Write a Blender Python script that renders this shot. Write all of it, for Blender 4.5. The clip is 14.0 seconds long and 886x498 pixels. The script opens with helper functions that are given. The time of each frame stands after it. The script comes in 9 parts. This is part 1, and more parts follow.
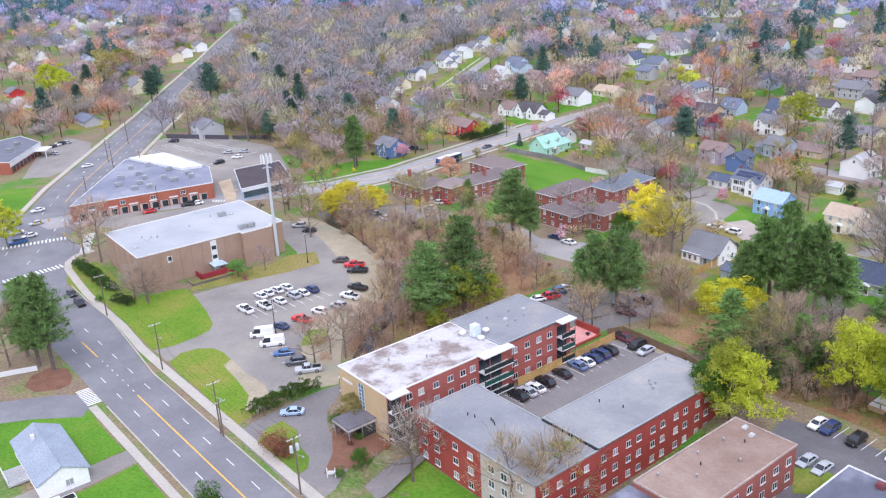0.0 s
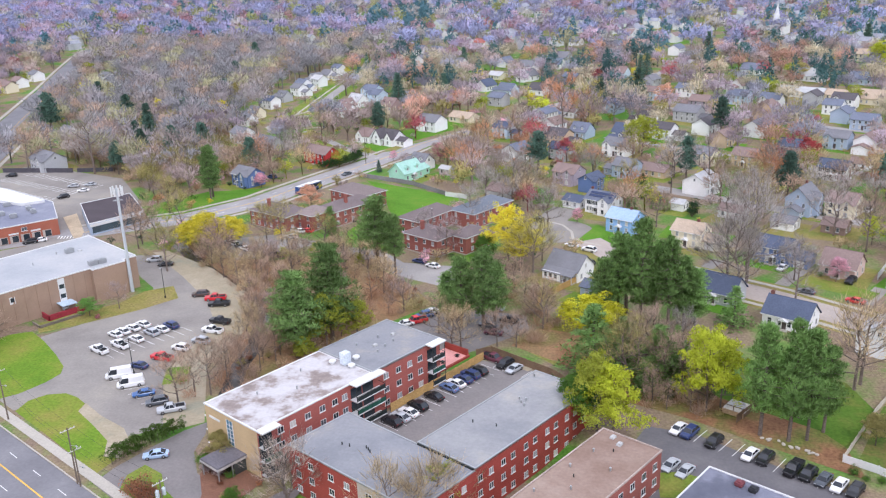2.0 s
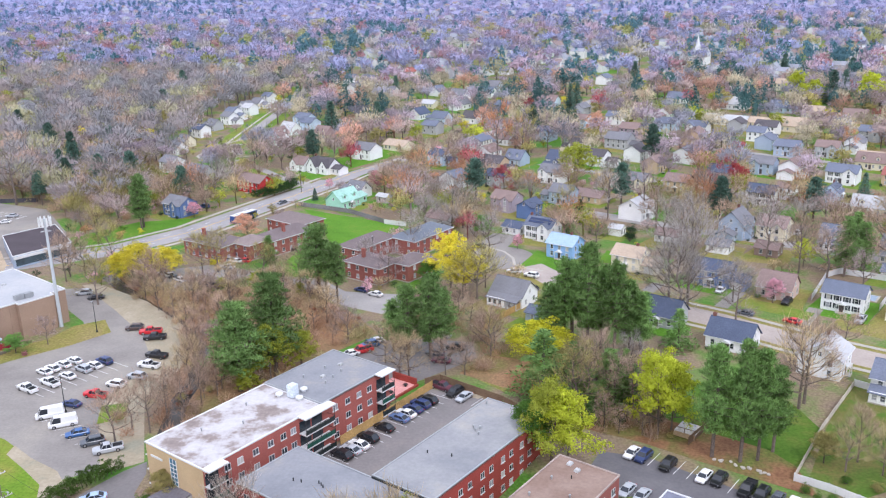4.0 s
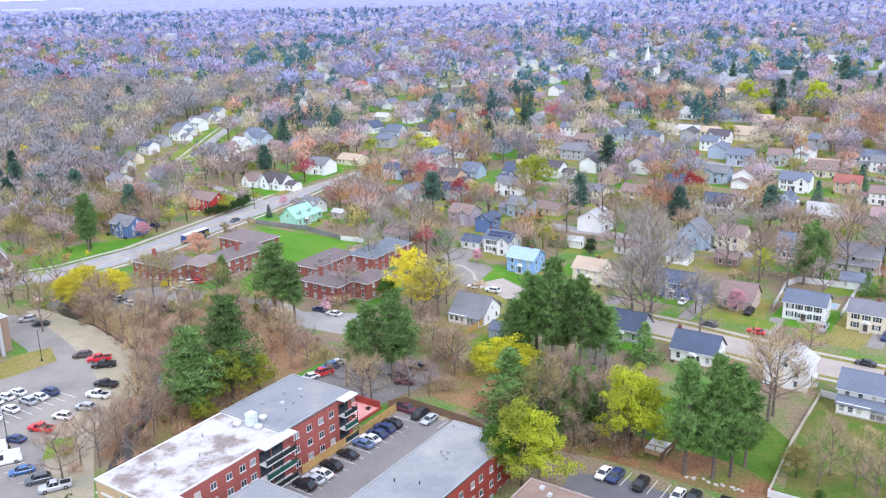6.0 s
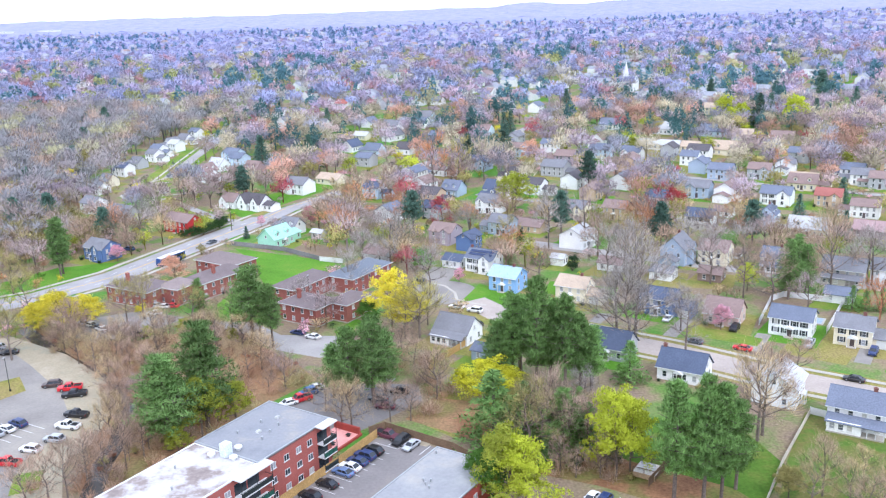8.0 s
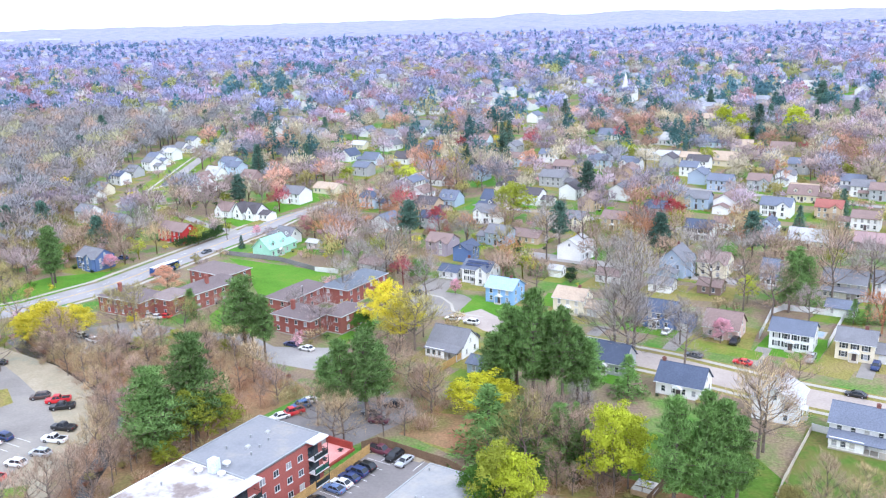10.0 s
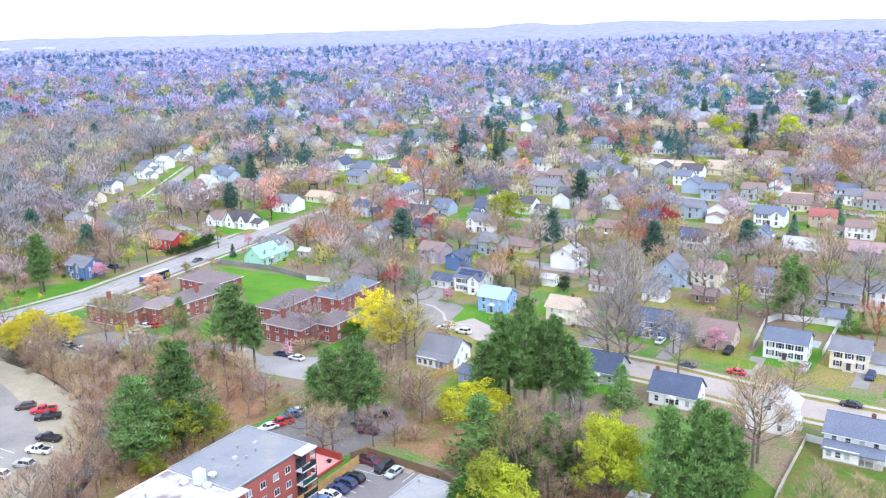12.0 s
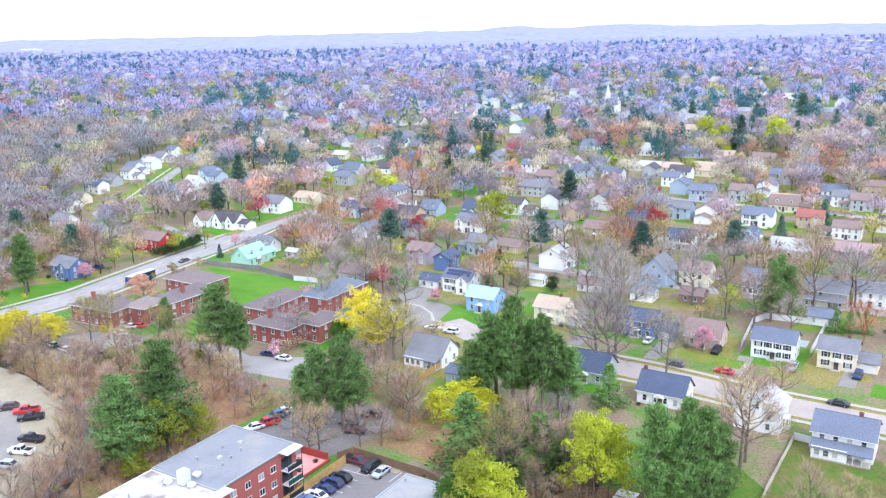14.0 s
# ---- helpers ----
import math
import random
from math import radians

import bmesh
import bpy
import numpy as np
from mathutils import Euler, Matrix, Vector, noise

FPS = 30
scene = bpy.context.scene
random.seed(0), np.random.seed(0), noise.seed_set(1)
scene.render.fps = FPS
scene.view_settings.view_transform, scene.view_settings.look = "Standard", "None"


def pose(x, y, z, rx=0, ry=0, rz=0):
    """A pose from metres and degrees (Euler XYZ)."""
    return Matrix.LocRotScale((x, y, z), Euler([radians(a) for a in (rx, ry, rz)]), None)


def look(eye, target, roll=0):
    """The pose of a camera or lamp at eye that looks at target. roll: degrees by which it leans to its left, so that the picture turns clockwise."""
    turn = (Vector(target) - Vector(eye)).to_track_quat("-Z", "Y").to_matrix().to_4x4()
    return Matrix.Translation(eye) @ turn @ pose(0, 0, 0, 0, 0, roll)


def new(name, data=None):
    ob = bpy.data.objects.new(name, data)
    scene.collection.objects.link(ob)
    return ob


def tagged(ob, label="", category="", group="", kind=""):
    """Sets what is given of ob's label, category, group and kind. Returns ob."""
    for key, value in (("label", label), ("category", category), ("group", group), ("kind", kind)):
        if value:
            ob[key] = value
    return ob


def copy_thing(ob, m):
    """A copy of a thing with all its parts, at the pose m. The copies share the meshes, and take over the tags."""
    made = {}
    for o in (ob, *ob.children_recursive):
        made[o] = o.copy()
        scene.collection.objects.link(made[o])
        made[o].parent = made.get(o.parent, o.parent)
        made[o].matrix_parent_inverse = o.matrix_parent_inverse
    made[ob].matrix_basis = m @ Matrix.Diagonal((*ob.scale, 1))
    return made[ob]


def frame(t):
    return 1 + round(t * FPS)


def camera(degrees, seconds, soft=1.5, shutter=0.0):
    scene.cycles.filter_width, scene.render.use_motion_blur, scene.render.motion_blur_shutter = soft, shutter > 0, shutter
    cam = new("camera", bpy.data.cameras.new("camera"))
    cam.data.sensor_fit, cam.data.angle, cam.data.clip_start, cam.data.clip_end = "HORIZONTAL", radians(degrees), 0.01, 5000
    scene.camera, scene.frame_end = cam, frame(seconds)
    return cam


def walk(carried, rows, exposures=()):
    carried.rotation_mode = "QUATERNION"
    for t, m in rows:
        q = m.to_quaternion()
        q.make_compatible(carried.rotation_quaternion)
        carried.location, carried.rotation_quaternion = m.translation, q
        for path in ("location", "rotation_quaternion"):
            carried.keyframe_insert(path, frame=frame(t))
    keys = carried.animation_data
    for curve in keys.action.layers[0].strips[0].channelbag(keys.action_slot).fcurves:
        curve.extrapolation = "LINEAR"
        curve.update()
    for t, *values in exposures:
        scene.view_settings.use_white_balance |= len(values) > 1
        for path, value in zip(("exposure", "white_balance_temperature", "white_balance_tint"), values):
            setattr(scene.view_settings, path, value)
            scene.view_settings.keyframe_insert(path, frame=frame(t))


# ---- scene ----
cam = camera(53.7, 14.0, soft=1.2)
PATH = [
    (0, (5.329, -7.928, 86.05), (4.576, -6.212, 85.351), -3.1),
    (0.5, (5.163, -7.757, 85.991), (4.547, -5.982, 85.305), -2.8),
    (1, (5.006, -7.752, 85.972), (4.467, -5.949, 85.295), -2.5),
    (1.5, (4.437, -7.943, 85.969), (3.953, -6.12, 85.304), -2.3),
    (2, (3.81, -7.995, 85.493), (3.357, -6.16, 84.84), -2.0),
    (2.5, (3.069, -7.73, 84.805), (2.652, -5.882, 84.164), -1.7),
    (3, (2.087, -7.307, 84.608), (1.72, -5.444, 83.979), -1.5),
    (3.2, (1.482, -7.441, 84.574), (1.132, -5.572, 83.954), -1.4),
    (5.5, (-2.509, -2.89, 84.329), (-2.725, -0.988, 83.75), -1.5),
    (6, (-2.795, -1.72, 84.247), (-2.986, 0.187, 83.675), -1.5),
    (6.5, (-2.955, -0.456, 84.13), (-3.129, 1.455, 83.567), -1.6),
    (7, (-2.926, 0.592, 83.985), (-3.09, 2.507, 83.432), -1.8),
    (7.5, (-2.867, 1.639, 83.721), (-3.021, 3.558, 83.178), -1.9),
    (8, (-2.732, 2.622, 83.488), (-2.882, 4.543, 82.954), -2.0),
    (10.5, (-1.907, 6.477, 82.87), (-2.055, 8.405, 82.361), -1.7),
    (11, (-1.711, 6.997, 82.654), (-1.859, 8.927, 82.15), -1.7),
    (11.5, (-1.544, 7.481, 82.461), (-1.687, 9.412, 81.963), -1.6),
    (12, (-1.339, 7.722, 82.26), (-1.476, 9.656, 81.767), -1.6),
    (12.5, (-1.313, 7.995, 82.087), (-1.443, 9.93, 81.597), -1.5),
    (13, (-1.221, 8.261, 81.847), (-1.345, 10.197, 81.359), -1.4),
    (13.5, (-1.172, 8.455, 81.468), (-1.288, 10.391, 80.98), -1.4),
    (14, (-1.087, 8.484, 81.095), (-1.199, 10.421, 80.608), -1.4),
]
EXPOSURES = [(0, 0.1, 5700, 18.5), (2, 0.0, 5880, 17), (3, 0.02, 5850, 17), (5.5, 0.2, 5650, 14.5), (7, 0.33, 5500, 14), (10.5, 0.46, 5460, 13), (14, 0.47, 5460, 13)]
walk(cam, [(t, look(e, g, r)) for t, e, g, r in PATH], EXPOSURES)

# ---- light ----
world = bpy.data.worlds.new("overcast_sky")
scene.world = world
world.use_nodes = True
wn = world.node_tree.nodes
sky = wn.new("ShaderNodeTexSky")
sky.sky_type, sky.sun_disc = "NISHITA", False
sky.sun_elevation, sky.sun_rotation = radians(48), radians(215)
sky.air_density, sky.dust_density, sky.ozone_density = 1.0, 6.0, 1.5
cloud = wn.new("ShaderNodeMix")
cloud.data_type = "RGBA"
cloud.inputs[0].default_value = 0.72
cloud.inputs[7].default_value = (12.6, 13.0, 13.6, 1)
world.node_tree.links.new(sky.outputs[0], cloud.inputs[6])
world.node_tree.links.new(cloud.outputs[2], wn["Background"].inputs[0])
wn["Background"].inputs[1].default_value = 0.12
sun_lamp = bpy.data.lights.new("sun", "SUN")
sun_lamp.energy, sun_lamp.angle, sun_lamp.color = 1.5, radians(12), (1.0, 0.95, 0.88)
sun = new("sun", sun_lamp)
sun.matrix_world = look((0, 0, 300), (-38.4, 54.8, 225.7))

# ---- materials ----
MATS = {}


def mat(name, c=(0.5, 0.5, 0.5), rough=0.85, coarse=(0.15, 0.25), fine=(3.0, 0.25), bump=0.0, metal=0.0, tint=False, rand=0.0, spec=0.3, thin=0.0, tone=0.0):
    """A procedural surface: colour (or the object's own), with variation at two scales and fine relief."""
    if name in MATS:
        return MATS[name]
    m = bpy.data.materials.new(name)
    m.use_nodes = True
    nt, N, Lk = m.node_tree, m.node_tree.nodes, m.node_tree.links
    b = N["Principled BSDF"]
    b.inputs["Roughness"].default_value, b.inputs["Metallic"].default_value = rough, metal
    b.inputs["Specular IOR Level"].default_value = spec
    geo = N.new("ShaderNodeNewGeometry")
    info = N.new("ShaderNodeObjectInfo")
    if tint:
        col = info.outputs["Color"]
    else:
        rgb = N.new("ShaderNodeRGB")
        rgb.outputs[0].default_value = (*c, 1)
        col = rgb.outputs[0]

    def scaled(col, fac, amount):
        r = N.new("ShaderNodeMapRange")
        r.inputs[3].default_value, r.inputs[4].default_value = 1 - amount, 1 + amount
        Lk.new(fac, r.inputs[0])
        v = N.new("ShaderNodeVectorMath")
        v.operation = "SCALE"
        Lk.new(col, v.inputs[0])
        Lk.new(r.outputs[0], v.inputs[3])
        return v.outputs[0]

    for scale, amount in (coarse, fine):
        n = N.new("ShaderNodeTexNoise")
        n.inputs["Scale"].default_value, n.inputs["Detail"].default_value = scale, 5
        Lk.new(geo.outputs["Position"], n.inputs["Vector"])
        r = N.new("ShaderNodeMapRange")
        r.inputs[1].default_value, r.inputs[2].default_value = 0.25, 0.75
        Lk.new(n.outputs[0], r.inputs[0])
        col = scaled(col, r.outputs[0], amount)
    if rand:
        col = scaled(col, info.outputs["Random"], rand)
    if tone:
        own = N.new("ShaderNodeAttribute")
        own.attribute_name = "tone"
        col = scaled(col, own.outputs["Fac"], tone)
        col.node.inputs[3].links[0].from_node.clamp = False
    Lk.new(col, b.inputs["Base Color"])
    if bump:
        bp = N.new("ShaderNodeBump")
        bp.inputs["Strength"].default_value, bp.inputs["Distance"].default_value = 0.6, bump
        Lk.new(n.outputs[0], bp.inputs["Height"])
        Lk.new(bp.outputs[0], b.inputs["Normal"])
    if thin:
        let_through(m, col, thin)
    MATS[name] = m
    return m


def let_through(m, col, share):
    """Thin leaves and twigs pass on light from their far side."""
    N, Lk = m.node_tree.nodes, m.node_tree.links
    tr, mx = N.new("ShaderNodeBsdfTranslucent"), N.new("ShaderNodeMixShader")
    mx.inputs[0].default_value = share
    Lk.new(col, tr.inputs[0])
    Lk.new(N["Principled BSDF"].outputs[0], mx.inputs[1])
    Lk.new(tr.outputs[0], mx.inputs[2])
    Lk.new(mx.outputs[0], N["Material Output"].inputs[0])


def mixed(name, colours, scale, edge=0.12, rough=0.9, fine=0.35):
    """Patches of several colours laid over one another by noise."""
    m = bpy.data.materials.new(name)
    m.use_nodes = True
    N, Lk = m.node_tree.nodes, m.node_tree.links
    b = N["Principled BSDF"]
    b.inputs["Roughness"].default_value, b.inputs["Specular IOR Level"].default_value = rough, 0.15
    geo = N.new("ShaderNodeNewGeometry")
    ramp = N.new("ShaderNodeValToRGB")
    big = N.new("ShaderNodeTexNoise")
    big.inputs["Scale"].default_value, big.inputs["Detail"].default_value, big.inputs["Roughness"].default_value = scale, 6, 0.62
    Lk.new(geo.outputs["Position"], big.inputs["Vector"])
    Lk.new(big.outputs[0], ramp.inputs[0])
    e = ramp.color_ramp.elements
    e[0].position, e[0].color = 0.36, (*colours[0], 1)
    e[1].position, e[1].color = 0.66, (*colours[-1], 1)
    for n, c in enumerate(colours[1:-1]):
        k = e.new(0.36 + 0.3 * (n + 1) / (len(colours) - 1))
        k.color = (*c, 1)
    small = N.new("ShaderNodeTexNoise")
    small.inputs["Scale"].default_value, small.inputs["Detail"].default_value = 1.7, 6
    Lk.new(geo.outputs["Position"], small.inputs["Vector"])
    r = N.new("ShaderNodeMapRange")
    r.inputs[1].default_value, r.inputs[2].default_value = 0.25, 0.75
    r.inputs[3].default_value, r.inputs[4].default_value = 1 - fine, 1 + fine
    Lk.new(small.outputs[0], r.inputs[0])
    v = N.new("ShaderNodeVectorMath")
    v.operation = "SCALE"
    Lk.new(ramp.outputs[0], v.inputs[0])
    Lk.new(r.outputs[0], v.inputs[3])
    Lk.new(v.outputs[0], b.inputs["Base Color"])
    MATS[name] = m
    return m


def islands(name, colours, rough=0.9):
    """Each loose piece takes its own colour out of the row."""
    m = bpy.data.materials.new(name)
    m.use_nodes = True
    N, Lk = m.node_tree.nodes, m.node_tree.links
    b = N["Principled BSDF"]
    b.inputs["Roughness"].default_value, b.inputs["Specular IOR Level"].default_value = rough, 0.1
    geo = N.new("ShaderNodeNewGeometry")
    ramp = N.new("ShaderNodeValToRGB")
    e = ramp.color_ramp.elements
    e[0].position, e[0].color = 0.0, (*colours[0], 1)
    e[1].position, e[1].color = 1.0, (*colours[-1], 1)
    for n, c in enumerate(colours[1:-1]):
        e.new((n + 1) / (len(colours) - 1)).color = (*c, 1)
    n = N.new("ShaderNodeTexNoise")
    n.inputs["Scale"].default_value, n.inputs["Detail"].default_value = 0.075, 2
    Lk.new(geo.outputs["Position"], n.inputs["Vector"])
    a = N.new("ShaderNodeMath")
    a.operation = "MULTIPLY_ADD"
    a.inputs[1].default_value = 0.28
    Lk.new(geo.outputs["Random Per Island"], a.inputs[0])
    s = N.new("ShaderNodeMath")
    s.operation = "MULTIPLY"
    s.inputs[1].default_value = 0.75
    Lk.new(n.outputs[0], s.inputs[0])
    Lk.new(s.outputs[0], a.inputs[2])
    Lk.new(a.outputs[0], ramp.inputs[0])
    Lk.new(ramp.outputs[0], b.inputs["Base Color"])
    let_through(m, ramp.outputs[0], 0.35)
    MATS[name] = m
    return m


def glass_pane(name="window_glass", c=(0.03, 0.04, 0.05)):
    return mat(name, c, rough=0.12, coarse=(0.3, 0.3), fine=(0.8, 0.2), spec=0.6)


ground_mat = mixed("rough_grass_and_earth", [(0.09, 0.22, 0.03), (0.15, 0.21, 0.06), (0.25, 0.20, 0.12), (0.23, 0.165, 0.125), (0.13, 0.21, 0.05)], 0.045)
lawn_mat = mixed("lawn_grass", [(0.11, 0.20, 0.025), (0.15, 0.225, 0.03), (0.22, 0.23, 0.05), (0.27, 0.225, 0.075)], 0.055, fine=0.25)
fresh_mat = mixed("fresh_lawn", [(0.085, 0.205, 0.016), (0.105, 0.24, 0.02), (0.15, 0.245, 0.03)], 0.08, fine=0.25)
sunny_mat = mixed("sunny_lawn", [(0.11, 0.215, 0.018), (0.145, 0.24, 0.022), (0.19, 0.245, 0.034), (0.25, 0.24, 0.055)], 0.06, fine=0.25)
pine_floor = mixed("pine_needle_floor", [(0.20, 0.10, 0.055), (0.25, 0.135, 0.07), (0.17, 0.145, 0.05), (0.13, 0.165, 0.035)], 0.09)
litter_mat = mixed("leaf_litter", [(0.28, 0.145, 0.075), (0.34, 0.20, 0.11), (0.26, 0.17, 0.09), (0.21, 0.18, 0.07)], 0.07)
dry_mat = mixed("dry_grass", [(0.28, 0.225, 0.09), (0.25, 0.22, 0.065), (0.17, 0.20, 0.045)], 0.12)
sand_mat = mixed("sandy_edge", [(0.42, 0.36, 0.27), (0.36, 0.31, 0.22), (0.30, 0.29, 0.22)], 0.15, fine=0.12)
asphalt = mixed("worn_asphalt", [(0.235, 0.215, 0.20), (0.285, 0.262, 0.24), (0.335, 0.305, 0.265)], 0.06, fine=0.1, rough=0.8)
road_mat = mixed("road_asphalt", [(0.185, 0.18, 0.195), (0.215, 0.21, 0.225), (0.25, 0.245, 0.255)], 0.09, fine=0.08, rough=0.8)
dark_asphalt = mixed("newer_asphalt", [(0.135, 0.13, 0.14), (0.158, 0.15, 0.158), (0.195, 0.185, 0.19)], 0.08, fine=0.1, rough=0.75)
court_asphalt = mixed("courtyard_asphalt", [(0.205, 0.19, 0.185), (0.235, 0.215, 0.21), (0.27, 0.245, 0.225)], 0.07, fine=0.1, rough=0.8)
street_mat = mixed("side_street_asphalt", [(0.31, 0.295, 0.285), (0.35, 0.33, 0.315), (0.385, 0.36, 0.34)], 0.1, fine=0.1)
concrete = mat("sidewalk_concrete", (0.45, 0.415, 0.36), 0.9, (0.2, 0.1), (2.5, 0.12))
line_mat = mat("road_paint_white", (0.75, 0.75, 0.74), 0.7, (0.6, 0.12), (5, 0.15))
yellow_line = mat("road_paint_yellow", (0.75, 0.45, 0.08), 0.7, (0.6, 0.12), (5, 0.15))
dusty_brick = mat("dusty_red_brick", (0.37, 0.115, 0.095), 0.9, (0.35, 0.12), (7, 0.22))
red_brick = mat("red_brick", (0.34, 0.068, 0.052), 0.9, (0.35, 0.12), (7, 0.22))
dull_brick = mat("dull_red_brick", (0.31, 0.11, 0.09), 0.9, (0.35, 0.12), (7, 0.22))
orange_brick = mat("orange_brick", (0.37, 0.125, 0.08), 0.9, (0.3, 0.1), (6, 0.18))
brown_brick = mat("brown_block", (0.36, 0.25, 0.185), 0.9, (0.25, 0.1), (5, 0.12))
tan_brick = mat("tan_brick", (0.52, 0.38, 0.22), 0.9, (0.3, 0.08), (7, 0.12))
membrane = mixed("white_roof_coating", [(0.54, 0.52, 0.54), (0.55, 0.53, 0.54), (0.47, 0.44, 0.44), (0.30, 0.25, 0.23), (0.24, 0.20, 0.185)], 0.19, fine=0.08)
grey_roof = mixed("grey_roof_felt", [(0.235, 0.24, 0.26), (0.265, 0.27, 0.29), (0.28, 0.28, 0.295), (0.34, 0.32, 0.30)], 0.1, fine=0.08)
pale_roof = mixed("pale_roof_felt", [(0.36, 0.375, 0.40), (0.41, 0.42, 0.44), (0.46, 0.46, 0.465)], 0.07, fine=0.06)
brown_roof = mixed("brown_roof_gravel", [(0.25, 0.17, 0.135), (0.30, 0.215, 0.175), (0.35, 0.265, 0.22)], 0.12, fine=0.1)
long_felt = mixed("worn_grey_felt", [(0.25, 0.255, 0.27), (0.29, 0.29, 0.30), (0.32, 0.32, 0.325), (0.37, 0.35, 0.33)], 0.09, fine=0.08)
wet_roof = mixed("dark_ponded_roof", [(0.10, 0.105, 0.14), (0.13, 0.135, 0.175), (0.25, 0.255, 0.32)], 0.12, fine=0.06, rough=0.35)
white_trim = mat("white_trim", (0.70, 0.70, 0.70), 0.6, (0.5, 0.05), (4, 0.06))
grey_metal = mat("galvanised_metal", (0.42, 0.43, 0.44), 0.45, (0.8, 0.1), (6, 0.1), metal=0.6)
pole_wood = mat("weathered_pole_wood", (0.16, 0.125, 0.10), 0.9, (0.5, 0.2), (6, 0.25))
fence_wood = mat("new_fence_wood", (0.48, 0.31, 0.12), 0.85, (0.5, 0.2), (4, 0.25))
old_fence = mat("old_fence_wood", (0.20, 0.135, 0.085), 0.9, (0.5, 0.2), (4, 0.25))
black_metal = mat("black_railing", (0.025, 0.03, 0.03), 0.5, (0.5, 0.1), (4, 0.1))
dark_panel = mat("dark_balcony_screen", (0.025, 0.035, 0.035), 0.35, (0.5, 0.1), (4, 0.1))
green_panel = mat("dark_green_panel", (0.02, 0.10, 0.07), 0.5, (0.5, 0.1), (4, 0.1))
paint = mat("house_paint", tint=True, rough=0.75, coarse=(0.25, 0.06), fine=(2.5, 0.08))
shingle = mat("roof_shingles", tint=True, rough=0.95, coarse=(0.3, 0.1), fine=(3.5, 0.22))
carpaint = mat("car_paint", tint=True, rough=0.28, coarse=(0.5, 0.03), fine=(3, 0.03), spec=0.6)
tyre_mat = mat("tyre_rubber", (0.02, 0.02, 0.022), 0.9)
rim_mat = mat("wheel_rim", (0.5, 0.5, 0.52), 0.35, metal=0.8)
lamp_white = mat("headlamp_lens", (0.75, 0.77, 0.8), 0.15, spec=0.6)
lamp_red = mat("tail_lamp_lens", (0.4, 0.02, 0.02), 0.2, spec=0.6)
pane_mat = glass_pane()
carglass = glass_pane("car_glass", (0.025, 0.03, 0.04))
bark = mat("bark", (0.17, 0.135, 0.115), 0.95, (0.3, 0.2), (3, 0.3), rand=0.25)
birch_bark = mat("birch_bark", (0.62, 0.57, 0.52), 0.9, (0.6, 0.2), (3, 0.3))
twig_mat = mat("twigs", tint=True, rough=0.95, coarse=(0.12, 0.15), fine=(0.7, 0.25), rand=0.2, thin=0.3)
leaf_mat = mat("leaves", tint=True, rough=0.75, coarse=(0.25, 0.15), fine=(1.2, 0.3), rand=0.15, spec=0.2, thin=0.45)
# needle green shifted to blue-teal past 300 m, standing in for haze
needle_hazed = mat("hazed_needles", (0.135, 0.235, 0.18), 0.85, (0.2, 0.25), (0.9, 0.35), rand=0.25, spec=0.15, thin=0.35)
needle_mat = mat("needles", tint=True, rough=0.8, coarse=(0.2, 0.25), fine=(0.9, 0.4), rand=0.25, spec=0.2, thin=0.35)
water_mat = mat("creek_water", (0.06, 0.055, 0.05), 0.15, (0.2, 0.3), (1.5, 0.2), spec=0.5)
red_paint = mat("red_patio_paint", (0.74, 0.36, 0.33), 0.8, (0.4, 0.1), (3, 0.1))
solar_mat = mat("solar_cells", (0.02, 0.035, 0.10), 0.2, spec=0.6)
mulch = mat("bark_mulch", (0.20, 0.10, 0.065), 0.95, (0.5, 0.2), (4, 0.35))

# ---- small builders ----
MESH = {}


def mesh_of(key, verts, faces, *mats, index=None, smooth=False):
    me = bpy.data.meshes.new(key)
    me.from_pydata([tuple(map(float, v)) for v in verts], [], [tuple(f) for f in faces])
    for m in mats:
        me.materials.append(m)
    if index is not None:
        me.polygons.foreach_set("material_index", index)
    if smooth:
        me.polygons.foreach_set("use_smooth", [True] * len(me.polygons))
    me.update()
    return me


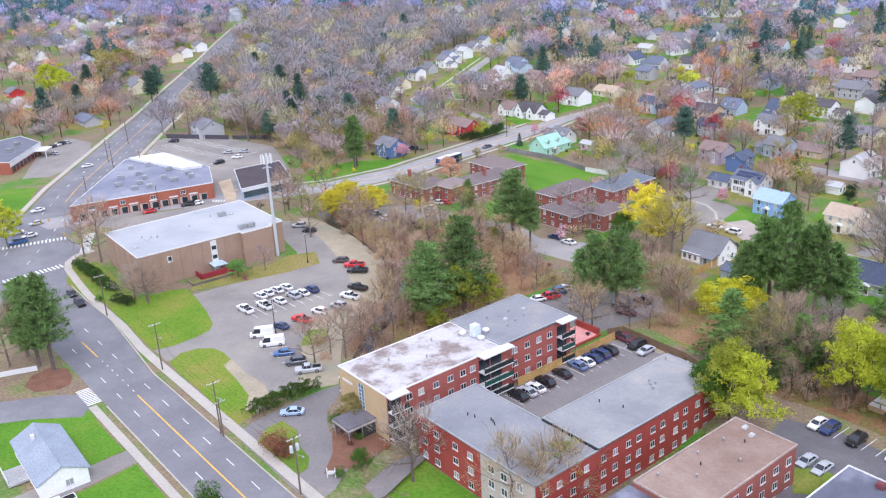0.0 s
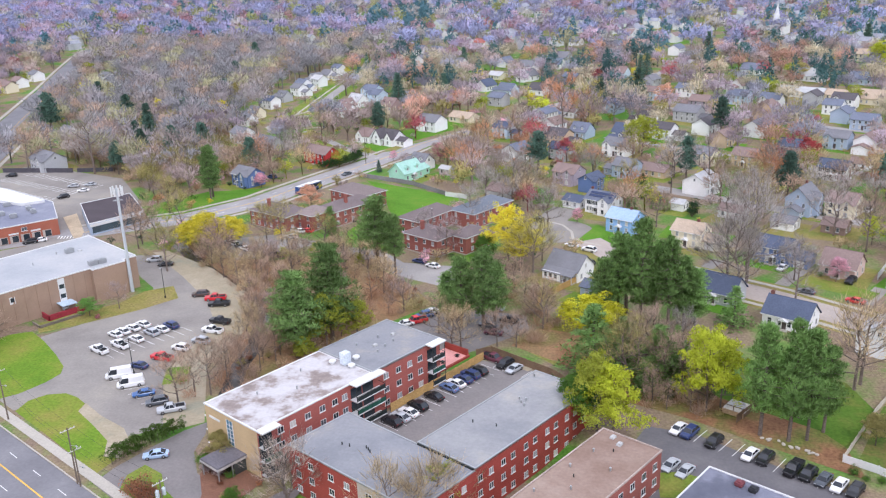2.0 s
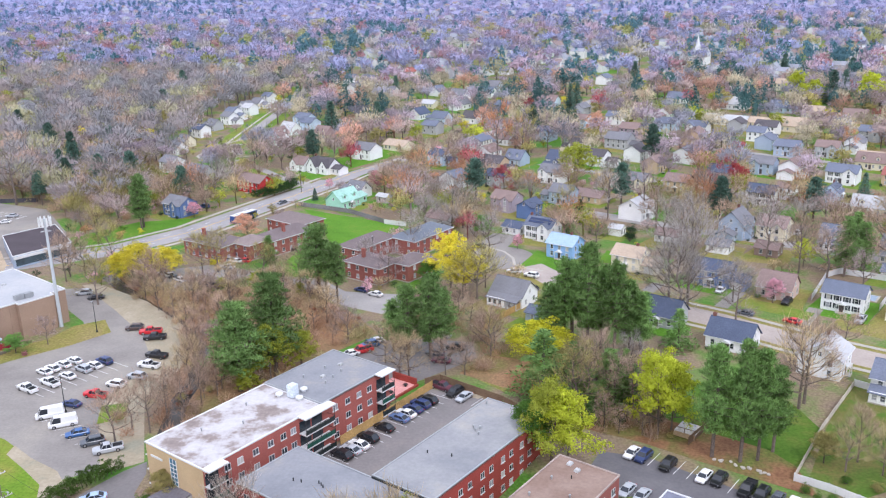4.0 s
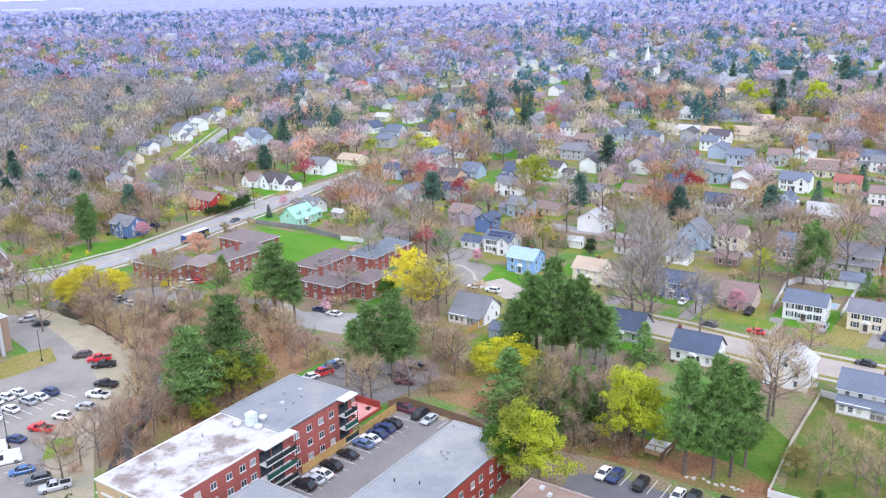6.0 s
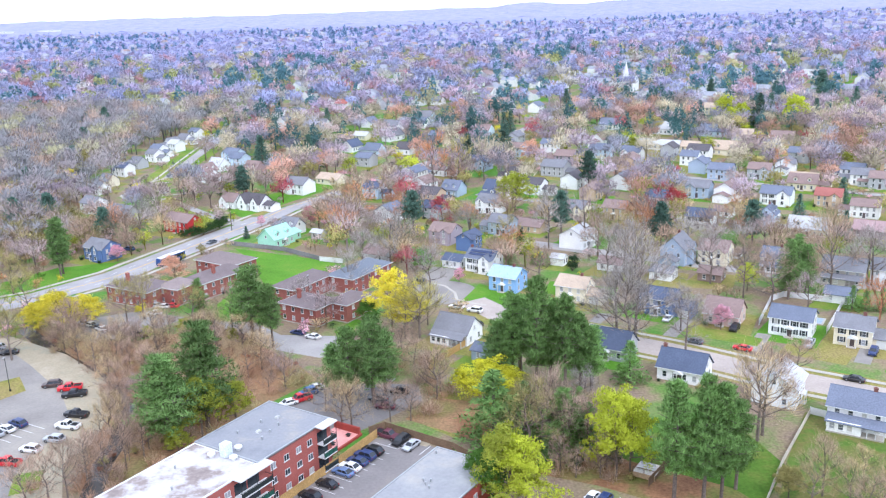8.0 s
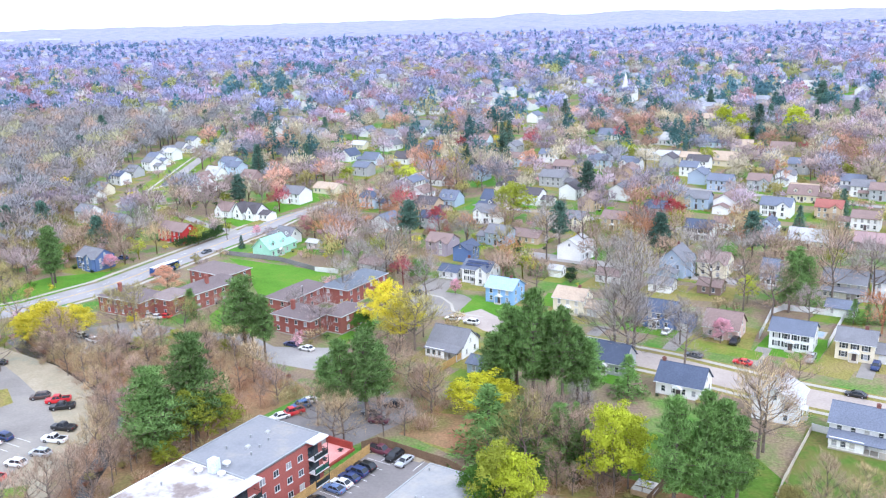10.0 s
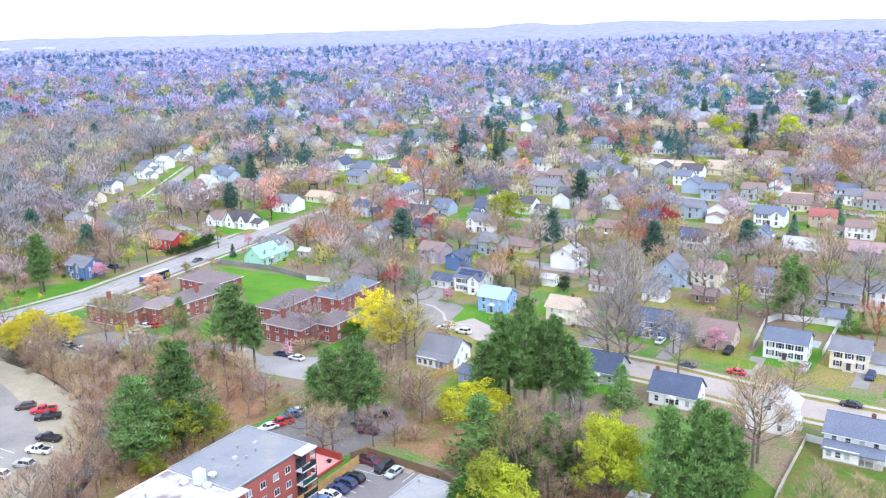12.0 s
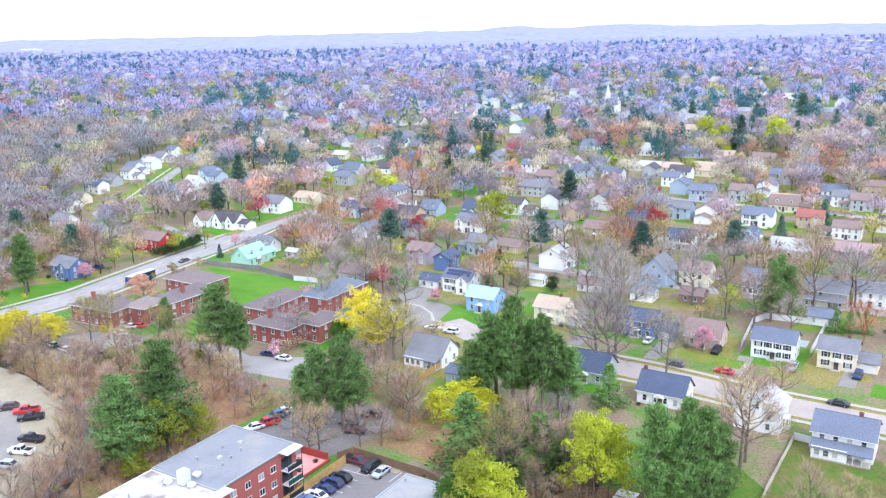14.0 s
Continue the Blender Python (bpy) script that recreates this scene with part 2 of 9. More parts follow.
class Shape:
    """Collects vertices and faces of one mesh."""

    def __init__(self):
        self.v, self.f, self.m = [], [], []

    def add(self, verts, faces, m=0):
        k = len(self.v)
        self.v += [tuple(p) for p in verts]
        self.f += [tuple(i + k for i in f) for f in faces]
        self.m += [m] * len(faces)
        return self

    def box(self, x0, y0, z0, x1, y1, z1, m=0, taper=0.0):
        a, t = taper, taper
        v = [(x0, y0, z0), (x1, y0, z0), (x1, y1, z0), (x0, y1, z0), (x0 + a, y0 + t, z1), (x1 - a, y0 + t, z1), (x1 - a, y1 - t, z1), (x0 + a, y1 - t, z1)]
        return self.add(v, [(0, 3, 2, 1), (4, 5, 6, 7), (0, 1, 5, 4), (1, 2, 6, 5), (2, 3, 7, 6), (3, 0, 4, 7)], m)

    def prism(self, pts, z0, z1, m=0, top=None):
        n = len(pts)
        v = [(*p, z0) for p in pts] + [(*p, z1) for p in pts]
        f = [tuple(range(n))[::-1]] + [(i, (i + 1) % n, n + (i + 1) % n, n + i) for i in range(n)]
        self.add(v, f, m)
        return self.add([(*p, z1) for p in pts], [tuple(range(n))], m if top is None else top)

    def tube(self, p0, p1, r0, r1, n=6, m=0):
        p0, p1 = Vector(p0), Vector(p1)
        d = (p1 - p0).normalized()
        a = d.orthogonal().normalized()
        b = d.cross(a)
        ring = lambda p, r: [p + r * (math.cos(2 * math.pi * i / n) * a + math.sin(2 * math.pi * i / n) * b) for i in range(n)]
        f = [(i, (i + 1) % n, n + (i + 1) % n, n + i) for i in range(n)] + [tuple(range(n, 2 * n))]
        return self.add(ring(p0, r0) + ring(p1, r1), f, m)

    def mesh(self, key, *mats, smooth=False):
        return mesh_of(key, self.v, self.f, *mats, index=self.m, smooth=smooth)


def part(name, me, parent, label="", at=None, colour=None):
    ob = new(name, me)
    ob.parent = parent
    if at is not None:
        ob.matrix_basis = at
    if colour is not None:
        ob.color = (*colour, 1)
    if label:
        ob["label"] = label
    return ob


def thing(name, m, label, category, group=""):
    ob = new(name)
    ob.matrix_world = m
    return tagged(ob, label, category, group)


def smooth01(a, b, x):
    t = min(1.0, max(0.0, (x - a) / (b - a)))
    return t * t * (3 - 2 * t)


# the apartment grounds have a grid of their own: u along the long block, v across it
AX, AY, TURN = -72.5, 117.8, 61.4
UC, US = math.cos(radians(TURN)), math.sin(radians(TURN))


def place_uv(u, v):
    return AX + u * UC + v * US, AY + u * US - v * UC


def to_uv(x, y):
    dx, dy = x - AX, y - AY
    return dx * UC + dy * US, dx * US - dy * UC


def hills(x, y):
    """The wooded ridges at the horizon."""
    r, az = math.hypot(x, y), math.degrees(math.atan2(x, y))
    lift = smooth01(2600, 4400, r)
    rise = 40 + 5 * (1 - smooth01(-25, -15, az)) - 9 * smooth01(10, 24, az)
    rise += 16 * math.exp(-(((az - 1.6) / 1.8) ** 2)) + 15 * math.exp(-(((az - 8.2) / 2.4) ** 2))
    rise += 1.5 * math.sin(az * 1.3) + 1.2 * math.sin(az * 3.1 + 1)
    return lift * rise


def ground_z(x, y):
    if y > 350:
        base = (y - 350) * 0.037 if y < 620 else 10 + min(y - 620, 1500) * 0.01
        return base + (hills(x, y) if y > 2000 else 0)
    u, v = to_uv(x, y)
    d = 0.0
    if u < 17 and v > 16:
        d = smooth01(16.5, 21, v) * smooth01(-15, -5, u) * (1 - smooth01(75, 95, v))
    if v > 46:
        d = max(d, (1 - smooth01(34, 50, u)) * (1 - smooth01(75, 95, v)) * smooth01(-15, -5, u))
    return -2.0 * d


def spaced(stops):
    out = []
    for a, b, step in stops:
        n = max(1, round((b - a) / step))
        out += [a + (b - a) * i / n for i in range(n)]
    return out + [stops[-1][1]]


def build_ground():
    xs = spaced([(-4700, -800, 150), (-800, -70, 60), (-70, 25, 2.2), (25, 800, 60), (800, 4700, 150)])
    ys = spaced([(-4500, -200, 400), (-200, 70, 60), (70, 160, 2.2), (160, 350, 50), (350, 620, 90), (620, 2120, 250), (2120, 4700, 95)])
    v = [(x, y, ground_z(x, y)) for y in ys for x in xs]
    w = len(xs)
    f = [(j * w + i, j * w + i + 1, (j + 1) * w + i + 1, (j + 1) * w + i) for j in range(len(ys) - 1) for i in range(w - 1)]
    ob = new("ground", mesh_of("ground", v, f, ground_mat))
    tagged(ob, "rough spring grass and bare earth of the suburb", "ground", kind="structure")


build_ground()
BLOCKED = []  # circles and strips that scattered trees keep clear of
OPEN_LAND = []  # land where only low plants grow


def keep_clear(x, y, r):
    BLOCKED.append((x, y, r))


def flat(name, pts, z, material, label="", category="ground", thick=0.0, kind="structure"):
    """A piece of paving or turf with the given outline, lying on the ground."""
    s = Shape()
    n = len(pts)
    if thick:
        s.prism([(p[0], p[1]) for p in pts], z - thick, z)
    else:
        s.add([(p[0], p[1], z if z < 0.5 else ground_z(*p) + z - 1) for p in pts], [tuple(range(n))])
    me = s.mesh(name, material)
    bm = bmesh.new()
    bm.from_mesh(me)
    bmesh.ops.recalc_face_normals(bm, faces=bm.faces)
    if not thick and sum(f.normal.z for f in bm.faces) < 0:
        bmesh.ops.reverse_faces(bm, faces=bm.faces)
    bm.to_mesh(me)
    bm.free()
    ob = new(name, me)
    if label:
        tagged(ob, label, category, kind=kind)
    return ob


def flat_uv(name, pts, z, material, label="", category="ground", thick=0.0):
    return flat(name, [place_uv(*p) for p in pts], z, material, label, category, thick)


def strip(name, line, width, z, material, label="", category="road", shift=0.0, kind="structure", clear=True):
    """A road, walk or painted line along the given way."""
    pts, dense = [Vector(p) for p in line], []
    for a, b in zip(pts, pts[1:]):
        n = max(1, int((b - a).length / 12))
        dense += [a.lerp(b, i / n) for i in range(n)]
    dense.append(pts[-1])
    v = []
    for i, p in enumerate(dense):
        d = (dense[min(i + 1, len(dense) - 1)] - dense[max(i - 1, 0)]).normalized()
        side = Vector((d.y, -d.x))
        for k in (-1, 1):
            q = p + side * (shift + k * width / 2)
            v.append((q.x, q.y, ground_z(p.x, p.y) + z))
        if clear and width > 3:
            keep_clear(p.x, p.y, width / 2 + 2.5)
    f = [(2 * i, 2 * i + 1, 2 * i + 3, 2 * i + 2) for i in range(len(dense) - 1)]
    ob = new(name, mesh_of(name, v, f, material))
    if label:
        tagged(ob, label, category, kind=kind)
    return ob


def dashes(line, z, length, gap, shift, material, parent, width=0.14):
    """Each dash of a broken lane line is a piece of its own under the road."""
    a, b = Vector(line[0]), Vector(line[-1])
    d = (b - a).normalized()
    n = int((b - a).length / (length + gap))
    me = mesh_of("lane_dash", [(0, -width / 2, 0), (length, -width / 2, 0), (length, width / 2, 0), (0, width / 2, 0)], [(0, 1, 2, 3)], material)
    side = Vector((d.y, -d.x))
    for i in range(n):
        p = a + d * (i * (length + gap)) + side * shift
        part("lane_dash", me, parent, at=pose(p.x, p.y, ground_z(p.x, p.y) + z, rz=math.degrees(math.atan2(d.y, d.x))))


def polygon_clear(pts, r=5.0):
    xs, ys = [p[0] for p in pts], [p[1] for p in pts]
    y = min(ys)
    while y <= max(ys):
        x = min(xs)
        while x <= max(xs):
            if inside(x, y, pts):
                keep_clear(x, y, r)
            x += r
        y += r


def inside(x, y, pts):
    hit = False
    for (x0, y0), (x1, y1) in zip(pts, pts[1:] + pts[:1]):
        if (y0 > y) != (y1 > y) and x < (x1 - x0) * (y - y0) / (y1 - y0) + x0:
            hit = not hit
    return hit


# ---- roads, walks and lots ----
MN, MD = (0.467, 0.884), (0.884, -0.467)


def main_pt(along, dot):
    return along * MD[0] + dot * MN[0], along * MD[1] + dot * MN[1]


main_road = strip("main_road", [main_pt(-40, 43.1), main_pt(-212, 43.1), main_pt(-262, 46)], 12.0, 0.02, road_mat, "grey four-lane asphalt road with worn lane markings")
for along0, along1 in ((-153, -60), (-187, -176)):
    strip("centre_line", [main_pt(along0, 43.2), main_pt(along1, 43.2)], 0.28, 0.032, yellow_line).parent = main_road
for shift in (-2.9, 2.9):
    dashes([main_pt(-70, 43.2), main_pt(-206, 43.2)], 0.032, 3.0, 6.3, shift, line_mat, main_road)
dashes([main_pt(-155, 43.3), main_pt(-185, 43.3)], 0.032, 0.8, 2.2, 0, line_mat, main_road)
strip("kerb", [main_pt(-40, 49.25), main_pt(-160, 49.25), (-129.3, 125.5), (-146.9, 137.1), (-160.7, 144.1), (-173.5, 151.4)], 0.3, 0.12, concrete, "pale concrete road kerb", "kerb")
strip("kerb", [main_pt(-60, 36.95), main_pt(-153, 36.95)], 0.3, 0.12, concrete, "pale concrete road kerb", "kerb")
strip("sidewalk", [main_pt(-60, 51.6), main_pt(-165, 51.9), (-129, 127), (-141.9, 135.3), (-153.3, 141.5), (-164, 147.6), (-174.5, 154.4), (-184.2, 161), (-188.4, 165.3), (-190.3, 170.8), (-188, 175.1)], 2.0, 0.09, concrete, "pale concrete sidewalk beside the main road", "sidewalk")
strip("sidewalk", [main_pt(-60, 34.8), main_pt(-155, 34.8)], 1.6, 0.09, concrete, "pale concrete sidewalk beside the main road", "sidewalk")
flat("road_widening", [(-120.5, 119.2), (-129.3, 125.3), (-146.9, 136.9), (-160.7, 143.8), (-175.3, 151.6), (-181, 146), (-150, 128)], 0.03, road_mat, "grey asphalt turning lane beside the main road", "road")
side_street = strip("side_street", [(-121.5, 103.6), (-131, 99.5), (-141, 93), (-160, 80)], 9.0, 0.045, road_mat, "grey side street meeting the main road")
for i in range(11):
    p = main_pt(-156.2 - i * 0.75, 35.6)
    flat("crossing_bar", [main_pt(-156.2 - i * 0.72, 34.2), main_pt(-155.8 - i * 0.72, 34.2), main_pt(-155.8 - i * 0.72, 37.0), main_pt(-156.2 - i * 0.72, 37.0)], 0.05, line_mat).parent = side_street
AVENUE = [(-150, 60), (-203, 158), (-247, 230), (-292, 317), (-340, 413), (-380, 497), (-416, 568), (-448, 634), (-468, 676), (-470, 705)]
avenue = strip("avenue", AVENUE, 21.0, 0.028, road_mat, "wide grey asphalt avenue running into the distance")
strip("sidewalk", AVENUE, 2.0, 0.1, concrete, "pale concrete sidewalk along the avenue", "sidewalk", shift=-12.5, clear=False)
strip("sidewalk", AVENUE[2:], 1.8, 0.1, concrete, "pale concrete sidewalk along the avenue", "sidewalk", shift=12.5, clear=False)
strip("centre_line", [(-236, 212)] + AVENUE[2:6], 0.24, 0.05, yellow_line).parent = avenue
for s in (-4.5, 4.5):
    for a, b in zip(AVENUE[1:5], AVENUE[2:6]):
        dashes([a, b], 0.05, 3.0, 7.0, s, line_mat, avenue, 0.2)
for a, b in (((-219, 168), (-204.5, 183)), ((-194.5, 148), (-187.5, 163.5)), ((-201, 187), (-188, 171))):
    a, b = Vector(a), Vector(b)
    d = (b - a).normalized()
    side = Vector((-d.y, d.x)) * 1.5
    for i in range(int((b - a).length / 1.1)):
        p = a + d * i * 1.1
        q = p + d * 0.55
        flat("crossing_bar", [tuple(p - side), tuple(q - side), tuple(q + side), tuple(p + side)], 0.06, line_mat).parent = main_road
CROSS = [(-225, 188), (-205, 214), (-178, 232), (-150, 252), (-134, 275), (-124, 303), (-112, 335), (-100, 369), (-80, 403), (-58, 440), (-28, 490), (2, 538), (34, 626), (70, 720)]
cross_road = strip("cross_road", CROSS, 13.0, 0.034, mixed("pale_road_asphalt", [(0.30, 0.285, 0.285), (0.34, 0.325, 0.325), (0.38, 0.36, 0.355)], 0.09, fine=0.08, rough=0.8), "grey two-lane road with broken white lines")
strip("sidewalk", CROSS[2:], 1.8, 0.1, concrete, "pale concrete sidewalk along the cross road", "sidewalk", shift=-9.0, clear=False)
strip("sidewalk", CROSS[3:], 1.6, 0.1, concrete, "pale concrete sidewalk along the cross road", "sidewalk", shift=9.0, clear=False)
for s in (-3.0, 3.0):
    for a, b in zip(CROSS[2:9], CROSS[3:10]):
        dashes([a, b], 0.056, 3.0, 6.0, s, line_mat, cross_road, 0.16)
strip("centre_line", CROSS[2:10], 0.3, 0.054, yellow_line).parent = cross_road
LANE = [(-112, 345), (-133, 364), (-161, 392), (-176, 425), (-181, 486), (-187, 576), (-202, 648), (-215, 720)]
strip("verge", LANE, 24.0, 0.024, lawn_mat, "green grass verge along the lane", "verge", clear=False)
strip("lane", LANE, 6.0, 0.03, street_mat, "narrow pale residential lane", "road")
strip("sidewalk", [(-150, 402), (-165, 398), (-178, 388), (-186, 398), (-185, 420), (-178, 436)], 1.6, 0.1, concrete, "curving concrete path beside the lane", "sidewalk", clear=False)
strip("sidewalk", LANE[2:], 1.3, 0.1, concrete, "pale concrete sidewalk along the lane", "sidewalk", shift=-6.0, clear=False)
STREET = [(-14, 246), (-5.5, 234), (14, 220), (36, 207), (57, 191.5), (77, 180), (110, 160), (160, 130)]
street = strip("residential_street", STREET, 9.6, 0.03, mixed("tan_worn_street", [(0.38, 0.325, 0.29), (0.42, 0.36, 0.32), (0.46, 0.395, 0.35)], 0.1, fine=0.1), "worn pinkish-grey residential street")
strip("sidewalk", STREET[1:], 1.4, 0.1, concrete, "pale concrete sidewalk of the residential street", "sidewalk", shift=-7.0, clear=False)
strip("sidewalk", STREET[2:], 1.4, 0.1, concrete, "pale concrete sidewalk of the residential street", "sidewalk", shift=7.0, clear=False)
strip("verge", STREET, 17.5, 0.021, dry_mat, "dry yellow grass verge of the residential street", "verge", clear=False)
circle = [(-24 + 11.5 * math.cos(a * math.pi / 12), 254 + 11.5 * math.sin(a * math.pi / 12)) for a in range(24)]
strip("sidewalk", [(-28, 264), (-22.5, 260), (-19.2, 253.5), (-18.2, 247), (-14.3, 244), (-9.4, 241.6)], 0.9, 0.06, concrete, "pale kerb curving round a front lawn", "kerb", clear=False)
flat("turning_circle", circle, 0.026, asphalt, "grey asphalt turning circle at the street end", "road")
polygon_clear(circle)
flat("driveway", [(-33, 262), (-22, 264), (-19, 278), (-28, 281)], 0.022, asphalt, "grey asphalt driveway of a house", "driveway")
for cx, cy, uo, ln in ((38, 224, 0, 14), (56, 214, 0, 13), (79, 206, 0, 14), (95, 199, 0, 13), (3, 238, 0, 13), (18, 231, 0, 12)):
    q = [(cx - 1.6, cy - 7), (cx + 1.6, cy - 8.6), (cx + 1.6 + ln * 0.479, cy - 8.6 + ln * 0.878), (cx - 1.6 + ln * 0.479, cy - 7 + ln * 0.878)]
    flat("driveway", q, 0.02, asphalt, "grey asphalt driveway of a house", "driveway")
    polygon_clear(q)
# further streets of the neighbourhood, parallel to the first
for n, (px, py, l0, l1) in enumerate([(80, 268, -90, 160), (98, 328, -130, 190), (118, 395, -150, 240), (60, 520, -120, 330)]):
    strip("residential_street", [(px + s * 0.878, py - s * 0.479) for s in (l0, 0, l1)], 7.5, 0.04, street_mat, "pale grey residential street between the houses")
strip("residential_street", [(118, 175), (165, 262), (215, 353), (285, 480)], 7.5, 0.045, street_mat, "pale grey residential street between the houses")

for line, deep in ((CROSS[3:9], 48), (LANE[1:6], 17), (STREET, 22)):
    for a, b in zip(line, line[1:]):
        for i in range(6):
            px, py = a[0] + (b[0] - a[0]) * i / 6, a[1] + (b[1] - a[1]) * i / 6
            far = math.hypot(px, py + 10)
            for k in range(8, min(deep, 22 if py < 300 else 48) + 1, 7):
                OPEN_LAND.append((px - px / far * k, py - (py + 10) / far * k, 5.0))

# car parks
LOT = [(-150, 213), (-140, 215), (-119, 202), (-101, 186), (-93.5, 171), (-92, 160), (-94, 152), (-92, 140), (-84, 128), (-83, 124), (-90, 118.5), (-97, 119), (-104, 125), (-113, 129), (-119, 123.5), (-126.5, 127.6), (-126, 138), (-128, 147), (-137, 156), (-130, 167), (-121, 180), (-127, 190), (-134, 196), (-143, 205)]
flat("parking_lot", LOT, 0.03, asphalt, "sandy-edged asphalt parking lot behind a low building", "parking lot")
polygon_clear(LOT)
flat("verge", [(-143, 217), (-139, 219), (-117, 206), (-98, 189), (-90, 172), (-88, 158), (-90, 150), (-84, 138), (-78, 126), (-84, 121), (-91, 133), (-96.5, 143), (-98.5, 151), (-97, 162), (-99, 171), (-107, 183), (-123, 199)], 0.036, sand_mat, "sandy strip at the parking lot edge", "verge")
flat("lot_island", [(-97.5, 146), (-92.5, 148), (-90, 141), (-94.5, 138.5)], 0.06, lawn_mat, "green grass island in the parking lot", "lawn")
flat("lawn", [(-153.5, 143.2), (-148.5, 151), (-145.5, 156), (-141.2, 158.5), (-134.6, 154.1), (-126.5, 147.6), (-121.2, 142.8), (-119.6, 139.5), (-120.3, 135.5), (-122.6, 130), (-125.6, 126.8), (-131.9, 130.6), (-142.5, 137.2)], 0.042, sunny_mat, "bright green lawn between sidewalk and building", "lawn")
flat("lawn", [(-118.3, 123.2), (-118.6, 127.5), (-116.5, 130.6), (-112.8, 131.8), (-109.5, 130.8), (-99.9, 124.6), (-92.5, 121), (-89.2, 117.5), (-87.6, 111.5), (-88.6, 106.2), (-103, 114.6)], 0.036, sunny_mat, "green lawn with a dry sandy side", "lawn")
flat("verge", [(-106, 128.8), (-99.9, 124.8), (-92.5, 121.2), (-89, 117.5), (-87.4, 111.5), (-90.5, 111.5), (-93, 116.5), (-99, 121), (-105.5, 125.5)], 0.042, sand_mat, "bare sandy edge of a lawn", "verge")
for q in ([(-153, 143.5), (-144, 161.5), (-119.3, 137), (-126, 128)], [(-117.5, 123), (-110, 133), (-89, 118), (-89, 105.5)]):
    polygon_clear(q)
flat("lawn", [(-190, 160), (-180, 168), (-150, 150), (-153, 143.5), (-165, 147)], 0.033, lawn_mat, "grass bank with shrubs beside the sidewalk", "lawn")
flat("lawn", [(-128, 187), (-122, 192), (-116, 184), (-122, 175), (-133, 163), (-139, 158), (-143, 163), (-138, 170), (-130, 178)], 0.05, dry_mat, "yellow dry grass beside the building", "lawn")
# stall lines
for i in range(9):
    p = Vector((-122, 153)) + Vector((0.56, 0.83)) * i * 2.45
    strip("stall_line", [p, p + Vector((9.6, -4.4))], 0.12, 0.045, line_mat, "white painted parking stall line", "road marking", clear=False)
for i in range(7):
    p = Vector((-109, 139.8)) + Vector((0.84, -0.54)) * i * 2.9
    strip("stall_line", [p, p + Vector((4.4, 2.6))], 0.12, 0.045, line_mat, "white painted parking stall line", "road marking", clear=False)

YARD = [(16, 16.2), (62, 16.2), (60.5, 34), (50, 43), (50, 37), (18, 37), (16, 30)]
flat_uv("courtyard_parking", YARD, 0.03, court_asphalt, "grey asphalt courtyard parking lot between brick blocks", "parking lot")
polygon_clear([place_uv(*p) for p in [(-2, -3), (64, -3), (64, 52), (-2, 52)]], 4)
for i in range(15):
    u = 25.8 + 2.38 * i
    strip("stall_line", [place_uv(u, 17.6), place_uv(u, 22.9)], 0.12, 0.045, line_mat, "white painted parking stall line", "road marking", clear=False)
for i in range(4):
    v = 20.6 + 2.5 * i
    strip("stall_line", [place_uv(57.0, v), place_uv(61, v)], 0.12, 0.045, line_mat, "white painted parking stall line", "road marking", clear=False)
FORECOURT = [(-87.3, 103.5), (-86.4, 108.6), (-83.0, 117.0), (-80.4, 122.4), (-77.5, 126.2), (-75.7, 122.1), (-74.9, 116.1), (-70.9, 109.8), (-65.6, 106.3), (-62.1, 101.0), (-61.3, 94.6), (-62.5, 90.8), (-66.2, 91.7)]
flat("driveway", FORECOURT, 0.024, court_asphalt, "grey asphalt forecourt of the apartment block", "driveway")
flat("lawn", [(7.2, 124.0), (10.7, 124.9), (14.3, 123.9), (11.6, 117.6), (7.7, 116.9)], 0.09, lawn_mat, "small green lawn at the end of a parking row", "lawn")
flat("forecourt_island", [(-81.2, 101.2), (-82.8, 106.9), (-81.4, 110.4), (-77.0, 108.4), (-73.7, 104.0), (-70.2, 101.5), (-68.7, 98.5), (-69.9, 95.0), (-73.6, 96.5)], 0.07, lawn_mat, "grass island with rusty shrubs in the forecourt", "lawn")
strip("access_drive", [(-54.0, 110.5), (-55.6, 97.6), (-59.9, 88.6)], 4.6, 0.14, court_asphalt, "grey asphalt drive between the two brick blocks", "driveway")
flat("crossroads", [(-243.2, 190.2), (-228.6, 190.9), (-202.8, 180.8), (-192.4, 175.9), (-185.2, 161.4), (-175.3, 151.5), (-179.6, 144.4), (-185.6, 138.8)], 0.036, road_mat, "wide grey asphalt junction of the two main roads", "road")
polygon_clear(FORECOURT, 4)
flat_uv("planting_bed", [(-0.2, 2), (-0.2, 16.4), (-8, 18.0), (-14.0, 15.8), (-9.5, 11.5), (-6.2, 6)], 0.03, mulch, "brown mulch bed with shrubs at the entrance", "planting bed")
polygon_clear([place_uv(*p) for p in [(-30, -6), (-2, -6), (-2, 26), (-30, 26)]], 4)
RLOT = [(33, 70), (33, 76), (28, 100), (28, 130), (47, 130), (57, 100), (59, 66), (56, 58), (44, 60)]
flat_uv("back_parking", RLOT, 0.03, dark_asphalt, "grey asphalt parking lot behind the brick blocks", "parking lot")
polygon_clear([place_uv(*p) for p in RLOT], 4)
for i in range(13):
    p = Vector((9.2, 137.6)) + Vector((0.868, -0.497)) * i * 2.45
    strip("stall_line", [p, p + Vector((2.6, 4.5))], 0.12, 0.045, line_mat, "white painted parking stall line", "road marking", clear=False)
